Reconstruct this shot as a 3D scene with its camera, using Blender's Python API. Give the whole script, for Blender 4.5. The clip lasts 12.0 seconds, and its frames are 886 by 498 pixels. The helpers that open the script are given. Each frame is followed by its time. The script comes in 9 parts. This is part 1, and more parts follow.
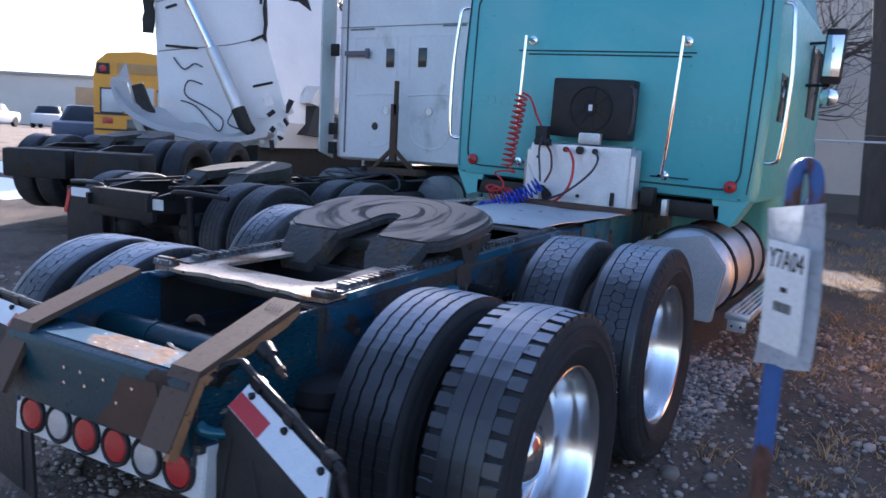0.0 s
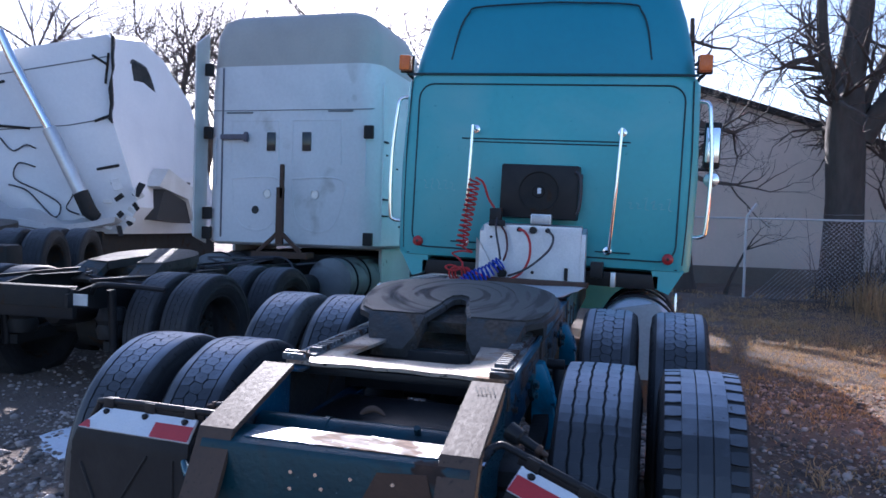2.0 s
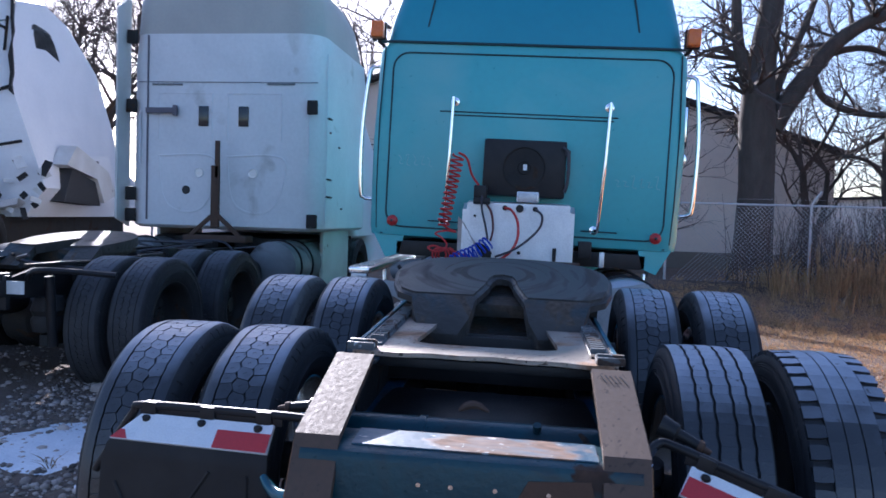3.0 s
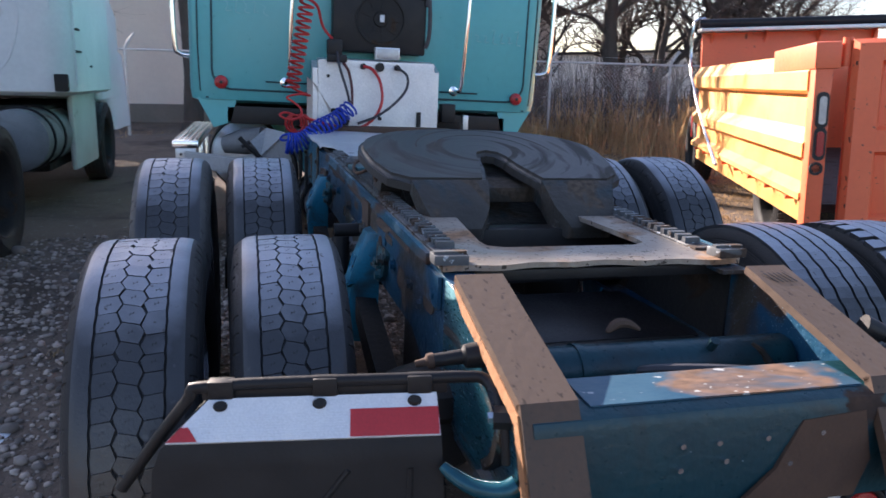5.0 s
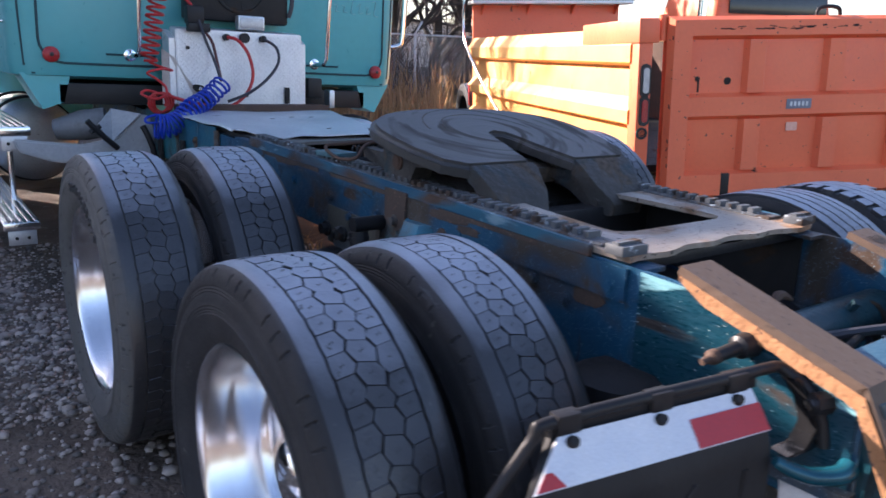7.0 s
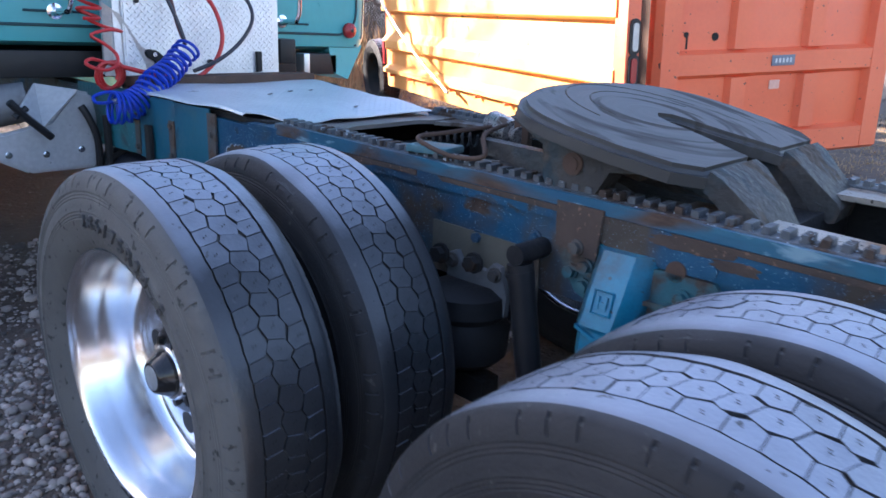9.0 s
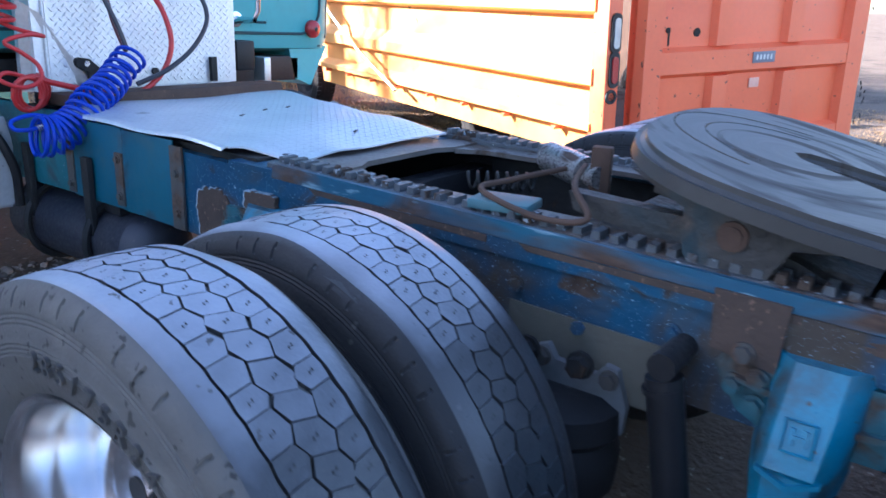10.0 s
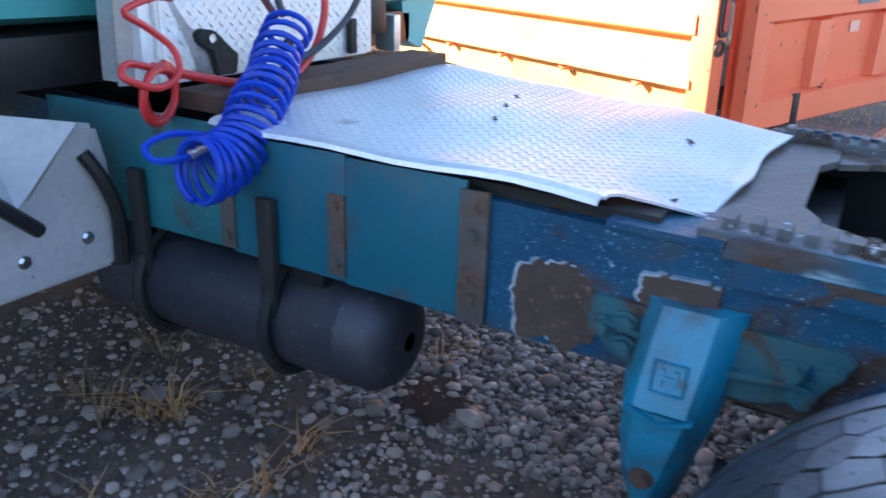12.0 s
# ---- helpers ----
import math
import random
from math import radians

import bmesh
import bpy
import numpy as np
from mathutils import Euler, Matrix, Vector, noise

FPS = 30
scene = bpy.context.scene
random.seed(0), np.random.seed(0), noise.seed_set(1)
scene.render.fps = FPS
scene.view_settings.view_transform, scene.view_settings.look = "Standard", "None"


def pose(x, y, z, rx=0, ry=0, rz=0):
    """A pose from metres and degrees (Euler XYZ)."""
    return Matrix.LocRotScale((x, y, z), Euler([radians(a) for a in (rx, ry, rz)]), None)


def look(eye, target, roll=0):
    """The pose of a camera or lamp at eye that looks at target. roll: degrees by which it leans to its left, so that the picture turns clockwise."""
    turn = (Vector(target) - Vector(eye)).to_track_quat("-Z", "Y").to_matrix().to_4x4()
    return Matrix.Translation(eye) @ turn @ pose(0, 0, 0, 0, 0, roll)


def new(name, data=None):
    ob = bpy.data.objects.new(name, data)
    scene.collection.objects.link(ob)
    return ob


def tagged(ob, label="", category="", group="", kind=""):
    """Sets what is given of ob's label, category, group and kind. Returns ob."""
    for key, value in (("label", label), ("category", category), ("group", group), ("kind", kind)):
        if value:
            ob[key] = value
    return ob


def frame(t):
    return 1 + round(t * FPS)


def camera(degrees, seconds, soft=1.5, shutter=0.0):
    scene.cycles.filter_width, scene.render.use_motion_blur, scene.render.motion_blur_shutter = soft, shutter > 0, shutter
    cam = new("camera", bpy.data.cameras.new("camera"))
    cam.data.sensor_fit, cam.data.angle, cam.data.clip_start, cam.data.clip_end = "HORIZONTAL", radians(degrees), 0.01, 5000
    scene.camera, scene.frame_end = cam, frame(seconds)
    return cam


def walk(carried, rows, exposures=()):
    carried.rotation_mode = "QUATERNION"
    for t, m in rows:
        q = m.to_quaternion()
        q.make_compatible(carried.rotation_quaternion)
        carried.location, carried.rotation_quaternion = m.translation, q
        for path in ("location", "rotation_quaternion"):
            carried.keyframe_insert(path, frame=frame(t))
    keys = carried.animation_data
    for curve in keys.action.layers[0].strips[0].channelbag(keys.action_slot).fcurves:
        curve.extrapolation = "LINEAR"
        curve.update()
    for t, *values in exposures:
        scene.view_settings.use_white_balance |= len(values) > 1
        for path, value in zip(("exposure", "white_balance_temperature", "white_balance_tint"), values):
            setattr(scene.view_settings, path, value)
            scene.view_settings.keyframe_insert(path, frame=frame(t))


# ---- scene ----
cam = camera(60.1, 12.0, soft=1.6, shutter=0.3)
PATH = [
    (0, (2.179, -0.705, 1.542), (1.157, 0.99, 1.26), 2.9),
    (0.5, (1.885, -1.034, 1.557), (1.0, 0.743, 1.31), 2.6),
    (1, (1.627, -1.194, 1.569), (0.87, 0.651, 1.406), 2.1),
    (1.5, (1.303, -1.276, 1.539), (0.668, 0.619, 1.461), 1.9),
    (2, (0.987, -1.384, 1.514), (0.456, 0.543, 1.458), 1.7),
    (2.5, (0.613, -1.252, 1.489), (0.202, 0.705, 1.43), 1.6),
    (3, (0.255, -1.152, 1.432), (-0.011, 0.828, 1.349), 1.7),
    (3.5, (-0.024, -1.057, 1.418), (-0.131, 0.934, 1.256), 1.7),
    (3.7, (-0.131, -0.939, 1.393), (-0.126, 1.049, 1.178), 1.8),
    (5.3, (-0.954, -0.365, 1.463), (-0.337, 1.483, 1.01), 1.2),
    (5.5, (-1.044, -0.274, 1.478), (-0.317, 1.532, 1.021), 1.2),
    (6, (-1.327, -0.231, 1.483), (-0.391, 1.476, 1.025), 1.3),
    (6.5, (-1.559, -0.185, 1.457), (-0.513, 1.454, 0.988), 1.3),
    (7, (-1.758, 0.114, 1.446), (-0.625, 1.687, 0.955), 1.5),
    (7.2, (-1.851, 0.218, 1.44), (-0.692, 1.77, 0.94), 1.6),
    (8.8, (-1.937, 1.134, 1.435), (-0.578, 2.48, 0.851), 1.5),
    (9, (-1.922, 1.275, 1.439), (-0.539, 2.592, 0.845), 1.4),
    (9.5, (-1.839, 1.578, 1.448), (-0.391, 2.822, 0.852), 1.4),
    (10, (-1.714, 1.947, 1.477), (-0.2, 3.098, 0.856), 1.6),
    (10.5, (-1.681, 2.297, 1.476), (-0.137, 3.403, 0.848), 1.5),
    (11, (-1.645, 2.587, 1.421), (-0.052, 3.61, 0.774), 1.6),
    (11.5, (-1.522, 2.964, 1.471), (0.073, 3.916, 0.729), 1.5),
    (12, (-1.547, 3.302, 1.459), (0.043, 4.244, 0.695), 1.3),
]
EXPOSURES = [(0.0, 2.0, 5600, 21), (0.5, 2.25, 5550, 21), (1.0, 2.2, 5500, 21), (1.5, 1.85, 5350, 21), (2.5, 1.6, 5250, 21), (3.5, 1.75, 5350, 22), (5.3, 2.0, 6400, 22), (7.0, 2.1, 6200, 24), (9.0, 2.75, 6050, 21), (10.0, 2.9, 5600, 19), (11.0, 3.05, 5500, 17), (11.5, 2.92, 5750, 16), (12.0, 3.08, 5950, 16)]
walk(cam, [(t, look(eye, target, roll)) for t, eye, target, roll in PATH], EXPOSURES)

# ---- sky and sun ----
SUN_AZ, SUN_EL = 25.2, 24.0
world = bpy.data.worlds.new("sky")
scene.world = world
world.use_nodes = True
wn = world.node_tree
sky = wn.nodes.new("ShaderNodeTexSky")
sky.sky_type = "NISHITA"
sky.sun_disc = False
sky.sun_elevation, sky.sun_rotation = radians(SUN_EL), radians(-SUN_AZ)
sky.air_density, sky.dust_density = 1.0, 1.0
wn.nodes["Background"].inputs["Strength"].default_value = 0.074
wn.links.new(sky.outputs["Color"], wn.nodes["Background"].inputs["Color"])
sun_data = bpy.data.lights.new("sun", "SUN")
sun_data.energy, sun_data.angle, sun_data.color = 5.0, radians(0.5), (1.0, 0.88, 0.72)
sun = new("sun", sun_data)
sun.matrix_world = look((-40 * math.sin(radians(SUN_AZ)), 40 * math.cos(radians(SUN_AZ)), 40 * math.tan(radians(SUN_EL))), (0, 0, 0))

# ---- materials ----
def material(name, base, other=None, scale=8.0, rough=0.6, metal=0.0, bump=0.0, bump_scale=60.0,
             rust=None, rust_scale=3.0, rust_at=0.62, rust_edge=0.04, island=0.0, obj=0.0, spots=None, spot_scale=70.0, spot_at=0.66, stretch=None, fine=0.25, film=None, film_scale=1.6, film_at=0.5, film_edge=0.25, flecks=None, fleck_scale=150.0, fleck_at=0.66, rvar=0.11, swirl=None, gloss=0.5, top_sheen=None):
    """A surface of two mixed tones with fine grain, patches of rust or dirt, small specks and relief."""
    m = bpy.data.materials.new(name)
    m.use_nodes = True
    t = m.node_tree
    b = t.nodes["Principled BSDF"]
    co = t.nodes.new("ShaderNodeTexCoord").outputs["Object"]
    if stretch:
        mp = t.nodes.new("ShaderNodeMapping")
        mp.inputs["Scale"].default_value = stretch
        t.links.new(co, mp.inputs["Vector"])
        co = mp.outputs["Vector"]

    if swirl:
        sb = t.nodes.new("ShaderNodeVectorMath")
        sb.operation = "SUBTRACT"
        sb.inputs[1].default_value = swirl
        ln = t.nodes.new("ShaderNodeVectorMath")
        ln.operation = "LENGTH"
        sc = t.nodes.new("ShaderNodeVectorMath")
        sc.operation = "SCALE"
        sc.inputs["Scale"].default_value = 0.22
        cx = t.nodes.new("ShaderNodeCombineXYZ")
        ad = t.nodes.new("ShaderNodeVectorMath")
        t.links.new(co, sb.inputs[0])
        t.links.new(sb.outputs[0], ln.inputs[0])
        t.links.new(sb.outputs[0], sc.inputs[0])
        t.links.new(ln.outputs["Value"], cx.inputs[0])
        t.links.new(cx.outputs[0], ad.inputs[0])
        t.links.new(sc.outputs[0], ad.inputs[1])
        co = ad.outputs[0]

    def noise_at(s, detail=5.0, dist=0.0):
        n = t.nodes.new("ShaderNodeTexNoise")
        n.inputs["Scale"].default_value, n.inputs["Detail"].default_value, n.inputs["Distortion"].default_value = s, detail, dist
        t.links.new(co, n.inputs["Vector"])
        return n.outputs["Fac"]

    def ramp(src, lo, hi):
        r = t.nodes.new("ShaderNodeMapRange")
        r.inputs["From Min"].default_value, r.inputs["From Max"].default_value = lo, hi
        t.links.new(src, r.inputs["Value"])
        return r.outputs["Result"]

    def mix(fac, a, c, mode="MIX"):
        x = t.nodes.new("ShaderNodeMix")
        x.data_type, x.blend_type = "RGBA", mode
        if isinstance(fac, float):
            x.inputs["Factor"].default_value = fac
        else:
            t.links.new(fac, x.inputs["Factor"])
        for i, v in ((6, a), (7, c)):
            if isinstance(v, tuple):
                x.inputs[i].default_value = (*v, 1.0)
            else:
                t.links.new(v, x.inputs[i])
        return x.outputs[2]

    other = other or tuple(v * 0.72 for v in base)
    col = mix(ramp(noise_at(scale, 6.0, 0.4), 0.32, 0.68), base, other)
    grain = ramp(noise_at(scale * 17.0, 4.0), 0.25, 0.75)
    col = mix(fine, col, mix(grain, tuple(v * 0.55 for v in base), tuple(min(1.0, v * 1.35) for v in base)))
    if island or obj:
        node = t.nodes.new("ShaderNodeNewGeometry" if island else "ShaderNodeObjectInfo")
        f = ramp(node.outputs["Random Per Island" if island else "Random"], 0.0, 1.0)
        h = t.nodes.new("ShaderNodeHueSaturation")
        a = island or obj
        r = t.nodes.new("ShaderNodeMapRange")
        r.inputs["To Min"].default_value, r.inputs["To Max"].default_value = 1.0 - a, 1.0 + a
        t.links.new(f, r.inputs["Value"])
        t.links.new(r.outputs["Result"], h.inputs["Value"])
        t.links.new(col, h.inputs["Color"])
        col = h.outputs["Color"]
    rg = t.nodes.new("ShaderNodeMapRange")
    rg.inputs["To Min"].default_value, rg.inputs["To Max"].default_value = max(0.02, rough - rvar * 0.9), min(1.0, rough + rvar * 1.1)
    t.links.new(grain, rg.inputs["Value"])
    rgh = rg.outputs["Result"]
    met = None
    if rust:
        mask = ramp(noise_at(rust_scale, 8.0, 0.8), rust_at, rust_at + rust_edge)
        tone = mix(ramp(noise_at(rust_scale * 9.0, 5.0), 0.3, 0.7), rust, tuple(v * 0.45 for v in rust))
        col = mix(mask, col, tone)
        x = t.nodes.new("ShaderNodeMix")
        t.links.new(mask, x.inputs[0])
        t.links.new(rgh, x.inputs[2])
        x.inputs[3].default_value = 0.9
        rgh = x.outputs[0]
        if metal:
            q = t.nodes.new("ShaderNodeMath")
            q.operation = "MULTIPLY_ADD"
            q.inputs[1].default_value, q.inputs[2].default_value = -metal, metal
            t.links.new(mask, q.inputs[0])
            met = q.outputs[0]
    # pale sky sheen painted into the colour of upward faces, broken by noise
    if top_sheen:
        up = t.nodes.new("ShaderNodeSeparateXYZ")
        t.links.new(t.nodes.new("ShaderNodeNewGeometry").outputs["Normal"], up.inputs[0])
        up_mask = t.nodes.new("ShaderNodeMath")
        up_mask.operation = "MULTIPLY_ADD"
        up_mask.inputs[1].default_value = 0.22
        t.links.new(noise_at(11.0, 6.0), up_mask.inputs[0])
        t.links.new(up.outputs["Z"], up_mask.inputs[2])
        col = mix(ramp(up_mask.outputs[0], 0.8, 1.12), col, top_sheen)
    if film:
        col = mix(ramp(noise_at(film_scale, 9.0, 0.6), film_at, film_at + film_edge), col, film)
    if flecks:
        col = mix(ramp(noise_at(fleck_scale, 2.0), fleck_at, fleck_at + 0.03), col, flecks)
    if spots:
        col = mix(ramp(noise_at(spot_scale, 3.0), spot_at, spot_at + 0.03), col, spots)
    t.links.new(col, b.inputs["Base Color"])
    t.links.new(rgh, b.inputs["Roughness"])
    b.inputs["Specular IOR Level"].default_value = gloss
    if met:
        t.links.new(met, b.inputs["Metallic"])
    else:
        b.inputs["Metallic"].default_value = metal
    if bump:
        bp = t.nodes.new("ShaderNodeBump")
        bp.inputs["Strength"].default_value, bp.inputs["Distance"].default_value = 1.0, bump
        t.links.new(noise_at(bump_scale, 4.0), bp.inputs["Height"])
        t.links.new(bp.outputs["Normal"], b.inputs["Normal"])
    return m


TEAL = material("teal cab paint", (0.068, 0.37, 0.4), (0.078, 0.405, 0.43), 1.3, 0.36, 0.1, 0.0015, 3.0, film=(0.15, 0.42, 0.43), film_scale=1.1, film_at=0.44, film_edge=0.3, spots=(0.06, 0.3, 0.32), spot_scale=35.0, spot_at=0.72, fine=0.12)
# darker tread; its tops get a weaker painted sheen
TREAD_DARK = material("dark tread rubber with faint painted sky sheen", (0.03, 0.031, 0.034), (0.05, 0.05, 0.053), 9.0, 0.6, 0.0, 0.0012, 120.0, gloss=0.3, top_sheen=(0.11, 0.12, 0.14))
GLOSS_BLACK = material("glossy black hub paint", (0.012, 0.012, 0.013), (0.02, 0.02, 0.021), 9.0, 0.16, rvar=0.04)
TEAL_ROOF = material("teal roof paint", (0.03, 0.26, 0.34), (0.04, 0.29, 0.37), 1.1, 0.45, 0.1, 0.001, 3.0, fine=0.12)
TEAL_OLD = material("worn teal paint", (0.012, 0.115, 0.14), (0.02, 0.17, 0.2), 5.0, 0.45, 0.1, 0.002, 45.0, rust=(0.08, 0.05, 0.035), rust_scale=4.0, rust_at=0.57, rust_edge=0.1, spots=(0.35, 0.45, 0.5), spot_scale=85.0, spot_at=0.7, film=(0.05, 0.045, 0.04), film_scale=3.0, film_at=0.48, film_edge=0.3)
BLUE_OLD = material("chipped blue chassis paint", (0.006, 0.052, 0.115), (0.01, 0.1, 0.175), 3.0, 0.42, 0.1, 0.003, 40.0, rust=(0.07, 0.045, 0.032), rust_scale=5.0, rust_at=0.58, rust_edge=0.07, spots=(0.3, 0.4, 0.48), spot_scale=75.0, spot_at=0.725, film=(0.06, 0.048, 0.038), film_scale=3.4, film_at=0.46, film_edge=0.14, flecks=(0.24, 0.38, 0.48), fleck_scale=230.0, fleck_at=0.67, gloss=0.4)
HANGER = material("teal hanger paint", (0.01, 0.215, 0.345), (0.01, 0.15, 0.24), 7.0, 0.36, 0.0, 0.002, 60.0, spots=(0.04, 0.05, 0.05), spot_scale=40.0, spot_at=0.68, film=(0.04, 0.035, 0.03), film_scale=6.0, film_at=0.52, film_edge=0.2)
HANGER_DIRTY = material("grimy green-teal plate", (0.014, 0.11, 0.14), (0.035, 0.075, 0.08), 9.0, 0.5, 0.0, 0.003, 60.0, rust=(0.08, 0.055, 0.04), rust_scale=9.0, rust_at=0.52, rust_edge=0.12)
RUST = material("rusted iron", (0.1, 0.062, 0.045), (0.07, 0.046, 0.036), 9.0, 0.75, 0.0, 0.0015, 90.0, spots=(0.17, 0.1, 0.065), spot_scale=60.0, spot_at=0.7, gloss=0.2)
RUST_RAW = material("flaking orange rust", (0.38, 0.19, 0.085), (0.29, 0.13, 0.055), 14.0, 0.92, 0.0, 0.004, 60.0, spots=(0.12, 0.06, 0.035), spot_scale=50.0, spot_at=0.63)
BARE = material("worn bare steel", (0.42, 0.37, 0.32), (0.27, 0.23, 0.19), 7.0, 0.45, 0.55, 0.002, 50.0, rust=(0.34, 0.2, 0.115), rust_scale=4.0, rust_at=0.5, rust_edge=0.14, flecks=(0.07, 0.06, 0.05), fleck_scale=70.0, fleck_at=0.64, gloss=0.3)
GREASE = material("greasy dusty cast iron", (0.04, 0.038, 0.036), (0.07, 0.064, 0.058), 6.0, 0.55, 0.0, 0.008, 38.0, rust=(0.11, 0.085, 0.066), rust_scale=6.0, rust_at=0.55, film=(0.025, 0.045, 0.055), film_scale=5.0, film_at=0.56, film_edge=0.1, gloss=0.3)
GREASE_TOP = material("greasy scraped plate", (0.042, 0.04, 0.038), (0.082, 0.076, 0.069), 5.0, 0.55, 0.0, 0.009, 24.0, spots=(0.025, 0.023, 0.021), spot_scale=30.0, spot_at=0.66, rust=(0.1, 0.08, 0.06), rust_scale=3.0, rust_at=0.57, rust_edge=0.12, gloss=0.2)
BLACK = material("black painted steel", (0.014, 0.014, 0.016), (0.026, 0.025, 0.025), 8.0, 0.42, 0.0, 0.001, 70.0, gloss=0.25)
DARK = material("oily dark steel", (0.02, 0.021, 0.022), (0.034, 0.031, 0.028), 7.0, 0.6, 0.0, 0.003, 50.0, rust=(0.06, 0.04, 0.028), rust_scale=5.0, rust_at=0.6, gloss=0.2)
# faint sheen is painted on the rubber's upward faces too
RUBBER = material("weathered tyre rubber", (0.02, 0.021, 0.023), (0.034, 0.034, 0.036), 7.0, 0.66, 0.0, 0.0012, 160.0, spots=(0.075, 0.072, 0.068), spot_scale=26.0, spot_at=0.7, gloss=0.25, top_sheen=(0.075, 0.078, 0.085))
RUBBER_DUSTY = material("dusty grey tyre sidewall", (0.1, 0.098, 0.093), (0.058, 0.057, 0.056), 5.0, 0.72, 0.0, 0.0012, 160.0, spots=(0.025, 0.025, 0.025), spot_scale=45.0, spot_at=0.64, film=(0.11, 0.107, 0.1), film_scale=5.0, film_at=0.54, film_edge=0.15)
# tread tops are lightened in colour to imitate reflected sky
TREAD = material("tread rubber with painted sky sheen", (0.02, 0.021, 0.024), (0.036, 0.038, 0.042), 9.0, 0.38, 0.0, 0.0012, 120.0, gloss=0.75, rvar=0.12, top_sheen=(0.3, 0.33, 0.395), spots=(0.05, 0.05, 0.052), spot_scale=40.0, spot_at=0.68, island=0.0)
FLAP = material("black rubber sheet", (0.02, 0.02, 0.021), (0.034, 0.033, 0.033), 6.0, 0.55, 0.0, 0.002, 30.0, gloss=0.2)
ALU = material("polished aluminium", (0.8, 0.81, 0.83), (0.74, 0.75, 0.77), 3.0, 0.2, 1.0, 0.0, 60.0, rvar=0.03, fine=0.05)
ALU_DULL = material("dull aluminium", (0.62, 0.64, 0.66), (0.5, 0.52, 0.54), 5.0, 0.42, 0.85, 0.001, 60.0, spots=(0.3, 0.3, 0.3), spot_scale=55.0, spot_at=0.7)
CHROME = material("chrome", (0.87, 0.88, 0.89), (0.8, 0.81, 0.82), 6.0, 0.1, 1.0, spots=(0.35, 0.32, 0.3), spot_scale=70.0, spot_at=0.74, rvar=0.03)
WHITE = material("white truck paint", (0.74, 0.75, 0.77), (0.66, 0.68, 0.71), 1.2, 0.5, 0.0, 0.001, 4.0, spots=(0.42, 0.42, 0.42), spot_scale=18.0, spot_at=0.76, fine=0.08)
WHITE_DULL = material("chalky white cab paint", (0.72, 0.72, 0.73), (0.63, 0.635, 0.65), 1.4, 0.85, 0.0, 0.001, 4.0, gloss=0.05, rust=(0.5, 0.48, 0.44), rust_scale=1.6, rust_at=0.6, rust_edge=0.2, fine=0.1)
WHITE_DIRTY = material("dirty white paint", (0.6, 0.61, 0.6), (0.48, 0.48, 0.46), 2.2, 0.5, 0.0, 0.002, 12.0, rust=(0.16, 0.13, 0.1), rust_scale=2.5, rust_at=0.66, fine=0.15)
TAN = material("dusty grey roof fairing", (0.42, 0.41, 0.38), (0.36, 0.35, 0.33), 1.6, 0.6, fine=0.1)
WHITE_PLATE = material("white lamp panel", (0.68, 0.69, 0.69), (0.55, 0.56, 0.56), 9.0, 0.5, spots=(0.3, 0.28, 0.26), spot_scale=60.0, spot_at=0.7)
RED_REFLECT = material("red reflective tape", (0.5, 0.035, 0.04), (0.42, 0.03, 0.035), 12.0, 0.4)
WHITE_REFLECT = material("white reflective tape", (0.74, 0.77, 0.8), (0.66, 0.7, 0.75), 14.0, 0.38, spots=(0.5, 0.5, 0.5), spot_scale=60.0, spot_at=0.7)
RED_LENS = material("red lamp lens", (0.42, 0.03, 0.03), (0.34, 0.025, 0.025), 40.0, 0.25, 0.0, 0.001, 220.0)
CLEAR_LENS = material("clear lamp lens", (0.5, 0.51, 0.52), (0.38, 0.39, 0.4), 30.0, 0.18, 0.3, 0.002, 160.0)
AMBER = material("amber lamp lens", (0.7, 0.17, 0.02), (0.6, 0.13, 0.02), 25.0, 0.25, 0.0, 0.001, 150.0)
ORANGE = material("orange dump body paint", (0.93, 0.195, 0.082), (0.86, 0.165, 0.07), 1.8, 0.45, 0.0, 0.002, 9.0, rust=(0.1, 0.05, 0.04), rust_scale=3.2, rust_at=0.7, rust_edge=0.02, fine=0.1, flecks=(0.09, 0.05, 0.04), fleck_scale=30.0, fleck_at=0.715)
# paler copy of the orange: sunlight on the bed side put into the colour
ORANGE_SUNLIT = material("orange paint, sunlit copy", (0.88, 0.47, 0.15), (0.84, 0.38, 0.11), 2.5, 0.5, 0.0, 0.002, 9.0, rust=(0.1, 0.05, 0.04), rust_scale=3.2, rust_at=0.7, rust_edge=0.02, fine=0.12, flecks=(0.12, 0.06, 0.04), fleck_scale=26.0, fleck_at=0.73)
YELLOW = material("school bus yellow", (0.72, 0.33, 0.02), (0.64, 0.29, 0.02), 1.5, 0.4, fine=0.1)
GLASS_DARK = material("dark window glass", (0.02, 0.024, 0.028), (0.03, 0.034, 0.038), 2.0, 0.06)
GLASS_LIGHT = material("bright bus window", (0.5, 0.53, 0.55), (0.4, 0.44, 0.46), 3.0, 0.08)
HOSE_RED = material("red air hose", (0.5, 0.022, 0.022), (0.38, 0.02, 0.018), 20.0, 0.42)
HOSE_BLUE = material("blue air hose", (0.006, 0.045, 0.42), (0.006, 0.035, 0.34), 20.0, 0.42, gloss=0.35)
HOSE_MAROON = material("dusty dark maroon hose", (0.1, 0.022, 0.022), (0.065, 0.02, 0.02), 20.0, 0.5)
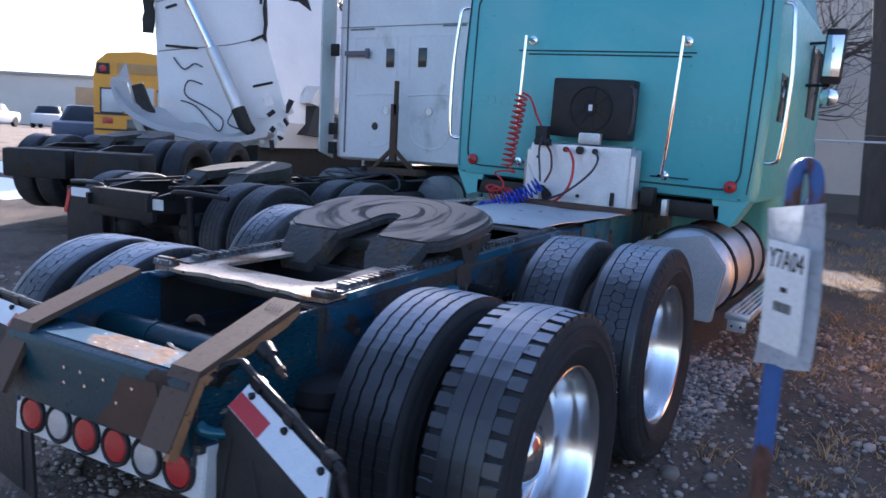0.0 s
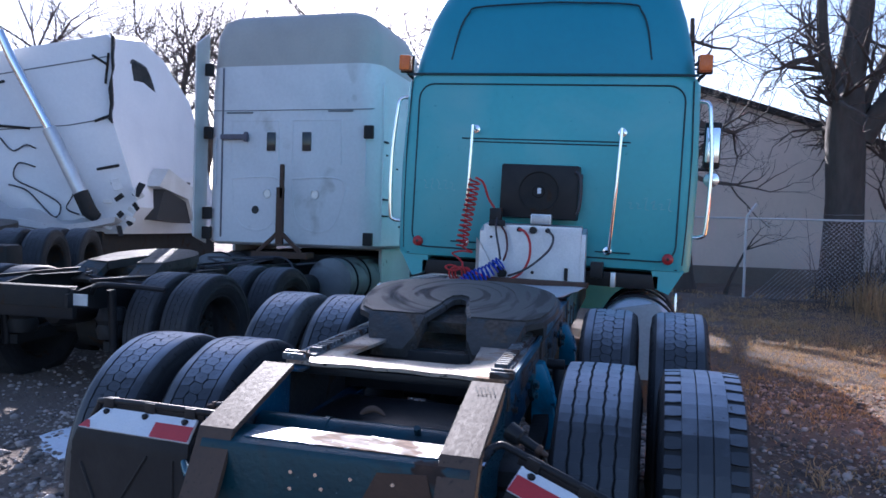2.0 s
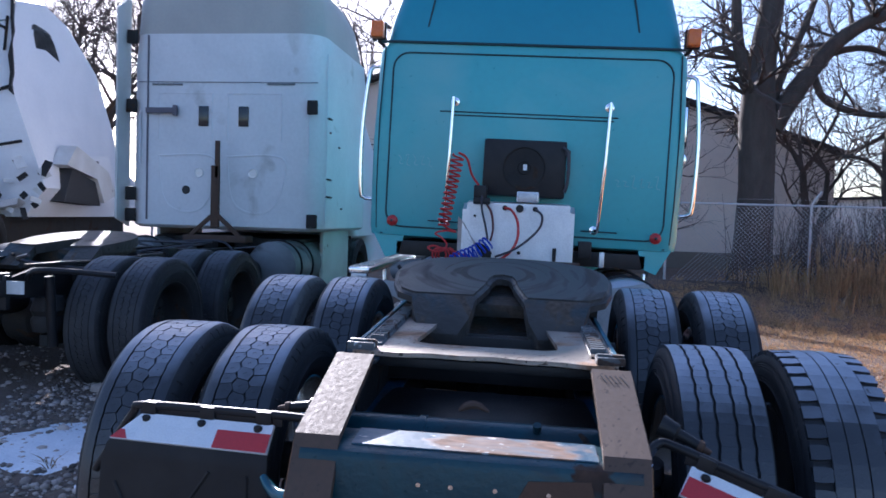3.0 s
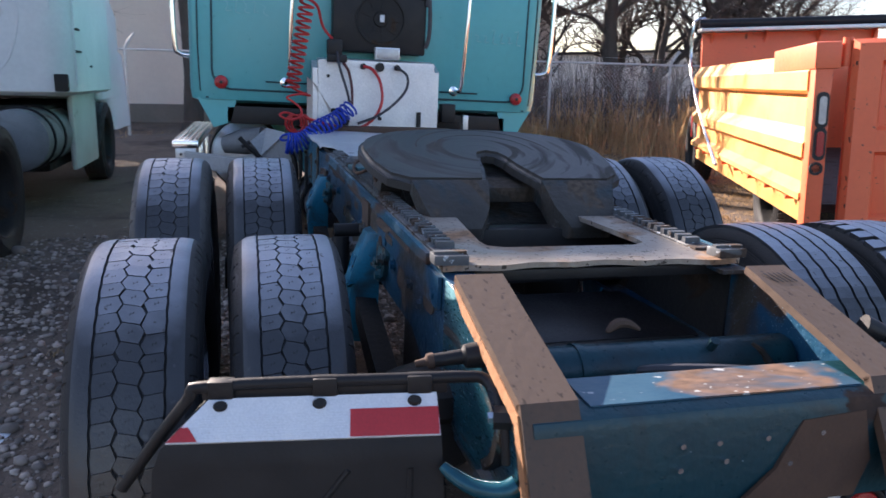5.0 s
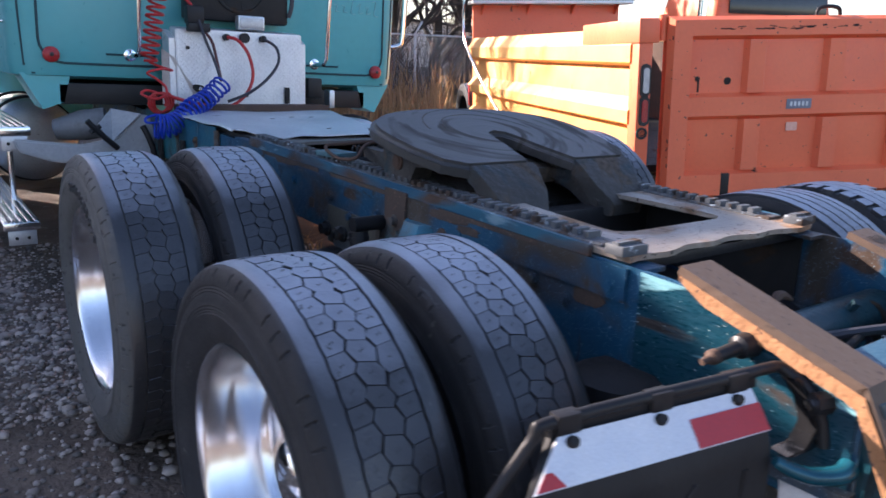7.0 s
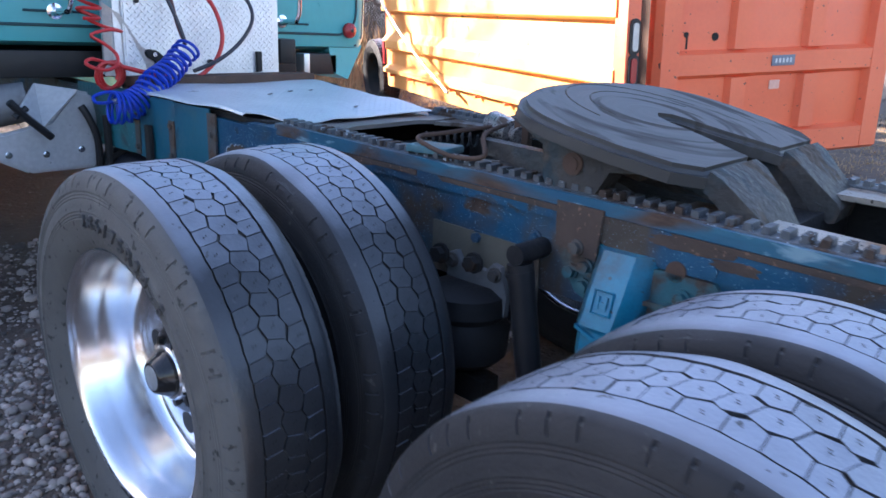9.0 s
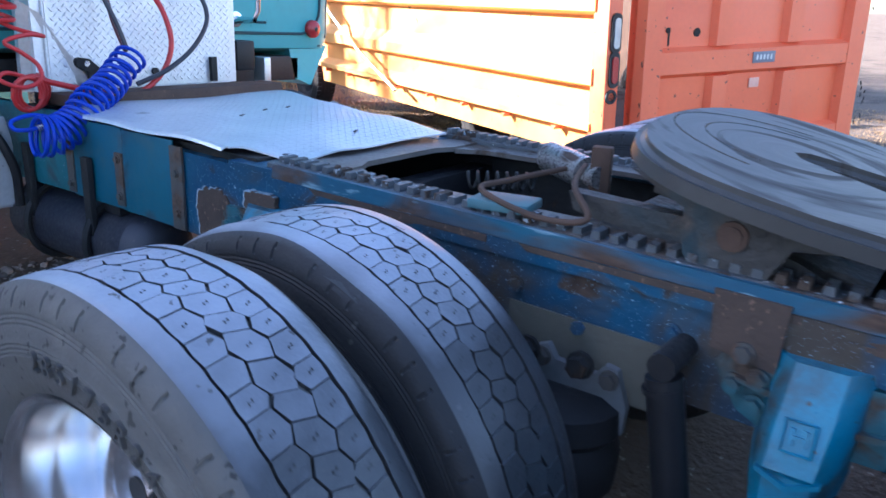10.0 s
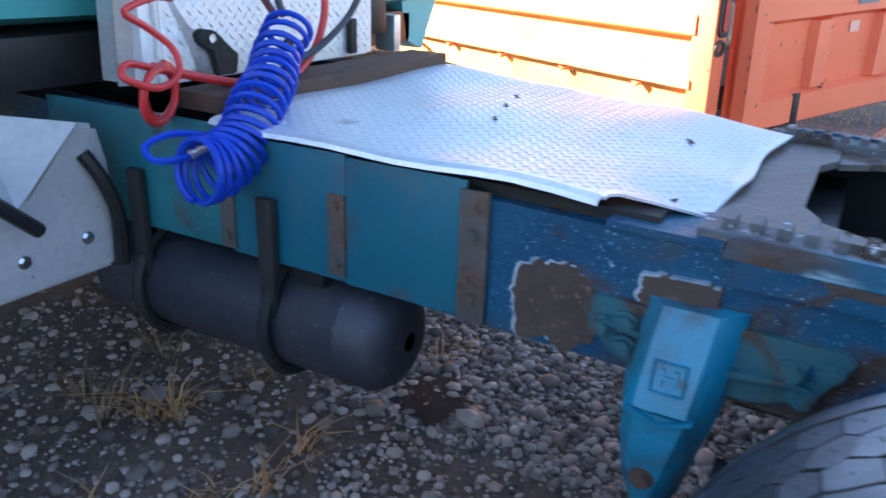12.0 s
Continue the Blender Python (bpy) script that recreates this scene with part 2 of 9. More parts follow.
HOSE_BLACK = material("black hose", (0.03, 0.03, 0.04), (0.05, 0.05, 0.055), 20.0, 0.5)
ALU_TREAD = material("scuffed chequer plate aluminium", (0.74, 0.76, 0.79), (0.62, 0.64, 0.68), 5.0, 0.38, 0.55, 0.001, 40.0, rust=(0.4, 0.38, 0.37), rust_scale=4.0, rust_at=0.64, rust_edge=0.15)
GRAVEL = material("brown gravel ground", (0.125, 0.09, 0.068), (0.17, 0.13, 0.1), 1.1, 0.95, 0.0, 0.02, 34.0, rust=(0.085, 0.06, 0.042), rust_scale=0.8, rust_at=0.52, rust_edge=0.15, spots=(0.3, 0.27, 0.24), spot_scale=24.0, spot_at=0.66, fine=0.5)
STONE = material("river stones", (0.24, 0.2, 0.175), (0.35, 0.3, 0.265), 20.0, 0.8, 0.0, 0.001, 150.0, island=0.75)
TUFT = material("dull dead weeds", (0.26, 0.18, 0.1), (0.17, 0.115, 0.065), 6.0, 0.9, island=0.3)
STRAW = material("dry grass", (0.55, 0.37, 0.19), (0.34, 0.22, 0.12), 6.0, 0.85, island=0.55)
# thin dry blades let some sun through
straw_nodes = STRAW.node_tree
glow_through, blend = straw_nodes.nodes.new("ShaderNodeBsdfTranslucent"), straw_nodes.nodes.new("ShaderNodeMixShader")
surface = [n for n in straw_nodes.nodes if n.bl_idname == "ShaderNodeBsdfPrincipled"][0]
sheet = [n for n in straw_nodes.nodes if n.bl_idname == "ShaderNodeOutputMaterial"][0]
glow_through.inputs["Color"].default_value = (0.6, 0.4, 0.2, 1)
blend.inputs[0].default_value = 0.4
straw_nodes.links.new(surface.outputs[0], blend.inputs[1])
straw_nodes.links.new(glow_through.outputs[0], blend.inputs[2])
straw_nodes.links.new(blend.outputs[0], sheet.inputs["Surface"])
SNOW = material("thin ice and snow", (0.78, 0.82, 0.88), (0.6, 0.65, 0.72), 5.0, 0.35, 0.0, 0.004, 25.0)
BARK = material("tree bark", (0.085, 0.072, 0.062), (0.05, 0.042, 0.037), 7.0, 0.95, 0.0, 0.02, 22.0, stretch=(1.0, 1.0, 0.3))
TWIG = material("bare twigs", (0.1, 0.08, 0.07), (0.07, 0.055, 0.05), 7.0, 0.95)
WALL_WHITE = material("pale metal siding", (0.74, 0.66, 0.58), (0.68, 0.6, 0.53), 0.5, 0.6, fine=0.08)
WALL_LOW = material("weathered masonry base", (0.2, 0.18, 0.155), (0.155, 0.14, 0.12), 1.0, 0.9, 0.0, 0.006, 12.0)
GALV = material("weathered fence wire", (0.6, 0.6, 0.6), (0.5, 0.5, 0.5), 10.0, 0.45, 0.25)
POST_BLUE = material("rusty blue post paint", (0.025, 0.075, 0.24), (0.03, 0.1, 0.3), 9.0, 0.5, 0.0, 0.002, 60.0, rust=(0.12, 0.055, 0.04), rust_scale=11.0, rust_at=0.46, rust_edge=0.05, stretch=(1.0, 1.0, 0.4))
PLASTIC = material("milky plastic sleeve", (0.6, 0.64, 0.68), (0.52, 0.56, 0.6), 6.0, 0.3, 0.0, 0.002, 14.0, rust=(0.42, 0.25, 0.1), rust_scale=6.0, rust_at=0.69, rust_edge=0.1)
PAPER = material("white paper tag", (0.72, 0.74, 0.75), (0.66, 0.68, 0.7), 8.0, 0.7)
INK = material("black ink", (0.02, 0.02, 0.022), (0.03, 0.03, 0.03), 20.0, 0.6)
CHALK = material("rubbed chalk marking", (0.3, 0.55, 0.56), (0.2, 0.48, 0.5), 50.0, 0.9)
ENGINE_GREY = material("grey fairing", (0.4, 0.41, 0.42), (0.33, 0.34, 0.345), 3.0, 0.5, spots=(0.2, 0.2, 0.2), spot_scale=22.0, spot_at=0.7)
# the tan of the lit horn tops is put into the colour
HORN = material("smooth brown scaled steel", (0.11, 0.07, 0.049), (0.078, 0.056, 0.043), 5.0, 0.58, 0.0, 0.001, 60.0, gloss=0.28, top_sheen=(0.135, 0.095, 0.07), spots=(0.06, 0.042, 0.033), spot_scale=70.0, spot_at=0.64, stretch=(1.0, 0.5, 1.0))
CROSS = material("dark teal glossy paint", (0.006, 0.038, 0.053), (0.008, 0.058, 0.075), 4.0, 0.34, 0.0, 0.002, 50.0, rust=(0.07, 0.042, 0.03), rust_scale=3.5, rust_at=0.62, rust_edge=0.03, spots=(0.3, 0.38, 0.42), spot_scale=80.0, spot_at=0.76, film=(0.02, 0.022, 0.024), film_scale=4.0, film_at=0.5, film_edge=0.2, gloss=0.35)
TAIL = material("scuffed teal tail paint", (0.004, 0.036, 0.06), (0.008, 0.07, 0.1), 6.0, 0.3, 0.1, 0.002, 60.0, rust=(0.035, 0.03, 0.028), rust_scale=6.0, rust_at=0.58, flecks=(0.5, 0.64, 0.68), fleck_scale=170.0, fleck_at=0.7, film=(0.2, 0.42, 0.46), film_scale=10.0, film_at=0.62, film_edge=0.05, gloss=0.45, stretch=(1.0, 0.4, 1.5))
RACK = material("worn rack steel", (0.1, 0.11, 0.12), (0.055, 0.062, 0.07), 9.0, 0.5, 0.1, 0.002, 50.0, rust=(0.08, 0.055, 0.042), rust_scale=9.0, rust_at=0.52, flecks=(0.36, 0.41, 0.45), fleck_scale=60.0, fleck_at=0.66, gloss=0.35)
RAIL_TOP = material("blue paint worn through along an edge", (0.009, 0.075, 0.14), (0.02, 0.12, 0.18), 7.0, 0.4, 0.0, 0.002, 60.0, rust=(0.1, 0.06, 0.042), rust_scale=6.0, rust_at=0.52, rust_edge=0.12, film=(0.17, 0.28, 0.34), film_scale=16.0, film_at=0.62, film_edge=0.05, stretch=(1.0, 0.35, 1.3))
HOOK = material("glossy teal hook paint", (0.008, 0.07, 0.1), (0.012, 0.11, 0.15), 20.0, 0.16, 0.25, rvar=0.05)
TANK_GREY = material("dirty grey tank", (0.2, 0.21, 0.22), (0.12, 0.125, 0.13), 4.0, 0.6, 0.2, 0.001, 50.0, rust=(0.06, 0.05, 0.045), rust_scale=3.0, rust_at=0.56, rust_edge=0.15)
PANEL_LINE = material("soft panel crease", (0.66, 0.67, 0.7), (0.6, 0.61, 0.64), 9.0, 0.6)
SEAM = material("dark seam and crease line", (0.012, 0.05, 0.06), (0.01, 0.04, 0.05), 9.0, 0.6)


# ---- mesh helpers ----
def box(bm, c, s, rot=(0, 0, 0), bevel=0.0, seg=2):
    m = pose(*c, *rot) @ Matrix.Diagonal((*s, 1))
    vs = bmesh.ops.create_cube(bm, size=1.0, matrix=m)["verts"]
    if bevel:
        es = {e for v in vs for e in v.link_edges}
        bmesh.ops.bevel(bm, geom=list(es), offset=bevel, segments=seg, profile=0.6, affect="EDGES")
    return bm


def boxed(c, s, rot=(0, 0, 0), bevel=0.0, seg=2):
    return box(bmesh.new(), c, s, rot, bevel, seg)


def tube(bm, pts, r, n=8, caps=True):
    """A round bar along points; r is a radius or one for each point."""
    pts = [Vector(p) for p in pts]
    rs = [r] * len(pts) if isinstance(r, (int, float)) else r
    rings, side = [], None
    for i, p in enumerate(pts):
        d = (pts[min(i + 1, len(pts) - 1)] - pts[max(i - 1, 0)]).normalized()
        if side is None:
            side = d.orthogonal().normalized()
        side = (side - d * side.dot(d)).normalized()
        up = d.cross(side)
        rings.append([bm.verts.new(p + (side * math.cos(a) + up * math.sin(a)) * rs[i]) for a in (2 * math.pi * k / n for k in range(n))])
    for a, b in zip(rings, rings[1:]):
        for k in range(n):
            bm.faces.new((a[k], a[(k + 1) % n], b[(k + 1) % n], b[k]))
    if caps:
        bm.faces.new(rings[0][::-1])
        bm.faces.new(rings[-1])
    return bm


def rod(bm, a, b, r, n=12):
    return tube(bm, [a, b], r, n)


def lathe(bm, prof, n=32, m=Matrix(), close=False):
    """Turns (along, radius) pairs round the x axis of m."""
    rings = []
    for a, r in prof:
        rings.append([bm.verts.new(m @ Vector((a, r * math.cos(2 * math.pi * k / n), r * math.sin(2 * math.pi * k / n)))) for k in range(n)])
    for a, b in zip(rings, rings[1:]):
        for k in range(n):
            bm.faces.new((a[k], a[(k + 1) % n], b[(k + 1) % n], b[k]))
    if close:
        bm.faces.new(rings[0][::-1])
        bm.faces.new(rings[-1])
    return bm


def prism(bm, poly, put, lo, hi):
    """An outline swept from lo to hi; put(u, v, w) gives the place."""
    a = [bm.verts.new(put(u, v, lo)) for u, v in poly]
    b = [bm.verts.new(put(u, v, hi)) for u, v in poly]
    n = len(poly)
    for k in range(n):
        bm.faces.new((a[k], a[(k + 1) % n], b[(k + 1) % n], b[k]))
    bm.faces.new(a[::-1])
    bm.faces.new(b)
    bmesh.ops.recalc_face_normals(bm, faces=bm.faces[:])
    return bm


def on_x(u, v, w):
    return Vector((w, u, v))


def on_y(u, v, w):
    return Vector((u, w, v))


def on_z(u, v, w):
    return Vector((u, v, w))


def part(name, bm, mats, parent=None, label="", xf=None, smooth=40.0, kind=""):
    """Links a bmesh as one mesh object, under a thing or a part."""
    if xf is not None:
        bm.transform(xf)
    bm.normal_update()
    me = bpy.data.meshes.new(name)
    bm.to_mesh(me)
    bm.free()
    for m in mats if isinstance(mats, (list, tuple)) else [mats]:
        me.materials.append(m)
    if smooth:
        me.shade_smooth()
        me.set_sharp_from_angle(angle=radians(smooth))
    ob = new(name, me)
    if parent is not None:
        ob.parent = parent
    return tagged(ob, label=label, kind=kind)


def thing(name, label, category, m=None, group="", kind=""):
    ob = new(name)
    ob.empty_display_size = 0.2
    if m is not None:
        ob.matrix_world = m
    return tagged(ob, label, category, group, kind)


def rounded(w, h, r, n=4, cx=0.0, cy=0.0):
    pts = []
    for sx, sy, a0 in ((1, 1, 0), (-1, 1, 90), (-1, -1, 180), (1, -1, 270)):
        for k in range(n + 1):
            a = radians(a0 + 90 * k / n)
            pts.append((cx + sx * (w / 2 - r) + r * math.cos(a), cy + sy * (h / 2 - r) + r * math.sin(a)))
    return pts


def bolt(bm, p, r=0.016, h=0.014, axis="x", sign=-1):
    """A hexagon head."""
    d = {"x": Vector((1, 0, 0)), "y": Vector((0, 1, 0)), "z": Vector((0, 0, 1))}[axis] * sign
    p = Vector(p)
    tube(bm, [p, p + d * h * 0.3], r * 1.35, 10)
    tube(bm, [p + d * h * 0.3, p + d * h], r, 6)
    return bm


def coil(start, end, turns, r, n=14):
    """Points of a helix from start to end."""
    a, b = Vector(start), Vector(end)
    d = (b - a).normalized()
    s = d.orthogonal().normalized()
    u = d.cross(s)
    out = []
    for k in range(turns * n + 1):
        f = k / (turns * n)
        w = 2 * math.pi * turns * f
        out.append(a.lerp(b, f) + (s * math.cos(w) + u * math.sin(w)) * r)
    return out


def coil_along(pts, turns, r0, r1, n=18):
    """Points of a helix whose axis runs along a smooth line, widening from r0 to r1."""
    line = bent(pts, 12)
    out = []
    for k in range(turns * n + 1):
        f = k / (turns * n)
        i = min(int(f * (len(line) - 1)), len(line) - 2)
        c = line[i].lerp(line[i + 1], f * (len(line) - 1) - i)
        d = (line[i + 1] - line[i]).normalized()
        s = d.cross(Vector((0.3, 1, 0.1))).normalized()
        w = 2 * math.pi * turns * f
        out.append(c + (s * math.cos(w) + d.cross(s) * math.sin(w)) * (r0 + (r1 - r0) * f * f) * (1 + 0.06 * math.sin(5.3 * f * turns)))
    return out


def bent(pts, steps=6):
    """A smooth line through points (Catmull-Rom)."""
    ps = [Vector(p) for p in pts]
    ps = [ps[0]] + ps + [ps[-1]]
    out = []
    for i in range(1, len(ps) - 2):
        for k in range(steps):
            f = k / steps
            a, b, c, d = ps[i - 1:i + 3]
            out.append(0.5 * (2 * b + (c - a) * f + (2 * a - 5 * b + 4 * c - d) * f * f + (3 * b - a - 3 * c + d) * f ** 3))
    return out + [ps[-2]]


# ---- ground ----
def ground_z(x, y):
    rise = max(-0.09, min(0.11, 0.06 * (y - 2.6)))
    if y > 5.0:
        rise *= max(0.0, 1.0 - (y - 5.0) / 5.0)
    if y < 0.5:
        rise *= max(0.3, 1.0 + (y - 0.5) / 6.0)
    side = max(0.0, 1.0 - max(0.0, abs(x) - 3.0) / 5.0)
    left = 0.042 * max(0.0, min(24.0, -x - 6.0))
    far = math.hypot(x, y)
    lump = 0.0 if far > 60 else 0.018 * noise.noise((x * 0.9, y * 0.9, 0.3)) + 0.03 * noise.noise((x * 0.3, y * 0.3, 4.0))
    bank = 0.2 * math.exp(-((y - 16.6) / 1.6) ** 2) if -6 < x < 30 else 0.0
    return rise * side + left + lump + bank


def ground_sheet():
    bm = bmesh.new()
    n = 150
    line = [math.copysign(math.sinh(abs(u) * 5.6) / math.sinh(5.6), u) for u in (2 * k / n - 1 for k in range(n + 1))]
    grid = [[bm.verts.new((450 * a, 4 + 450 * b, ground_z(450 * a, 4 + 450 * b))) for a in line] for b in line]
    for j in range(n):
        for i in range(n):
            bm.faces.new((grid[j][i], grid[j][i + 1], grid[j + 1][i + 1], grid[j + 1][i]))
    return part("ground", bm, GRAVEL, None, kind="structure")


tagged(ground_sheet(), "brown gravel yard with bare earth and dead grass", "ground")


def stones(name, spans, label, seed):
    """Loose stones strewn over stretches (x0, x1, y0, y1, count, size)."""
    rng = np.random.default_rng(seed)
    base = bmesh.new()
    bmesh.ops.create_icosphere(base, subdivisions=1, radius=1.0)
    bv = np.array([v.co[:] for v in base.verts])
    bf = [[v.index for v in f.verts] for f in base.faces]
    base.free()
    vs, fs, k = [], [], 0
    for x0, x1, y0, y1, count, size in spans:
        for _ in range(count):
            x, y = rng.uniform(x0, x1), rng.uniform(y0, y1)
            s = size * float(np.exp(rng.normal(0, 0.45)))
            sc = s * np.array([rng.uniform(0.8, 1.3), rng.uniform(0.7, 1.1), rng.uniform(0.45, 0.75)])
            p = (bv * (1 + rng.normal(0, 0.09, bv.shape))) * sc
            a = rng.uniform(0, 6.28)
            p = np.stack([p[:, 0] * np.cos(a) - p[:, 1] * np.sin(a), p[:, 0] * np.sin(a) + p[:, 1] * np.cos(a), p[:, 2]], 1)
            vs.append(p + [x, y, ground_z(x, y) + sc[2] * 0.35])
            fs += [[i + k for i in f] for f in bf]
            k += len(bv)
    me = bpy.data.meshes.new(name)
    me.from_pydata(np.concatenate(vs).tolist(), [], fs)
    me.materials.append(STONE)
    me.shade_smooth()
    return tagged(new(name, me), label, "gravel", kind="stuff")


stones("gravel_stones", [(-3.4, -0.6, 0.2, 4.5, 7000, 0.011), (-3.4, -1.2, 4.5, 6.4, 1500, 0.011), (0.05, 1.4, 3.2, 4.75, 9000, 0.0095), (-1.6, 0.3, 3.2, 4.4, 4500, 0.0082), (-1.6, 0.5, 4.4, 6.0, 3600, 0.007), (-1.4, 0.6, 4.3, 6.0, 420, 0.015), (1.0, 4.2, 0.6, 7.0, 6500, 0.012), (-5.5, -1.2, -1.5, 6.0, 3000, 0.014)],
       "rounded grey and brown gravel stones lying loose", 3)


def tufts(name, spans, label, seed, mat=STRAW):
    """Thin dry blades in clumps; spans (x0, x1, y0, y1, clumps, blades, height, spread, flat)."""
    rng = np.random.default_rng(seed)
    vs, fs = [], []
    for x0, x1, y0, y1, clumps, blades, height, spread, flat in spans:
        for _ in range(clumps):
            cx, cy = rng.uniform(x0, x1), rng.uniform(y0, y1)
            hh = height * rng.uniform(0.5, 1.25)
            for _ in range(blades):
                a = rng.uniform(0, 6.28)
                x, y = cx + rng.normal(0, spread * 0.5), cy + rng.normal(0, spread * 0.5)
                z = ground_z(x, y)
                h = hh * rng.uniform(0.4, 1.1)
                lean = flat * h * rng.uniform(0.4, 1.3)
                w = 0.0034 + 0.007 * h
                dx, dy = math.cos(a), math.sin(a)
                k = len(vs)
                for f, wf in ((0, 1.0), (0.55, 0.8), (1.0, 0.15)):
                    px, py, pz = x + dx * lean * f * f, y + dy * lean * f * f, z + h * f * (1 - 0.25 * flat * f)
                    vs += [(px - dy * w * wf, py + dx * w * wf, pz), (px + dy * w * wf, py - dx * w * wf, pz)]
                fs += [(k, k + 1, k + 3, k + 2), (k + 2, k + 3, k + 5, k + 4)]
    me = bpy.data.meshes.new(name)
    me.from_pydata(vs, [], fs)
    me.materials.append(mat)
    return tagged(new(name, me), label, "grass", kind="stuff")


tufts("dead_weeds", [(-0.6, 0.1, 4.8, 5.3, 4, 16, 0.2, 0.06, 1.2), (-3.2, -1.3, 0.5, 5.5, 18, 14, 0.1, 0.06, 1.2)], "sparse dull dead weeds in thin tufts", 8, TUFT)
tufts("dry_grass", [(2.4, 13.0, 7.5, 16.0, 6500, 8, 0.05, 0.22, 1.8), (1.4, 4.5, 1.0, 9.0, 160, 20, 0.09, 0.09, 1.2), (1.8, 12.0, 3.0, 15.0, 3200, 12, 0.05, 0.2, 1.4), (-0.45, 0.05, 4.8, 5.25, 3, 14, 0.18, 0.05, 1.4), (-0.9, 0.6, 4.2, 5.4, 9, 12, 0.12, 0.05, 1.4), (1.0, 12.0, 9.0, 15.5, 420, 22, 0.16, 0.16, 1.1),
                    (4.5, 14, 15.6, 18.5, 260, 20, 0.5, 0.18, 0.6), (-8, 4.5, 15.8, 18.0, 90, 12, 0.14, 0.14, 1.2), (5.0, 14.0, 11.5, 17.0, 110, 22, 0.9, 0.3, 0.5)],
      "dry straw-coloured dead grass in thin tufts", 7)


def ice_patch(x, y, w, d, seed):
    rng = random.Random(seed)
    bm = bmesh.new()
    ring = []
    for k in range(26):
        a = 2 * math.pi * k / 26
        f = 1 + 0.35 * noise.noise((math.cos(a) * 1.7 + seed, math.sin(a) * 1.7, seed * 1.3)) + rng.uniform(-0.08, 0.08)
        ring.append((x + w * f * math.cos(a), y + d * f * math.sin(a)))
    c = bm.verts.new((x, y, ground_z(x, y) + 0.012))
    inner = [bm.verts.new((x + (px - x) * 0.6, y + (py - y) * 0.6, ground_z(x + (px - x) * 0.6, y + (py - y) * 0.6) + 0.014)) for px, py in ring]
    outer = [bm.verts.new((px, py, ground_z(px, py) - 0.008)) for px, py in ring]
    for k in range(26):
        j = (k + 1) % 26
        bm.faces.new((c, inner[k], inner[j]))
        bm.faces.new((inner[k], outer[k], outer[j], inner[j]))
    return tagged(part("ice_patch", bm, SNOW, None), "thin patch of ice and old snow on gravel", "ice", "ice patches")


for k, (px, py, pw, pd) in enumerate([(-1.75, 0.55, 0.32, 0.4), (-2.2, 1.5, 0.5, 0.6), (-2.6, 3.0, 0.4, 0.5), (-1.95, 2.6, 0.2, 0.25), (-3.4, 0.7, 0.7, 0.5), (-5.4, 2.0, 0.5, 0.3), (-12.5, 7.0, 2.4, 1.5), (-17.0, 9.0, 3.0, 1.2)]):
    ice_patch(px, py, pw, pd, k + 1)
OIL = material("oil-soaked soil", (0.014, 0.011, 0.009), (0.028, 0.022, 0.017), 14.0, 0.95, 0.0, 0.006, 60.0)
bm = bmesh.new()
ring = []
for k in range(30):
    a = 2 * math.pi * k / 30
    f = 0.13 * (1 + 0.5 * noise.noise((math.cos(a) * 3, math.sin(a) * 3, 2.0)) + 0.25 * noise.noise((math.cos(a) * 9, math.sin(a) * 9, 5.0)))
    ring.append(bm.verts.new((0.2 + f * math.cos(a), 4.37 + f * math.sin(a), ground_z(0.2, 4.37) + 0.01)))
mid = bm.verts.new((0.2, 4.37, ground_z(0.2, 4.37) + 0.02))
for k in range(30):
    bm.faces.new((ring[k], ring[(k + 1) % 30], mid))
tagged(part("oil_stain", bm, OIL, None), "dark oil-soaked patch on the gravel", "stain")


# ---- teal road tractor ----
LEAN = pose(0, 0, 0, 0, 1.0, 0)
FR = LEAN @ pose(0.09, 0, 0, 0, 0, 1.72)
CB = pose(0, 0, 0, 0, 1.7, 0)
PLATE_TEAL = material("smooth teal-blue plate paint", (0.007, 0.095, 0.15), (0.012, 0.13, 0.185), 3.0, 0.4, 0.1, 0.001, 20.0, rust=(0.1, 0.075, 0.062), rust_scale=4.0, rust_at=0.58, rust_edge=0.16, film=(0.05, 0.11, 0.13), film_scale=6.0, film_at=0.54, film_edge=0.2)
RUST_DARK = material("dark brown rust", (0.075, 0.05, 0.038), (0.05, 0.035, 0.028), 14.0, 0.9, 0.0, 0.003, 90.0, spots=(0.16, 0.1, 0.07), spot_scale=70.0, spot_at=0.64)
CHIP = material("chipped primer edge", (0.4, 0.48, 0.53), (0.05, 0.12, 0.17), 28.0, 0.7)
STRAP = material("grimy brown-teal strap", (0.085, 0.072, 0.062), (0.055, 0.065, 0.066), 9.0, 0.6, 0.1, 0.002, 60.0, rust=(0.12, 0.075, 0.052), rust_scale=9.0, rust_at=0.5, rust_edge=0.1)
LOW_GRIME = material("oily grime over teal", (0.085, 0.088, 0.074), (0.12, 0.105, 0.08), 4.0, 0.6, 0.0, 0.003, 50.0, rust=(0.075, 0.05, 0.036), rust_scale=5.0, rust_at=0.52, rust_edge=0.1, film=(0.014, 0.085, 0.105), film_scale=3.0, film_at=0.56, film_edge=0.12)
truck = thing("semi_truck", "teal sleeper road tractor with a bare blue chassis and fifth wheel", "truck")


def rail_top(y):
    return 0.962 + 0.027 * (y - 1.33)


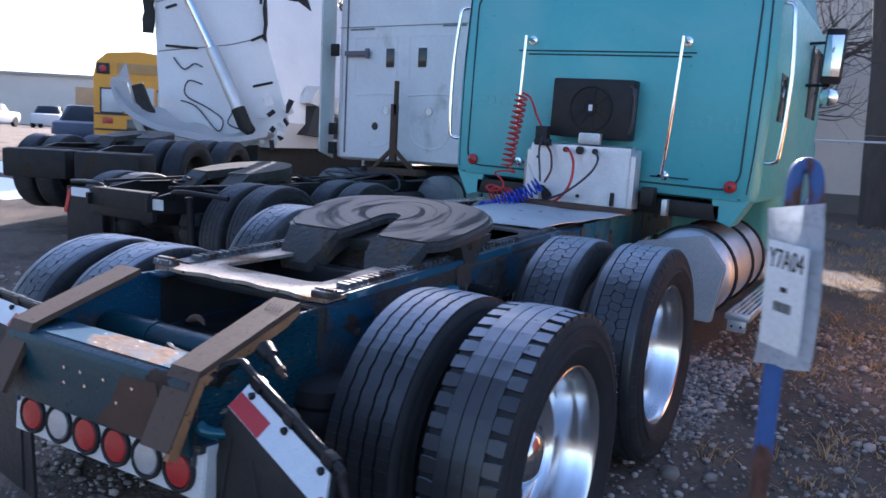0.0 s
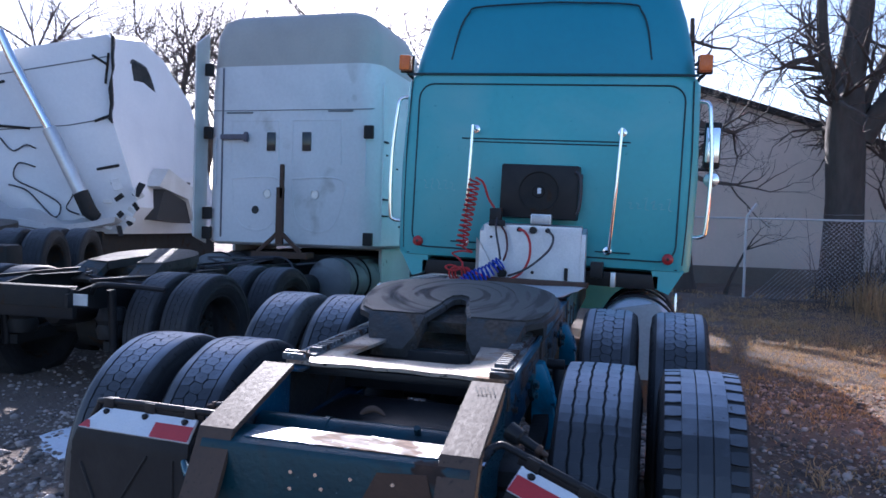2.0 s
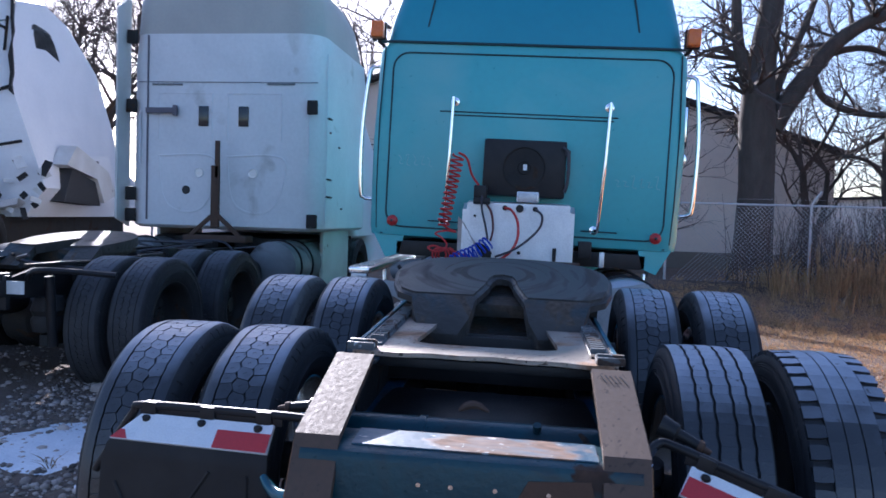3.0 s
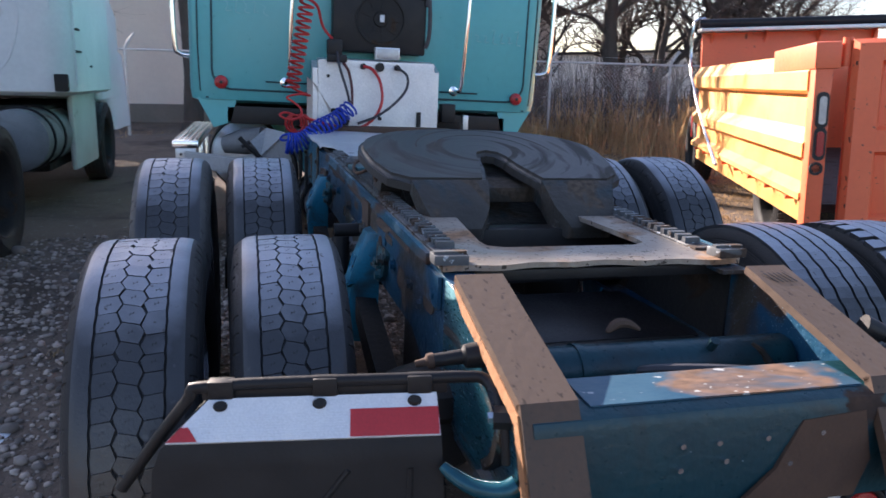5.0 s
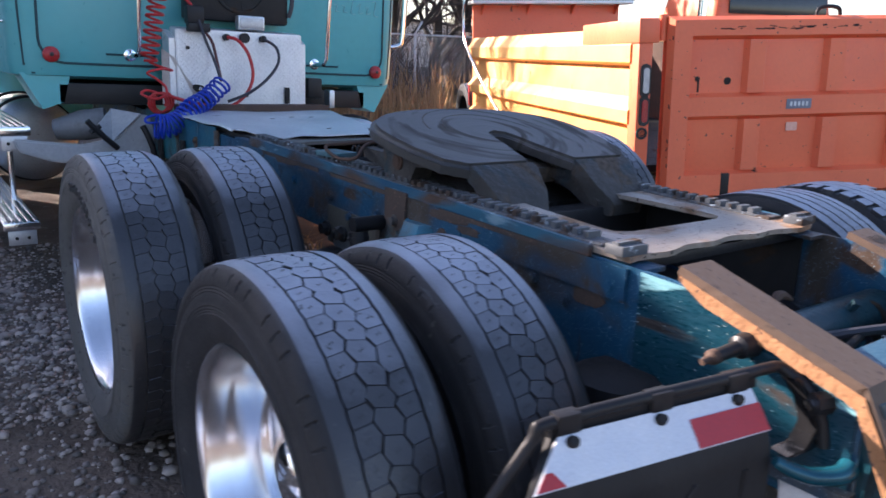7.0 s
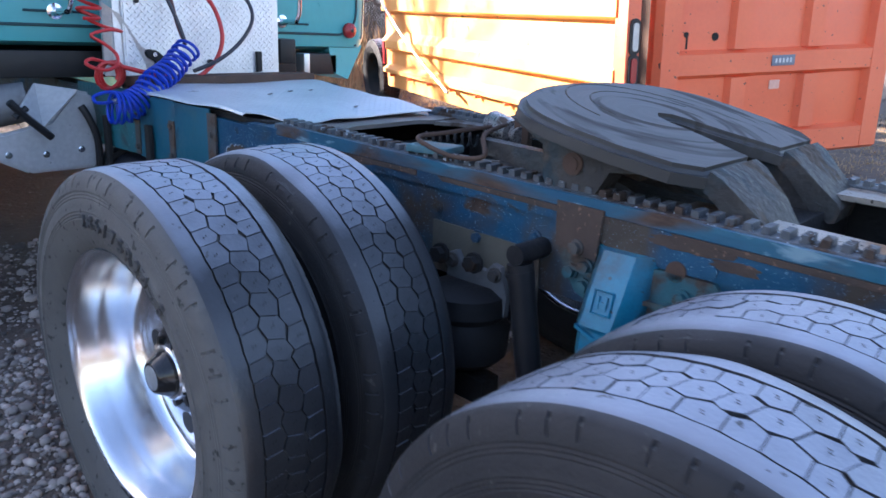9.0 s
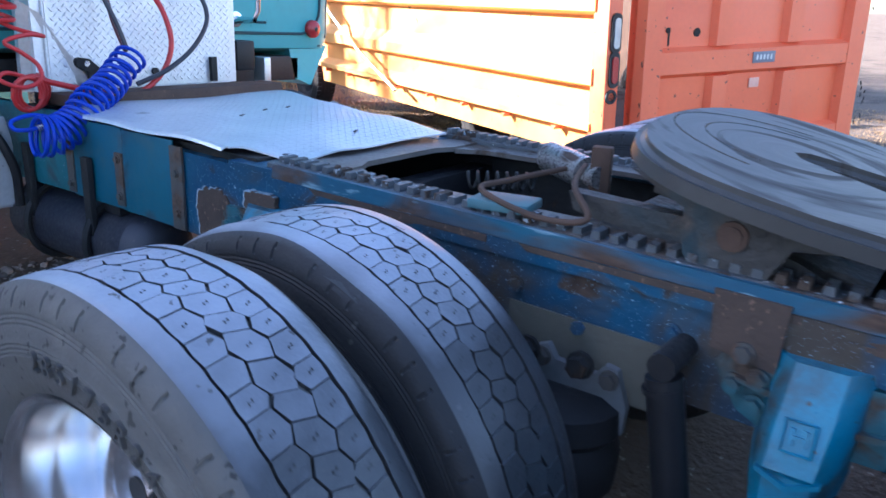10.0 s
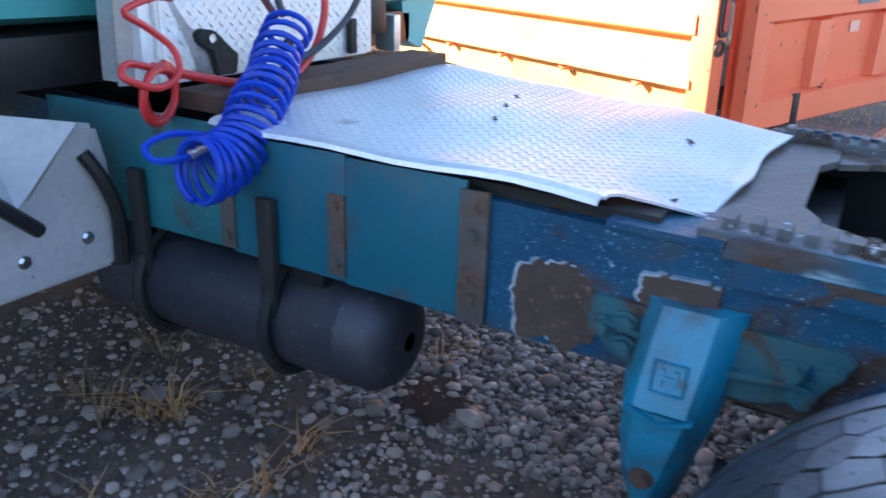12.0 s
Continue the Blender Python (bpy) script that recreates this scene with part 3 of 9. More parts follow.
# chassis rails: channel section, cut down at the rear end
for s, lab in ((-1, "chipped blue steel channel with rust patches"), (1, "chipped blue steel channel")):
    bm = bmesh.new()
    side = [(0.72, 0.58), (0.73, 0.825), (1.12, 0.955), (1.25, rail_top(1.25)), (6.4, rail_top(6.4)), (6.4, 0.86), (1.6, 0.73), (1.3, 0.6)]
    prism(bm, side, on_x, s * 0.43, s * 0.419)
    for y0, y1, dz0, dz1 in ((1.25, 6.4, rail_top(1.25), rail_top(6.4)),):
        for zz in (0.0, -0.232):
            prism(bm, [(y0 + 0.01, dz0 + zz), (y1, dz1 + zz), (y1, dz1 + zz - 0.011), (y0 + 0.01, dz0 + zz - 0.011)], on_x, s * 0.4185, s * 0.345)
    rail = part("frame_rail", bm, BLUE_OLD, truck, lab, FR)
    bm = bmesh.new()
    prism(bm, [(0.735, 0.6), (0.74, 0.826), (1.12, 0.95), (1.262, rail_top(1.262) - 0.004), (1.262, 0.62)], on_x, s * 0.431, s * 0.4345)
    part("tail_plate", bm, TAIL, rail, "scuffed teal rail end", FR)
    # long liner strip bolted along the upper half of the web
    bm = bmesh.new()
    prism(bm, [(1.3, 0.87), (1.3, 0.955), (3.474, 1.015), (3.474, 0.975), (2.245, 0.945), (2.195, 0.895)], on_x, s * 0.432, s * 0.442)
    part("liner_strip", bm, BLUE_OLD, rail, "blue paint worn to bare steel", FR)
    for y, z in ((2.416, 0.915), (2.603, 0.875), (3.413, 0.965), (3.474, 0.94), (1.35, 0.93), (1.62, 0.885), (1.853, 0.885), (3.064, 0.95), (1.945, 0.94), (2.115, 0.9), (3.218, 0.925), (1.5, 0.86), (2.757, 0.93), (3.341, 0.9)):
        part("rail_bolt", bolt(bmesh.new(), (s * 0.431, y, z - 0.03), 0.015, 0.016, "x", s), BLUE_OLD, rail, "", FR)
    # thin dark sheet added so the inside of the rail looks dark
    part("inner_liner", prism(bmesh.new(), [(1.32, 0.73), (1.32, 0.945), (6.3, 1.07), (6.3, 0.87)], on_x, s * 0.4185, s * 0.412), DARK, rail, "dark sheet added over the inner face", FR)
    # plates and brackets amid the rail
    gp = part("gusset_plate", prism(bmesh.new(), [(2.34, 0.888), (2.345, 0.998), (2.215, 0.994), (2.225, 0.868)], on_x, s * 0.4425, s * 0.452), RUST_DARK, rail, "brown greasy gusset plate", FR)
    part("plate_bolt", bolt(bmesh.new(), (s * 0.452, 2.28, 0.892), 0.016, 0.018, "x", s), STRAP, rail, "", FR)
    part("large_rivet", tube(bmesh.new(), [(s * 0.432, 2.025, 0.89), (s * 0.446, 2.025, 0.89)], [0.028, 0.024], 14), RUST, rail, "", FR)
    part("lower_panel", prism(bmesh.new(), [(2.767, 0.72), (2.767, 0.865), (2.395, 0.852), (2.395, 0.71)], on_x, s * 0.4312, s * 0.436), LOW_GRIME, rail, "grimy brown-teal lower panel", FR)
    sb = part("spring_bracket", prism(bmesh.new(), [(2.695, 0.66), (2.685, 0.79), (2.659, 0.8), (2.639, 0.77), (2.551, 0.765), (2.53, 0.79), (2.504, 0.785), (2.478, 0.71), (2.483, 0.65)], on_x, s * 0.437, s * 0.455), TANK_GREY, rail, "grey cast bracket", FR)
    for yy, zz in ((2.67, 0.77), (2.518, 0.762), (2.603, 0.7)):
        part("bracket_bolt", bolt(bmesh.new(), (s * 0.455, yy, zz), 0.016, 0.018, "x", s), STRAP, rail, "", FR)
    for y in (3.906, 4.203, 4.488):
        bm = boxed((s * 0.4375, y, 0.92 if y < 4 else 0.9), (0.01, 0.056 if y < 4 else 0.04, 0.25 if y < 4 else 0.17), bevel=0.003)
        strap = part("splice_strap", bm, STRAP, rail, "grimy brown-teal steel strap", FR)
        for z in (0.965, 0.845):
            part("strap_bolt", bolt(bmesh.new(), (s * 0.442, y, z), 0.011, 0.01, "x", s), STRAP, rail, "", FR)
    bm = boxed((s * 0.433, 4.053, 0.93), (0.007, 0.258, 0.26), bevel=0.003)
    part("side_plate", bm, PLATE_TEAL, rail, "smooth teal-blue plate", FR)
    bm = boxed((s * 0.433, 4.332, 0.935), (0.007, 0.3, 0.26), bevel=0.003)
    part("side_plate", bm, PLATE_TEAL, rail, "dirty worn teal plate", FR)
    bm = boxed((s * 0.433, 4.77, 0.945), (0.007, 0.56, 0.27), bevel=0.003)
    part("side_plate", bm, TEAL_OLD, rail, "brown-stained grimy plate", FR)
    # worn angle bar along the top of the web, with a rusty slot under it
    bm = bmesh.new()
    prism(bm, [(1.42, rail_top(1.42) - 0.004), (1.42, rail_top(1.42) + 0.026), (3.47, rail_top(3.47) + 0.034), (3.49, rail_top(3.49) + 0.028), (3.495, rail_top(3.49) - 0.004)], on_x, s * 0.431, s * 0.444)
    part("top_angle", bm, RAIL_TOP, rail, "worn blue angle bar on the rail", FR)
    for ya, yb in ((1.6, 2.05), (2.2, 2.75), (2.83, 3.36)):
        part("slot", prism(bmesh.new(), [(ya, rail_top(ya) - 0.022), (ya, rail_top(ya) - 0.006), (yb, rail_top(yb) - 0.006), (yb - 0.02, rail_top(yb) - 0.02)], on_x, s * 0.4425, s * 0.4445), RUST_DARK, rail, "", FR)
    part("top_cover", prism(bmesh.new(), [(3.497, rail_top(3.5) + 0.001), (3.497, rail_top(3.5) + 0.014), (3.675, rail_top(3.675) + 0.012), (3.675, rail_top(3.675) + 0.001)], on_x, s * 0.436, s * 0.3), BLUE_OLD, rail, "", FR)
    for k, (y, z, w, h, rim) in enumerate(((3.752, 0.87, 0.075, 0.075, 1), (3.545, 0.938, 0.06, 0.028, 1), (2.603, 0.83, 0.09, 0.028, 0), (2.91, 0.85, 0.02, 0.02, 0), (1.9, 0.93, 0.05, 0.012, 0), (3.116, 0.99, 0.1, 0.012, 0), (1.995, 0.955, 0.1, 0.015, 0), (1.42, 0.86, 0.05, 0.03, 0))):
        if s > 0 and k % 2:
            continue
        for mat, grow, x in ((CHIP, 0.985, 0.4325), (RUST_DARK, 0.985, 0.4335)):
            if mat is CHIP and not rim:
                continue
            ring = []
            for j in range(80):
                a = 2 * math.pi * j / 80
                f = grow * (1 + 0.22 * noise.noise((math.cos(a) * 2 + k * 3, math.sin(a) * 2, k)) + 0.13 * noise.noise((math.cos(a) * 6, math.sin(a) * 6 + k, 2)) + (0.07 * noise.noise((math.cos(a) * 9, math.sin(a) * 9 + k, 7)) if mat is CHIP else 0.0))
                c, sn = math.cos(a), math.sin(a)
                q = (abs(c) ** 4 + abs(sn) ** 4) ** -0.25
                skew = 0.006 if mat is CHIP else 0.0
                ring.append((y + w * f * q * c + skew, z + h * f * q * sn + skew * 0.4))
            part("rust_patch" if mat is RUST_DARK else "chipped_edge", prism(bmesh.new(), ring, on_x, s * 0.429, s * x if z < 0.88 or y > 3.56 else s * (x + 0.0105)), mat, rail, "", FR)

# rear end: two bent rusty angle irons and the cross member between them
for s in (-1, 1):
    line = [(1.15, 1.0), (0.725, 0.868), (0.615, 0.66)]
    bm = bmesh.new()
    for (y0, z0), (y1, z1) in zip(line, line[1:]):
        d = Vector((0, y1 - y0, z1 - z0)).normalized()
        nrm = Vector((0, d.z, -d.y))
        nrm = nrm if nrm.z > 0 or (abs(nrm.z) < 0.4 and nrm.y < 0) else -nrm
        a, b = Vector((0, y0, z0)), Vector((0, y1, z1))
        vs = []
        for p in (a, b):
            for x, h in ((0.33, 0.0), (0.445, 0.0), (0.445, -0.02), (0.33, -0.02)):
                vs.append(bm.verts.new(Vector((s * x, p.y, p.z)) + nrm * h))
        for q in ((0, 1, 2, 3), (7, 6, 5, 4), (0, 4, 5, 1), (1, 5, 6, 2), (2, 6, 7, 3), (3, 7, 4, 0)):
            bm.faces.new([vs[i] for i in q])
    bmesh.ops.recalc_face_normals(bm, faces=bm.faces[:])
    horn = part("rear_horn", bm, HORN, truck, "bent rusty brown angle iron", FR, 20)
    bm = bmesh.new()
    n = 34
    rng = random.Random(5 + s)
    up, low = [], []
    for k in range(n + 1):
        f = k / n
        y = 1.15 + (0.725 - 1.15) * f
        z = 1.0 + (0.868 - 1.0) * f
        up.append((y, z - 0.021))
        low.append((y, z - (0.032 + 0.018 * min(1.0, f * 7)) - rng.uniform(0, 0.004)))
    prism(bm, up + low[::-1], on_x, s * 0.447, s * 0.43)
    prism(bm, [(0.725, 0.846), (0.75, 0.846), (0.645, 0.63), (0.61, 0.64)], on_x, s * 0.449, s * 0.432)
    part("rust_edge", bm, RUST_RAW, horn, "flaking orange rust edge", FR)
    if s == 1:
        bm = bmesh.new()
        for k in range(5):
            box(bm, (0.36 + 0.014 * k, 1.09, 0.984), (0.004, 0.045, 0.001), (17, 0, 20))
        part("chalk_marks", bm, INK, horn, "", FR)
bm = bmesh.new()
prism(bm, [(0.71, 0.61), (0.695, 0.815), (0.705, 0.835), (0.73, 0.845), (0.855, 0.852), (0.86, 0.832), (0.73, 0.825), (0.725, 0.61)], on_x, -0.425, 0.425)
xm = part("rear_crossmember", bm, CROSS, truck, "dark teal channel, top worn to rust", FR)
bm = boxed((0.01, 0.793, 0.851), (0.62, 0.118, 0.004), (3.2, 0, 0))
part("worn_top", bm, material("rusty worn blue top", (0.012, 0.06, 0.11), (0.05, 0.12, 0.17), 7.0, 0.4, 0.0, gloss=0.4, rust=(0.22, 0.13, 0.085), rust_scale=6.0, rust_at=0.5, rust_edge=0.08, flecks=(0.4, 0.42, 0.42), fleck_scale=60.0, fleck_at=0.66, stretch=(0.45, 1.0, 1.0)), xm, "blue paint scraped to rust and bare metal", FR)
for x, z in ((-0.12, 0.8), (-0.04, 0.8), (0.07, 0.8), (-0.12, 0.75), (-0.02, 0.76), (0.13, 0.74), (0.2, 0.8)):
    part("rivet", tube(bmesh.new(), [(x, 0.704, z - 0.03), (x, 0.691, z - 0.03)], 0.006, 8), ALU, xm, "", FR)
bm = bmesh.new()
prism(bm, [(0.02, 0.63), (0.1, 0.7), (0.15, 0.8), (0.3, 0.81), (0.33, 0.7), (0.3, 0.62)], on_y, 0.693, 0.702)
part("rust_patch", bm, RUST, xm, "", FR)
# torque tube and lines between the rails
bm = bmesh.new()
rod(bm, (-0.41, 1.08, 0.775), (0.41, 1.08, 0.775), 0.062, 20)
rod(bm, (-0.17, 1.08, 0.775), (-0.15, 1.08, 0.775), 0.066, 20)
rod(bm, (0.175, 1.05, 0.82), (0.175, 1.03, 0.85), 0.012, 8)
part("torque_tube", bm, CROSS, truck, "blue round cross tube", FR)
for pts in ([(-0.2, 1.0, 0.68), (-0.05, 0.95, 0.78), (0.12, 0.97, 0.8), (0.25, 0.99, 0.74)], [(0.2, 1.12, 0.7), (0.3, 1.05, 0.82), (0.36, 0.97, 0.7)]):
    part("air_line", tube(bmesh.new(), bent(pts), 0.011, 8), DARK, truck, "", FR)
bm = bmesh.new()
tube(bm, bent([(-0.06, 1.13, 0.85), (-0.03, 1.14, 0.866), (0.0, 1.14, 0.866), (0.03, 1.13, 0.852)], 4), [0.004, 0.007, 0.01, 0.012, 0.013, 0.013, 0.013, 0.012, 0.011, 0.01, 0.008, 0.006, 0.004], 8)
part("leather_scrap", bm, RUST, truck, "", FR)
for a in (0, 35, 70):
    part("torn_tag", boxed((0.24, 0.93, 0.77), (0.11, 0.025, 0.004), (25, 20, a), 0.001), WHITE_DIRTY, truck, "torn pale plastic tag", FR)
part("crossmember", boxed((0, 1.38, 0.945), (0.836, 0.09, 0.03), bevel=0.006), BLACK, truck, "", FR)
for y in (1.95, 2.55, 3.4, 4.3, 5.2):
    part("crossmember", boxed((0, y, 0.86), (0.836, 0.09, 0.19), bevel=0.006), BLACK, truck, "", FR)
bm = bmesh.new()
lathe(bm, [(-0.36, 0.0), (-0.355, 0.06), (-0.32, 0.1), (0.32, 0.1), (0.355, 0.06), (0.36, 0.0)], 20, pose(0.0, 1.3, 0.66))
part("air_tank", bm, BLACK, truck, "black cross-mounted air tank", FR)
# black block added to fill the frame opening with dark
part("axle_guard", boxed((0, 1.62, 0.6), (0.8, 0.5, 0.3), bevel=0.05), BLACK, truck, "", FR)
bm = bmesh.new()
rod(bm, (0.0, 1.9, 0.68), (0.02, 6.0, 0.8), 0.055, 16)
part("drive_shaft", bm, DARK, truck, "", FR)

# lamp panel across the rear
LP = FR @ pose(0.01, 0.735, 0.55, -4, 0, 0)
bm = boxed((0, 0, 0), (0.9, 0.008, 0.145), bevel=0.002)
panel = part("lamp_panel", bm, WHITE_PLATE, truck, "white lamp panel with six round lamps", LP)
for s in (-1, 1):
    bm = boxed((s * 0.452, 0.06, 0.01), (0.008, 0.12, 0.165), bevel=0.002)
    part("panel_end", bm, WHITE_PLATE, panel, "", LP)
for k, mat in enumerate((RED_LENS, CLEAR_LENS, RED_LENS, RED_LENS, CLEAR_LENS, RED_LENS)):
    x = (-0.35, -0.21, -0.07, 0.075, 0.215, 0.355)[k]
    bm = bmesh.new()
    lathe(bm, [(0.0, 0.066), (0.012, 0.066), (0.016, 0.06), (0.012, 0.054), (0.004, 0.053)], 28, LP @ pose(x, -0.003, 0, 0, 0, -90))
    grommet = part("lamp_grommet", bm, FLAP, panel)
    bm = bmesh.new()
    lathe(bm, [(0.004, 0.0), (0.017, 0.001), (0.016, 0.03), (0.013, 0.048), (0.004, 0.054)][::-1], 28, LP @ pose(x, -0.003, 0, 0, 0, -90))
    part("lens", bm, mat, grommet, "red lens" if mat is RED_LENS else "clear reversing lens")
for s in (-1, 1):
    bm = bmesh.new()
    prism(bm, [(0.72, 0.625), (0.72, 0.65), (0.9, 0.65), (0.92, 0.625)], on_x, s * 0.35, s * 0.46)
    part("tow_plate", bm, BLUE_OLD, truck, "", FR)
    bm = bmesh.new()
    hook = bent([(s * 0.436, 0.735, 0.702), (s * 0.462, 0.74, 0.69), (s * 0.505, 0.772, 0.686), (s * 0.54, 0.804, 0.7), (s * 0.556, 0.819, 0.712)], 5)
    tube(bm, hook, [0.021 - 0.011 * (k / (len(hook) - 1)) ** 1.6 for k in range(len(hook))], 12)
    part("tow_eye", bm, HOOK, truck, "glossy teal tow hook", FR)

# mud flaps on spring hangers; the right one sags
for s in (-1, 1):
    MF = FR @ (pose(-0.555, 0.885, 0.842, 0, -2.6, -12) @ Matrix.Diagonal((1.08, 1, 1, 1)) if s < 0 else pose(0.56, 0.80, 0.845, 0, 17, -15))
    bm = bmesh.new()
    tube(bm, bent([(s * -0.122, -0.07, -0.13), (s * -0.12, -0.058, -0.075), (s * -0.112, -0.03, -0.022), (s * -0.09, 0.018, 0.008), (s * -0.05, 0.02, 0.014), (s * 0.04, 0.015, 0.016), (s * 0.4, 0.015, 0.012), (s * 0.45, 0.015, -0.02), (s * 0.58, 0.02, -0.2)], 5), 0.012, 10)
    flap = part("mud_flap", bm, BLACK, truck, "black rubber mud flap on a bent bar, red and white top strip", MF)
    for x in (0.03, 0.2, 0.385):
        bm = boxed((s * x, 0.016, 0.0), (0.045, 0.03, 0.05), bevel=0.004)
        part("hanger_clip", bm, BLACK, flap, "", MF)
    bm = boxed((s * 0.2, 0.016, 0.0), (0.44, 0.01, 0.03), bevel=0.002)
    part("hanger_bar", bm, BLACK, flap, "", MF)
    bm = tube(bmesh.new(), [(s * -0.105, 0.108, 0.028), (s * -0.06, 0.103, 0.026), (s * -0.055, 0.102, 0.026), (s * 0.0, 0.099, 0.02)], [0.03, 0.025, 0.016, 0.014], 14)
    part("pivot_barrel", bm, BLACK, flap, "dark glossy pivot barrel", MF)
    part("pivot_cap", tube(bmesh.new(), [(s * 0.0, 0.099, 0.02), (s * 0.012, 0.098, 0.019), (s * 0.016, 0.097, 0.018), (s * 0.036, 0.096, 0.015)], [0.017, 0.016, 0.009, 0.007], 12), RUST, flap, "rusty pin end", MF)
    bm = bmesh.new()
    rings = [[bm.verts.new((s * (x + dx), y + dy, z)) for dx, dy in ((-0.012, -0.02), (0.012, -0.02), (0.012, 0.03), (-0.012, 0.03))] for x, y, z in ((-0.1, 0.0, 0.0), (-0.112, -0.03, -0.04), (-0.115, -0.048, -0.09), (-0.108, -0.035, -0.14), (-0.09, -0.01, -0.165))]
    for a, b in zip(rings, rings[1:]):
        for k in range(4):
            bm.faces.new((a[k], a[(k + 1) % 4], b[(k + 1) % 4], b[k]))
    bm.faces.new(rings[0][::-1])
    bm.faces.new(rings[-1])
    bmesh.ops.recalc_face_normals(bm, faces=bm.faces[:])
    bmesh.ops.bevel(bm, geom=bm.edges[:], offset=0.004, segments=2, affect="EDGES")
    part("hanger_arm", bm, GLOSS_BLACK, flap, "black bent arm", MF)
    bm = tube(bmesh.new(), [(s * -0.135, -0.058, -0.041), (s * -0.098, -0.052, -0.041)], 0.024, 8)
    part("arm_lug", bm, BLACK, flap, "", MF)
    part("arm_bolt", tube(bmesh.new(), [(s * -0.098, -0.052, -0.041), (s * -0.088, -0.051, -0.041)], 0.012, 6), ALU, flap, "bright bolt", MF)
    TILT = MF @ pose(0, 0.012, -0.016, -38, 0, 0) @ Matrix.Diagonal((1, 1, 0.87, 1)) @ pose(0, 0, 0.012)
    bm = bmesh.new()
    # the top of the sheet leans back under the bar, the rest hangs
    rows = [(0.016, -0.012, 0.0, 0.41), (-0.018, -0.05, -0.004, 0.45), (-0.046, -0.088, -0.006, 0.485), (-0.052, -0.13, -0.008, 0.5), (-0.046, -0.4, -0.014, 0.53), (-0.04, -0.7, -0.02, 0.56)]
    rings = [[bm.verts.new((s * xx, yy + dy, zz)) for xx, dy in ((xi, 0.0), (xo, 0.0), (xo, 0.012), (xi, 0.012))] for yy, zz, xi, xo in rows]
    for a, b in zip(rings, rings[1:]):
        for k in range(4):
            bm.faces.new((a[k], a[(k + 1) % 4], b[(k + 1) % 4], b[k]))
    bm.faces.new(rings[0][::-1])
    bm.faces.new(rings[-1])
    bmesh.ops.recalc_face_normals(bm, faces=bm.faces[:])
    part("flap", bm, FLAP, flap, "", MF)
    # moulded ridges on the sheet
    for (xa, za), (xb, zb) in (((0.05, -0.14), (0.07, -0.69)), ((0.16, -0.14), (0.36, -0.42)), ((0.46, -0.2), (0.36, -0.42)), ((0.36, -0.42), (0.36, -0.69))):
        part("ridge", tube(bmesh.new(), [(s * xa, -0.053 + 0.012 * min(1.0, -za), za), (s * xb, -0.053 + 0.016 * min(1.0, -zb), zb)], 0.006, 6), FLAP, flap, "", MF)
    bm = bmesh.new()
    prism(bm, [(0.0, -0.012), (s * 0.405, -0.012), (s * 0.475, -0.108), (s * -0.005, -0.108)], on_y, -0.012, -0.002)
    part("strip", bm, WHITE_REFLECT, flap, "white reflective strip with a red end", TILT)
    for k in range(9):
        z = -0.05 - 0.006 * k
        part("strip_rib", boxed((s * (0.155 + 0.42 + 0.004 * k) / 2 * 1.0, -0.0122, z), (0.255 + 0.008 * k, 0.0016, 0.0026)), WHITE_REFLECT, flap, "", TILT)
    bm = bmesh.new()
    prism(bm, [(0.002, -0.045), (s * 0.155, -0.045), (s * 0.155, -0.106), (s * -0.003, -0.106)], on_y, -0.0145, -0.0125)
    part("red_band", bm, RED_REFLECT, flap, "red reflective band", TILT)
    bm = bmesh.new()
    prism(bm, [(s * 0.437, -0.075), (s * 0.45, -0.075), (s * 0.472, -0.106), (s * 0.42, -0.106)], on_y, -0.0145, -0.0125)
    part("red_band", bm, RED_REFLECT, flap, "red reflective band", TILT)
    for x in (0.04, 0.21, 0.385):
        bm = tube(bmesh.new(), [(s * x, -0.013, -0.03), (s * x, -0.022, -0.03)], [0.013, 0.009], 12)
        part("strip_bolt", bm, DARK, flap, "", TILT)

# slider plate behind the fifth wheel, with an opening
bm = bmesh.new()
edge = [(-0.43 + 0.86 * k / 24, 1.30 + 0.022 * math.sin(math.pi * k / 24) ** 2 + 0.008 * math.sin(k * 1.1)) for k in range(25)]
prism(bm, edge + [(0.43, 1.56), (0.25, 1.56), (0.245, 1.51), (0.2, 1.485), (-0.2, 1.485), (-0.245, 1.51), (-0.25, 1.56), (-0.43, 1.56)], on_z, 0.97, 0.985)
for s in (-1, 1):
    prism(bm, [(s * 0.43, 1.5605), (s * 0.43, 2.1), (s * 0.2, 2.1), (s * 0.25, 1.5605)], on_z, 0.97, 0.985)
part("slider_plate", bm, BARE, truck, "worn steel plate, brown with rust", FR @ pose(0, 1.4, 0.978, 1.5, 0, 0) @ pose(0, -1.4, -0.978))
BROWN_PLATE = material("brown oily plate", (0.1, 0.088, 0.08), (0.17, 0.15, 0.135), 5.0, 0.5, 0.2, 0.002, 40.0, rust=(0.1, 0.068, 0.048), rust_scale=4.0, rust_at=0.55)
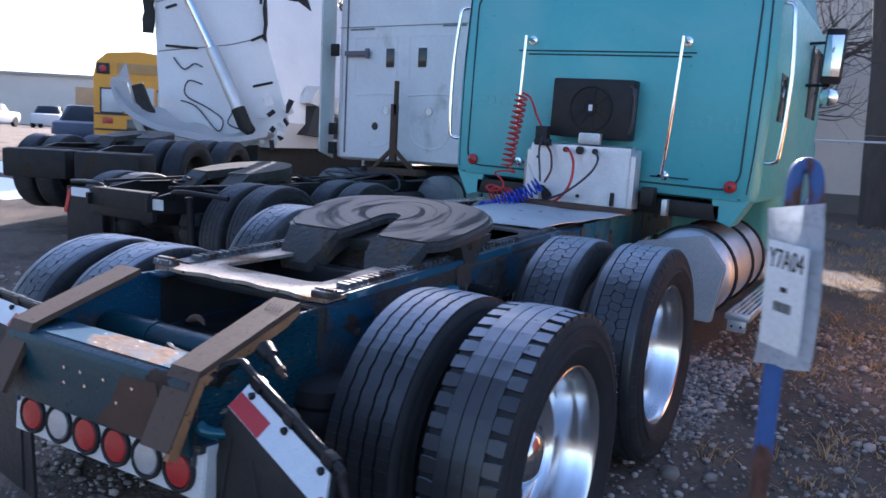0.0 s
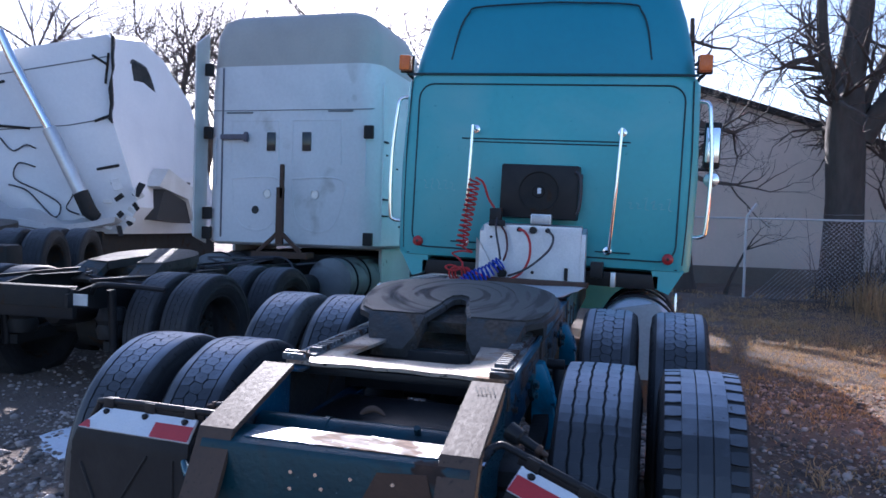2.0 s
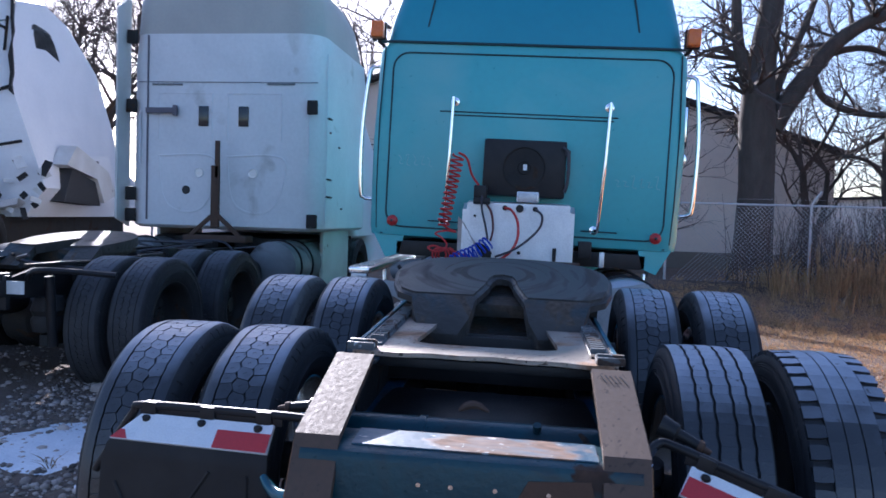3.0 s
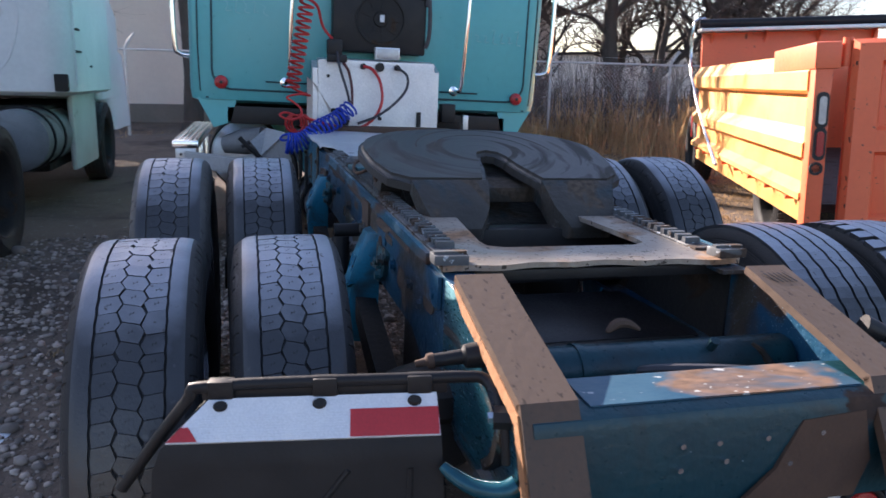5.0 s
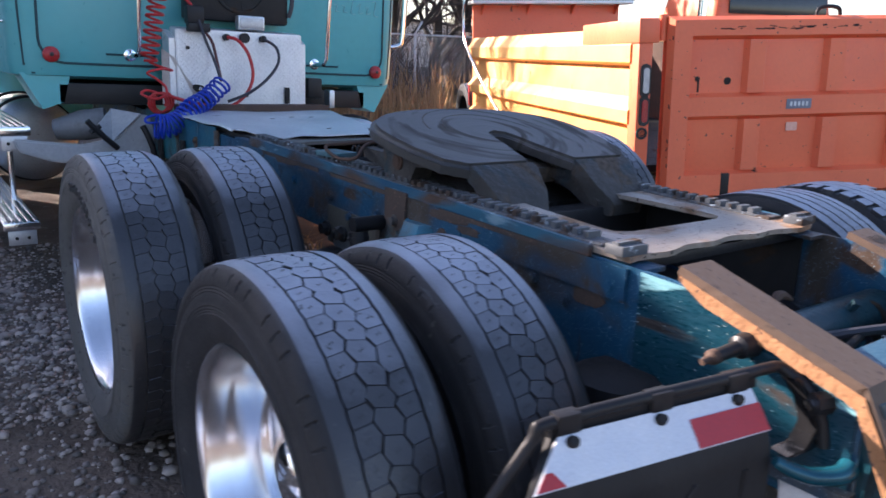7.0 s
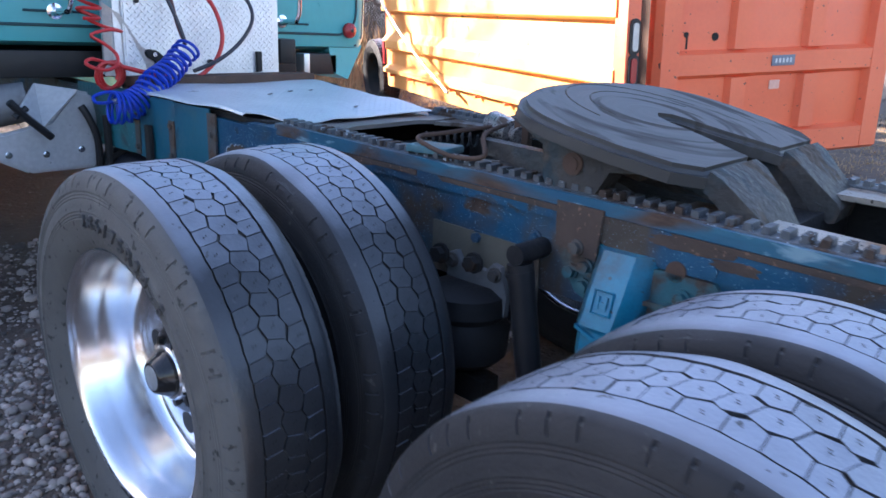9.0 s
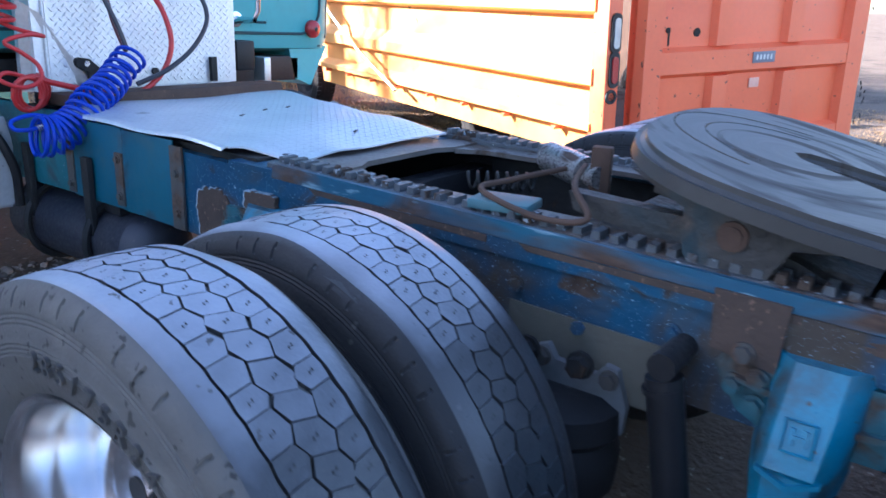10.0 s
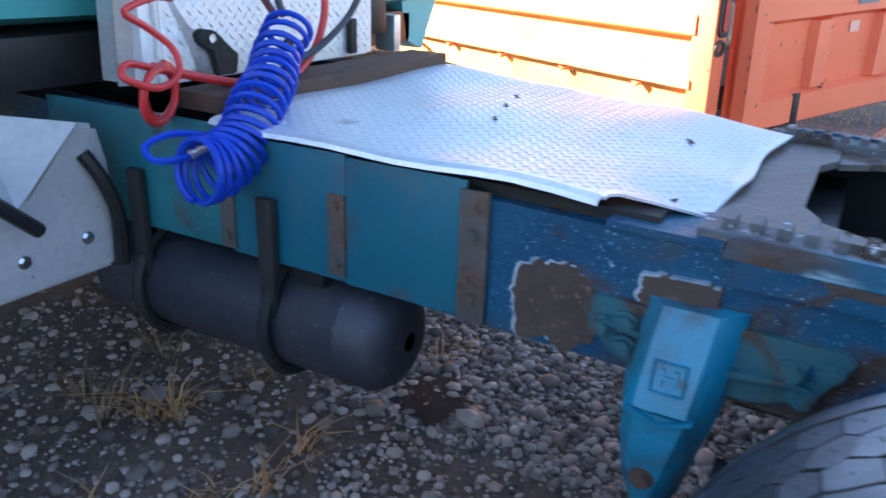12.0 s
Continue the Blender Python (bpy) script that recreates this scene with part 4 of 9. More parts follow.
for outline2, lo, hi in (([(-0.42, 2.447), (0.42, 2.447), (0.42, 2.624), (0.27, 2.624), (-0.27, 2.624), (-0.42, 2.624)], 1.008, 1.022),
                         ([(-0.42, 3.382), (-0.22, 3.382), (-0.16, 3.413), (0.16, 3.413), (0.22, 3.382), (0.42, 3.382), (0.42, 3.587), (-0.42, 3.587)], 1.019, 1.034),
                         ([(0.42, 2.625), (0.42, 3.381), (0.22, 3.381), (0.27, 3.3), (0.28, 2.705), (0.24, 2.625)], 1.014, 1.028),
                         ([(-0.42, 2.625), (-0.42, 3.381), (-0.22, 3.381), (-0.27, 3.3), (-0.28, 2.705), (-0.24, 2.625)], 1.014, 1.028)):
    part("front_plate", prism(bmesh.new(), outline2, on_z, lo, hi), BROWN_PLATE, truck, "brown oily slider plate beside an opening", FR)
# dark sheet added to hide the ground below the plate openings
bm = boxed((0, 2.9, 0.83), (0.8, 1.8, 0.006))
part("belly_plate", bm, DARK, truck, "", FR)
# toothed slider racks
for s in (-1, 1):
    bm = boxed((s * 0.385, 2.47, 1.0112), (0.07, 2.14, 0.02), (1.55, 0, 0), 0.003, 1)
    y = 1.46
    while y < 3.5:
        zt = 1.026 + 0.027 * (y - 2.5)
        prism(bm, [(y, zt - 0.012), (y + 0.002, zt + 0.012), (y + 0.019, zt + 0.013), (y + 0.022, zt - 0.012)], on_x, s * 0.354, s * 0.404)
        y += 0.039
    part("slider_rack", bm, RACK, truck, "toothed steel slider rack", FR, 25)
    bm = boxed((s * 0.405, 1.335, 0.995), (0.09, 0.06, 0.026), (0, 0, s * 3), 0.004)
    box(bm, (s * 0.405, 1.335, 1.011), (0.085, 0.02, 0.008))
    part("rack_stop", bm, RACK, truck, "", FR)

# fifth wheel
FW = FR @ pose(0.025, 2.32, 1.175, 12.5, 0, 0)
bm = bmesh.new()
arc = [(0.49 * math.copysign(abs(math.cos(radians(a))) ** 0.85, math.cos(radians(a))), 0.02 + 0.3 * math.copysign(abs(math.sin(radians(a))) ** 0.85, math.sin(radians(a)))) for a in range(-8, 189, 7)]
outline = arc + [(-0.478, -0.12), (-0.44, -0.25), (-0.37, -0.31), (-0.1, -0.31), (-0.055, -0.14), (-0.042, -0.05), (-0.028, -0.01), (0.0, 0.005), (0.028, -0.01), (0.042, -0.05), (0.055, -0.14), (0.1, -0.31), (0.37, -0.31), (0.44, -0.25), (0.478, -0.12)]
prism(bm, outline, on_z, -0.045, 0.0)
bmesh.ops.bevel(bm, geom=[e for e in bm.edges if all(v.co.z > -0.001 for v in e.verts)], offset=0.018, segments=3, affect="EDGES")
fifth = part("fifth_wheel", bm, material("scraped greasy plate with ring marks", (0.042, 0.041, 0.04), (0.054, 0.052, 0.049), 9.0, 0.46, 0.0, 0.0025, 22.0, rust=(0.064, 0.058, 0.051), rust_scale=11.0, rust_at=0.56, rust_edge=0.1, film=(0.04, 0.039, 0.038), film_scale=7.0, film_at=0.52, film_edge=0.1, gloss=0.5, rvar=0.03, swirl=tuple((FW @ Vector((0, 0.02, 0)))[:])), truck, "greasy black fifth wheel plate with a V slot", FW, 30)
for s in (-1, 1):
    bm = bmesh.new()
    ring = [[bm.verts.new((s * x, y, z + dz)) for x, dz in ((xi, 0), (xo, 0), (xo, -th), (xi, -th))] for y, z, xi, xo, th in ((-0.309, -0.002, 0.1, 0.37, 0.05), (-0.34, -0.012, 0.102, 0.365, 0.055), (-0.42, -0.06, 0.12, 0.34, 0.07), (-0.47, -0.095, 0.15, 0.32, 0.06), (-0.482, -0.11, 0.16, 0.31, 0.04))]
    for a, b in zip(ring, ring[1:]):
        for k in range(4):
            bm.faces.new((a[k], a[(k + 1) % 4], b[(k + 1) % 4], b[k]))
    bm.faces.new(ring[0][::-1])
    bm.faces.new(ring[-1])
    bmesh.ops.recalc_face_normals(bm, faces=bm.faces[:])
    prism(bm, [(-0.3, -0.05), (-0.44, -0.11), (-0.44, -0.16), (-0.3, -0.12), (-0.12, -0.1), (-0.12, -0.05)], on_x, s * 0.12, s * 0.2)
    part("ramp", bm, GREASE, fifth, "scraped loading ramp", FW, 30)
    bm = bmesh.new()
    prism(bm, [(-0.2, -0.046), (0.22, -0.046), (0.1, -0.08), (0.075, -0.16), (0.045, -0.19), (-0.045, -0.19), (-0.075, -0.16), (-0.1, -0.08)], on_x, s * 0.345, s * 0.425)
    prism(bm, [(-0.34, -0.2), (0.34, -0.2), (0.36, -0.165), (0.1, -0.12), (-0.1, -0.12), (-0.36, -0.165)], on_x, s * 0.3, s * 0.344)
    part("pivot_bracket", bm, GREASE, fifth, "", FW, 30)
    bm = bmesh.new()
    rod(bm, (s * 0.37, 0.0, -0.095), (s * 0.431, 0.0, -0.095), 0.028, 18)
    rod(bm, (s * 0.431, 0.0, -0.095), (s * 0.435, 0.0, -0.095), 0.018, 14)
    part("pivot_pin", bm, RUST, fifth, "dirty pivot pin", FW)
for r in (0.2, 0.27):
    bm = tube(bmesh.new(), [(r * math.cos(radians(a)), 0.02 + r * math.sin(radians(a)), -0.002) for a in range(5, 176, 6)], 0.0035, 6)
    part("grease_ridge", bm, GREASE, fifth, "", FW)
bm = boxed((0.0, 0.06, -0.1), (0.5, 0.32, 0.06), bevel=0.01)
box(bm, (0.0, -0.1, -0.1), (0.3, 0.2, 0.06), bevel=0.01)
part("lock_body", bm, GREASE, fifth, "", FW)
bm = boxed((0.0, 0.02, -0.21), (0.72, 0.5, 0.03), bevel=0.005)
part("saddle", bm, GREASE, fifth, "", FW)
# release lever, slider cylinder and spring
bm = bmesh.new()
tube(bm, bent([(-0.12, 2.767, 1.11), (-0.3, 2.705, 1.1), (-0.40, 2.624, 1.06), (-0.42, 2.726, 1.05), (-0.38, 2.89, 1.075), (-0.28, 2.869, 1.085), (-0.14, 2.808, 1.1)]), 0.007, 8)
part("release_lever", bm, RUST, truck, "bent rusty release lever", FR)
bm = boxed((-0.36, 2.839, 1.05), (0.1, 0.14, 0.022), (0, 0, 10), 0.005)
part("teal_block", bm, material("dusty pale teal paint", (0.05, 0.16, 0.19), (0.09, 0.13, 0.14), 14.0, 0.6), truck, "", FR)
bm = boxed((-0.03, 2.767, 1.085), (0.04, 0.05, 0.12), (0, 0, 15), 0.006)
part("upright_lug", bm, RUST, truck, "", FR)
bm = bmesh.new()
rod(bm, (-0.02, 2.808, 1.07), (0.07, 2.962, 1.08), 0.042, 18)
rod(bm, (-0.02, 2.798, 1.07), (-0.045, 2.757, 1.07), 0.03, 14)
cyl = part("slider_cylinder", bm, material("dusty grey cylinder", (0.3, 0.29, 0.29), (0.16, 0.15, 0.15), 8.0, 0.28, 0.5, rust=(0.09, 0.06, 0.045), rust_scale=7.0, rust_at=0.56), truck, "dark air cylinder with pale top", FR)
bm = bmesh.new()
tube(bm, coil((-0.06, 2.931, 1.035), (-0.13, 3.095, 1.025), 7, 0.022, 10), 0.0045, 6)
part("return_spring", bm, DARK, truck, "", FR)

# chequer plate deck
def lozenges(bm, m, w, h, pitch, skip=None):
    k = 0
    y = -h / 2 + pitch / 2
    while y < h / 2:
        x = -w / 2 + pitch / 2 + (pitch / 2 if k % 2 else 0)
        while x < w / 2:
            if not skip or not skip(x, y):
                a = radians(45 if (k % 2) else -45)
                ux, uy = Vector((math.cos(a), math.sin(a), 0)) * pitch * 0.43, Vector((-math.sin(a), math.cos(a), 0)) * pitch * 0.13
                c = Vector((x, y, 0))
                q = [bm.verts.new(m(c + d)) for d in (ux, uy, -ux, -uy)]
                t = bm.verts.new(m(c + Vector((0, 0, 0.0028))))
                for i in range(4):
                    bm.faces.new((q[i], q[(i + 1) % 4], t))
            x += pitch
        y += pitch / 2
        k += 1
    return bm


DECK_L, DECK_F = -0.425, 4.52


def deck_z(x, y):
    wave = 0.005 * math.sin(x * 9 + y * 5) + 0.003 * math.sin(y * 17 + x * 3)
    curl = 0.03 * max(0.0, 1 - abs(x + 0.3) / 0.14) * max(0.0, min(1.0, (3.7 - y) / 0.15))
    return 1.092 - 0.018 * (DECK_F - y) - 0.02 * max(0.0, (3.8 - y) / 0.3) + wave - curl


def deck_right(y):
    return 0.32 + 0.2 * max(0.0, y - 3.49)


def deck_rear(x):
    f = (x - DECK_L) / 0.75
    if f < 0.05:
        return 3.685
    if f < 0.13:
        return 3.685 - 0.145 * (f - 0.05) / 0.08
    return 3.54 - 0.045 * f + 0.008 * math.sin(f * 11.0)


def deck_at(i, j):
    """A spot of the deck for steps i across and j along it."""
    x = DECK_L + (0.32 - DECK_L) * i
    y = deck_rear(x) + (DECK_F - deck_rear(x)) * j
    return DECK_L + (deck_right(y) - DECK_L) * i, y


bm = bmesh.new()
nx, ny = 36, 30
top, bot = [], []
for j in range(ny + 1):
    for lay, off in ((top, 0.0), (bot, -0.005)):
        row = []
        for i in range(nx + 1):
            x, y = deck_at(i / nx, j / ny)
            row.append(bm.verts.new((x, y, deck_z(x, y) + off)))
        lay.append(row)
for j in range(ny):
    for i in range(nx):
        bm.faces.new((top[j][i], top[j][i + 1], top[j + 1][i + 1], top[j + 1][i]))
        bm.faces.new((bot[j][i], bot[j + 1][i], bot[j + 1][i + 1], bot[j][i + 1]))
for j in range(ny):
    for i in (0, nx):
        bm.faces.new((top[j][i], top[j + 1][i], bot[j + 1][i], bot[j][i]))
for i in range(nx):
    for j in (0, ny):
        bm.faces.new((top[j][i], top[j][i + 1], bot[j][i + 1], bot[j][i]))
bmesh.ops.recalc_face_normals(bm, faces=bm.faces[:])
deck = part("deck_plate", bm, ALU_TREAD, truck, "bent bright aluminium chequer plate deck", FR)
bm = bmesh.new()


def on_deck(c):
    x, y = c.x + 0.045, c.y + 4.0
    return Vector((x, y, deck_z(x, y) + 0.0004 + c.z * 0.55))


lozenges(bm, on_deck, 0.92, 1.0, 0.03, lambda x, y: y + 4.0 < deck_rear(x + 0.045) + 0.02 or x + 0.045 > deck_right(y + 4.0) - 0.02)
part("chequer_pattern", bm, ALU_TREAD, deck, "", FR, 0, "stuff")
bm = bmesh.new()
fold = [[bm.verts.new((DECK_L - dx, y, deck_z(DECK_L, y) - dz + 0.002)) for dx, dz in ((0.0, 0.0), (0.018, 0.004), (0.024, 0.012), (0.02, 0.013), (0.014, 0.008), (0.0, 0.005))] for y in [3.69 + 0.075 * k for k in range(12)]]
for p, q in zip(fold, fold[1:]):
    for k in range(6):
        bm.faces.new((p[k], p[(k + 1) % 6], q[(k + 1) % 6], q[k]))
bm.faces.new(fold[0][::-1])
bm.faces.new(fold[-1])
bmesh.ops.recalc_face_normals(bm, faces=bm.faces[:])
part("folded_edge", bm, ALU_TREAD, deck, "", FR)
for x, y in ((-0.07, 4.05), (0.06, 4.085), (0.2, 4.12), (0.06, 3.66)):
    part("deck_slot", boxed((x, y, deck_z(x, y) + 0.003), (0.008, 0.034, 0.002), (0, 0, -60)), INK, deck, "", FR)
bm = bmesh.new()
prism(bm, [(3.6, 1.02), (3.6, 1.045), (4.5, 1.065), (4.5, 1.03)], on_x, -0.40, 0.36)
part("deck_support", bm, DARK, truck, "", FR)

# chequer plate box behind the cab, bar at its foot
BX = LEAN @ pose(0.008, 4.75, 1.115, 0, 0, 0)
bm = bmesh.new()
prism(bm, [(0.0, 0.0), (0.0, 0.435), (0.12, 0.45), (0.14, 0.0)], on_x, -0.395, 0.395)
bmesh.ops.bevel(bm, geom=bm.edges[:], offset=0.006, segments=2, affect="EDGES")
toolbox = part("step_box", bm, ALU_TREAD, truck, "white-bright chequer plate box", BX)
for xa, xb in ((0.396, 0.43), (-0.43, -0.396)):
    part("box_wing", prism(bmesh.new(), [(0.02, 0.0), (0.02, 0.38), (0.14, 0.43), (0.17, 0.0)], on_x, xa, xb), ALU_TREAD, toolbox, "", BX)
bm = bmesh.new()
lozenges(bm, lambda c: Vector((c.x, -0.0008 - c.z, 0.217 + c.y)), 0.77, 0.41, 0.032)
part("chequer_pattern", bm, ALU_TREAD, toolbox, "", BX, 0, "stuff")
bm = bmesh.new()
vs = [bm.verts.new(p) for p in ((-0.465, 0.07, 0.0), (-0.27, -0.006, 0.0), (-0.252, -0.009, 0.03), (-0.35, -0.009, 0.17), (-0.41, -0.004, 0.27), (-0.465, 0.05, 0.32))]
bmesh.ops.extrude_face_region(bm, geom=[bm.faces.new(vs)])
for v in vs:
    v.co.y -= 0.004
bmesh.ops.recalc_face_normals(bm, faces=bm.faces[:])
part("corner_gusset", bm, ALU_DULL, toolbox, "dull aluminium corner plate", BX)
bm = prism(bmesh.new(), [(-0.315, 0.111), (-0.3, 0.122), (-0.257, 0.116), (-0.219, 0.082), (-0.183, 0.053), (-0.194, 0.009), (-0.257, 0.009), (-0.27, 0.067), (-0.308, 0.087)], on_y, -0.03, -0.012)
bmesh.ops.bevel(bm, geom=bm.edges[:], offset=0.004, segments=2, affect="EDGES")
part("hose_bracket", bm, DARK, toolbox, "black bent bracket", BX)
part("bracket_bolt", tube(bmesh.new(), [(-0.272, -0.03, 0.099), (-0.272, -0.036, 0.099)], 0.011, 8), ALU, toolbox, "", BX)
for x, z, r in ((-0.1, 0.40, 0.02), (0.012, 0.4, 0.03), (0.13, 0.4, 0.02), (-0.33, 0.33, 0.011), (0.02, 0.06, 0.014)):
    part("air_fitting", tube(bmesh.new(), [(x, -0.001, z), (x, -0.03 if r > 0.015 else -0.012, z)], r, 14), BLACK, toolbox, "", BX)
bm = boxed((0.29, -0.012, 0.06), (0.028, 0.02, 0.1), bevel=0.003)
part("latch", bm, DARK, toolbox, "", BX)
bm = bmesh.new()
tube(bm, bent([(-0.24, -0.06, 0.42), (-0.2, -0.06, 0.36), (-0.18, -0.08, 0.24), (-0.19, -0.16, 0.15)]), 0.009, 8)
part("air_hose", bm, HOSE_MAROON, toolbox, "", BX)
for pts in ([(0.13, -0.03, 0.4), (0.185, -0.09, 0.35), (0.17, -0.15, 0.26), (0.08, -0.18, 0.16), (-0.03, -0.17, 0.08), (-0.15, -0.15, 0.03)],):
    part("cable", tube(bmesh.new(), bent(pts), 0.009, 8), HOSE_BLACK, toolbox, "", BX)
bm = boxed((0.02, 4.585, 1.108), (0.93, 0.13, 0.04), bevel=0.005)
part("foot_bar", bm, RUST, truck, "", LEAN)
bm = boxed((-0.285, 4.72, 1.63), (0.1, 0.07, 0.1), bevel=0.012)
box(bm, (-0.27, 4.7, 1.56), (0.13, 0.05, 0.05), bevel=0.01)
part("glad_hand_holder", bm, BLACK, truck, "black air line holder", LEAN)
bm = boxed((0.075, 4.78, 1.605), (0.17, 0.06, 0.085), bevel=0.012)
lamp = part("work_lamp", bm, ALU_DULL, truck, "small rectangular work lamp", LEAN)
bm = boxed((0.075, 4.748, 1.605), (0.145, 0.008, 0.062), bevel=0.003)
part("lens", bm, CLEAR_LENS, lamp, "", LEAN)

# loose hoses and a grommet inside the rear of the frame
for pts, r, mat in (([(-0.12, 1.18, 0.7), (-0.02, 1.02, 0.79), (0.13, 0.92, 0.82), (0.26, 0.97, 0.78), (0.3, 1.12, 0.68)], 0.013, HOSE_BLACK), ([(0.34, 1.2, 0.78), (0.3, 1.05, 0.74), (0.18, 1.0, 0.7), (0.02, 1.08, 0.66)], 0.009, HOSE_BLACK), ([(-0.3, 1.2, 0.8), (-0.2, 1.08, 0.76), (-0.05, 1.06, 0.7)], 0.008, RUST)):
    part("air_hose", tube(bmesh.new(), bent(pts), r, 8), mat, truck, "loose hose inside the frame", FR)

# coiled air lines
bm = bmesh.new()
tube(bm, coil((-0.465, 4.68, 1.9), (-0.56, 4.7, 1.36), 13, 0.045, 12), 0.008, 6)
tube(bm, bent([(-0.465, 4.68, 1.92), (-0.4, 4.7, 1.88), (-0.36, 4.74, 1.76), (-0.3, 4.71, 1.68)]), 0.009, 6)
loops = [(-0.566 + 0.02 * k / 14 + 0.056 * math.cos(radians(-20 + 360 * k / 14)), 4.55 + 0.022 * k / 14 + 0.02 * math.cos(radians(360 * k / 14)), 1.136 + 0.056 * math.sin(radians(-20 + 360 * k / 14))) for k in range(47)]
tube(bm, bent([(-0.56, 4.7, 1.36), (-0.51, 4.68, 1.335), (-0.45, 4.63, 1.315), (-0.52, 4.59, 1.322), (-0.6, 4.58, 1.3), (-0.553, 4.58, 1.268), (-0.509, 4.565, 1.225), (-0.521, 4.54, 1.18), (-0.586, 4.525, 1.162), (-0.645, 4.545, 1.187), (-0.61, 4.575, 1.205), (-0.55, 4.575, 1.19)]), 0.0072, 8)
tube(bm, loops, 0.0072, 8)
tube(bm, bent([(-0.52, 4.62, 1.185), (-0.36, 4.585, 1.14), (-0.194, 4.585, 1.112), (-0.1, 4.6, 1.13), (-0.02, 4.6, 1.2), (0.02, 4.61, 1.3), (0.01, 4.65, 1.42), (-0.04, 4.69, 1.5), (-0.092, 4.72, 1.515)]), 0.01, 8)
part("red_coil_hose", bm, HOSE_RED, truck, "red coiled air hose", LEAN)
bm = bmesh.new()
tube(bm, coil_along([(-0.195, 4.54, 1.247), (-0.27, 4.51, 1.188), (-0.355, 4.465, 1.142), (-0.43, 4.43, 1.1), (-0.49, 4.415, 1.05), (-0.548, 4.41, 1.02), (-0.61, 4.415, 1.024)], 19, 0.05, 0.062), 0.0072, 6)
tube(bm, bent([(-0.52, 4.46, 1.065), (-0.58, 4.5, 1.076), (-0.635, 4.52, 1.058), (-0.64, 4.485, 1.036), (-0.59, 4.455, 1.04), (-0.53, 4.45, 1.06)]), 0.0072, 6)
part("blue_coil_hose", bm, HOSE_BLUE, truck, "blue coiled air hose", LEAN)
bm = bmesh.new()
tube(bm, coil((-0.588, 4.455, 1.04), (-0.53, 4.45, 1.06), 9, 0.0095, 8), 0.0022, 5)
part("spring_guard", bm, ALU_DULL, truck, "small grey spring guard on a hose", LEAN)
part("air_line", tube(bmesh.new(), bent([(-0.2, 4.55, 1.27), (-0.22, 4.57, 1.36), (-0.26, 4.62, 1.5), (-0.27, 4.69, 1.6)]), 0.0085, 8), HOSE_BLACK, truck, "black air line up to the holder", LEAN)

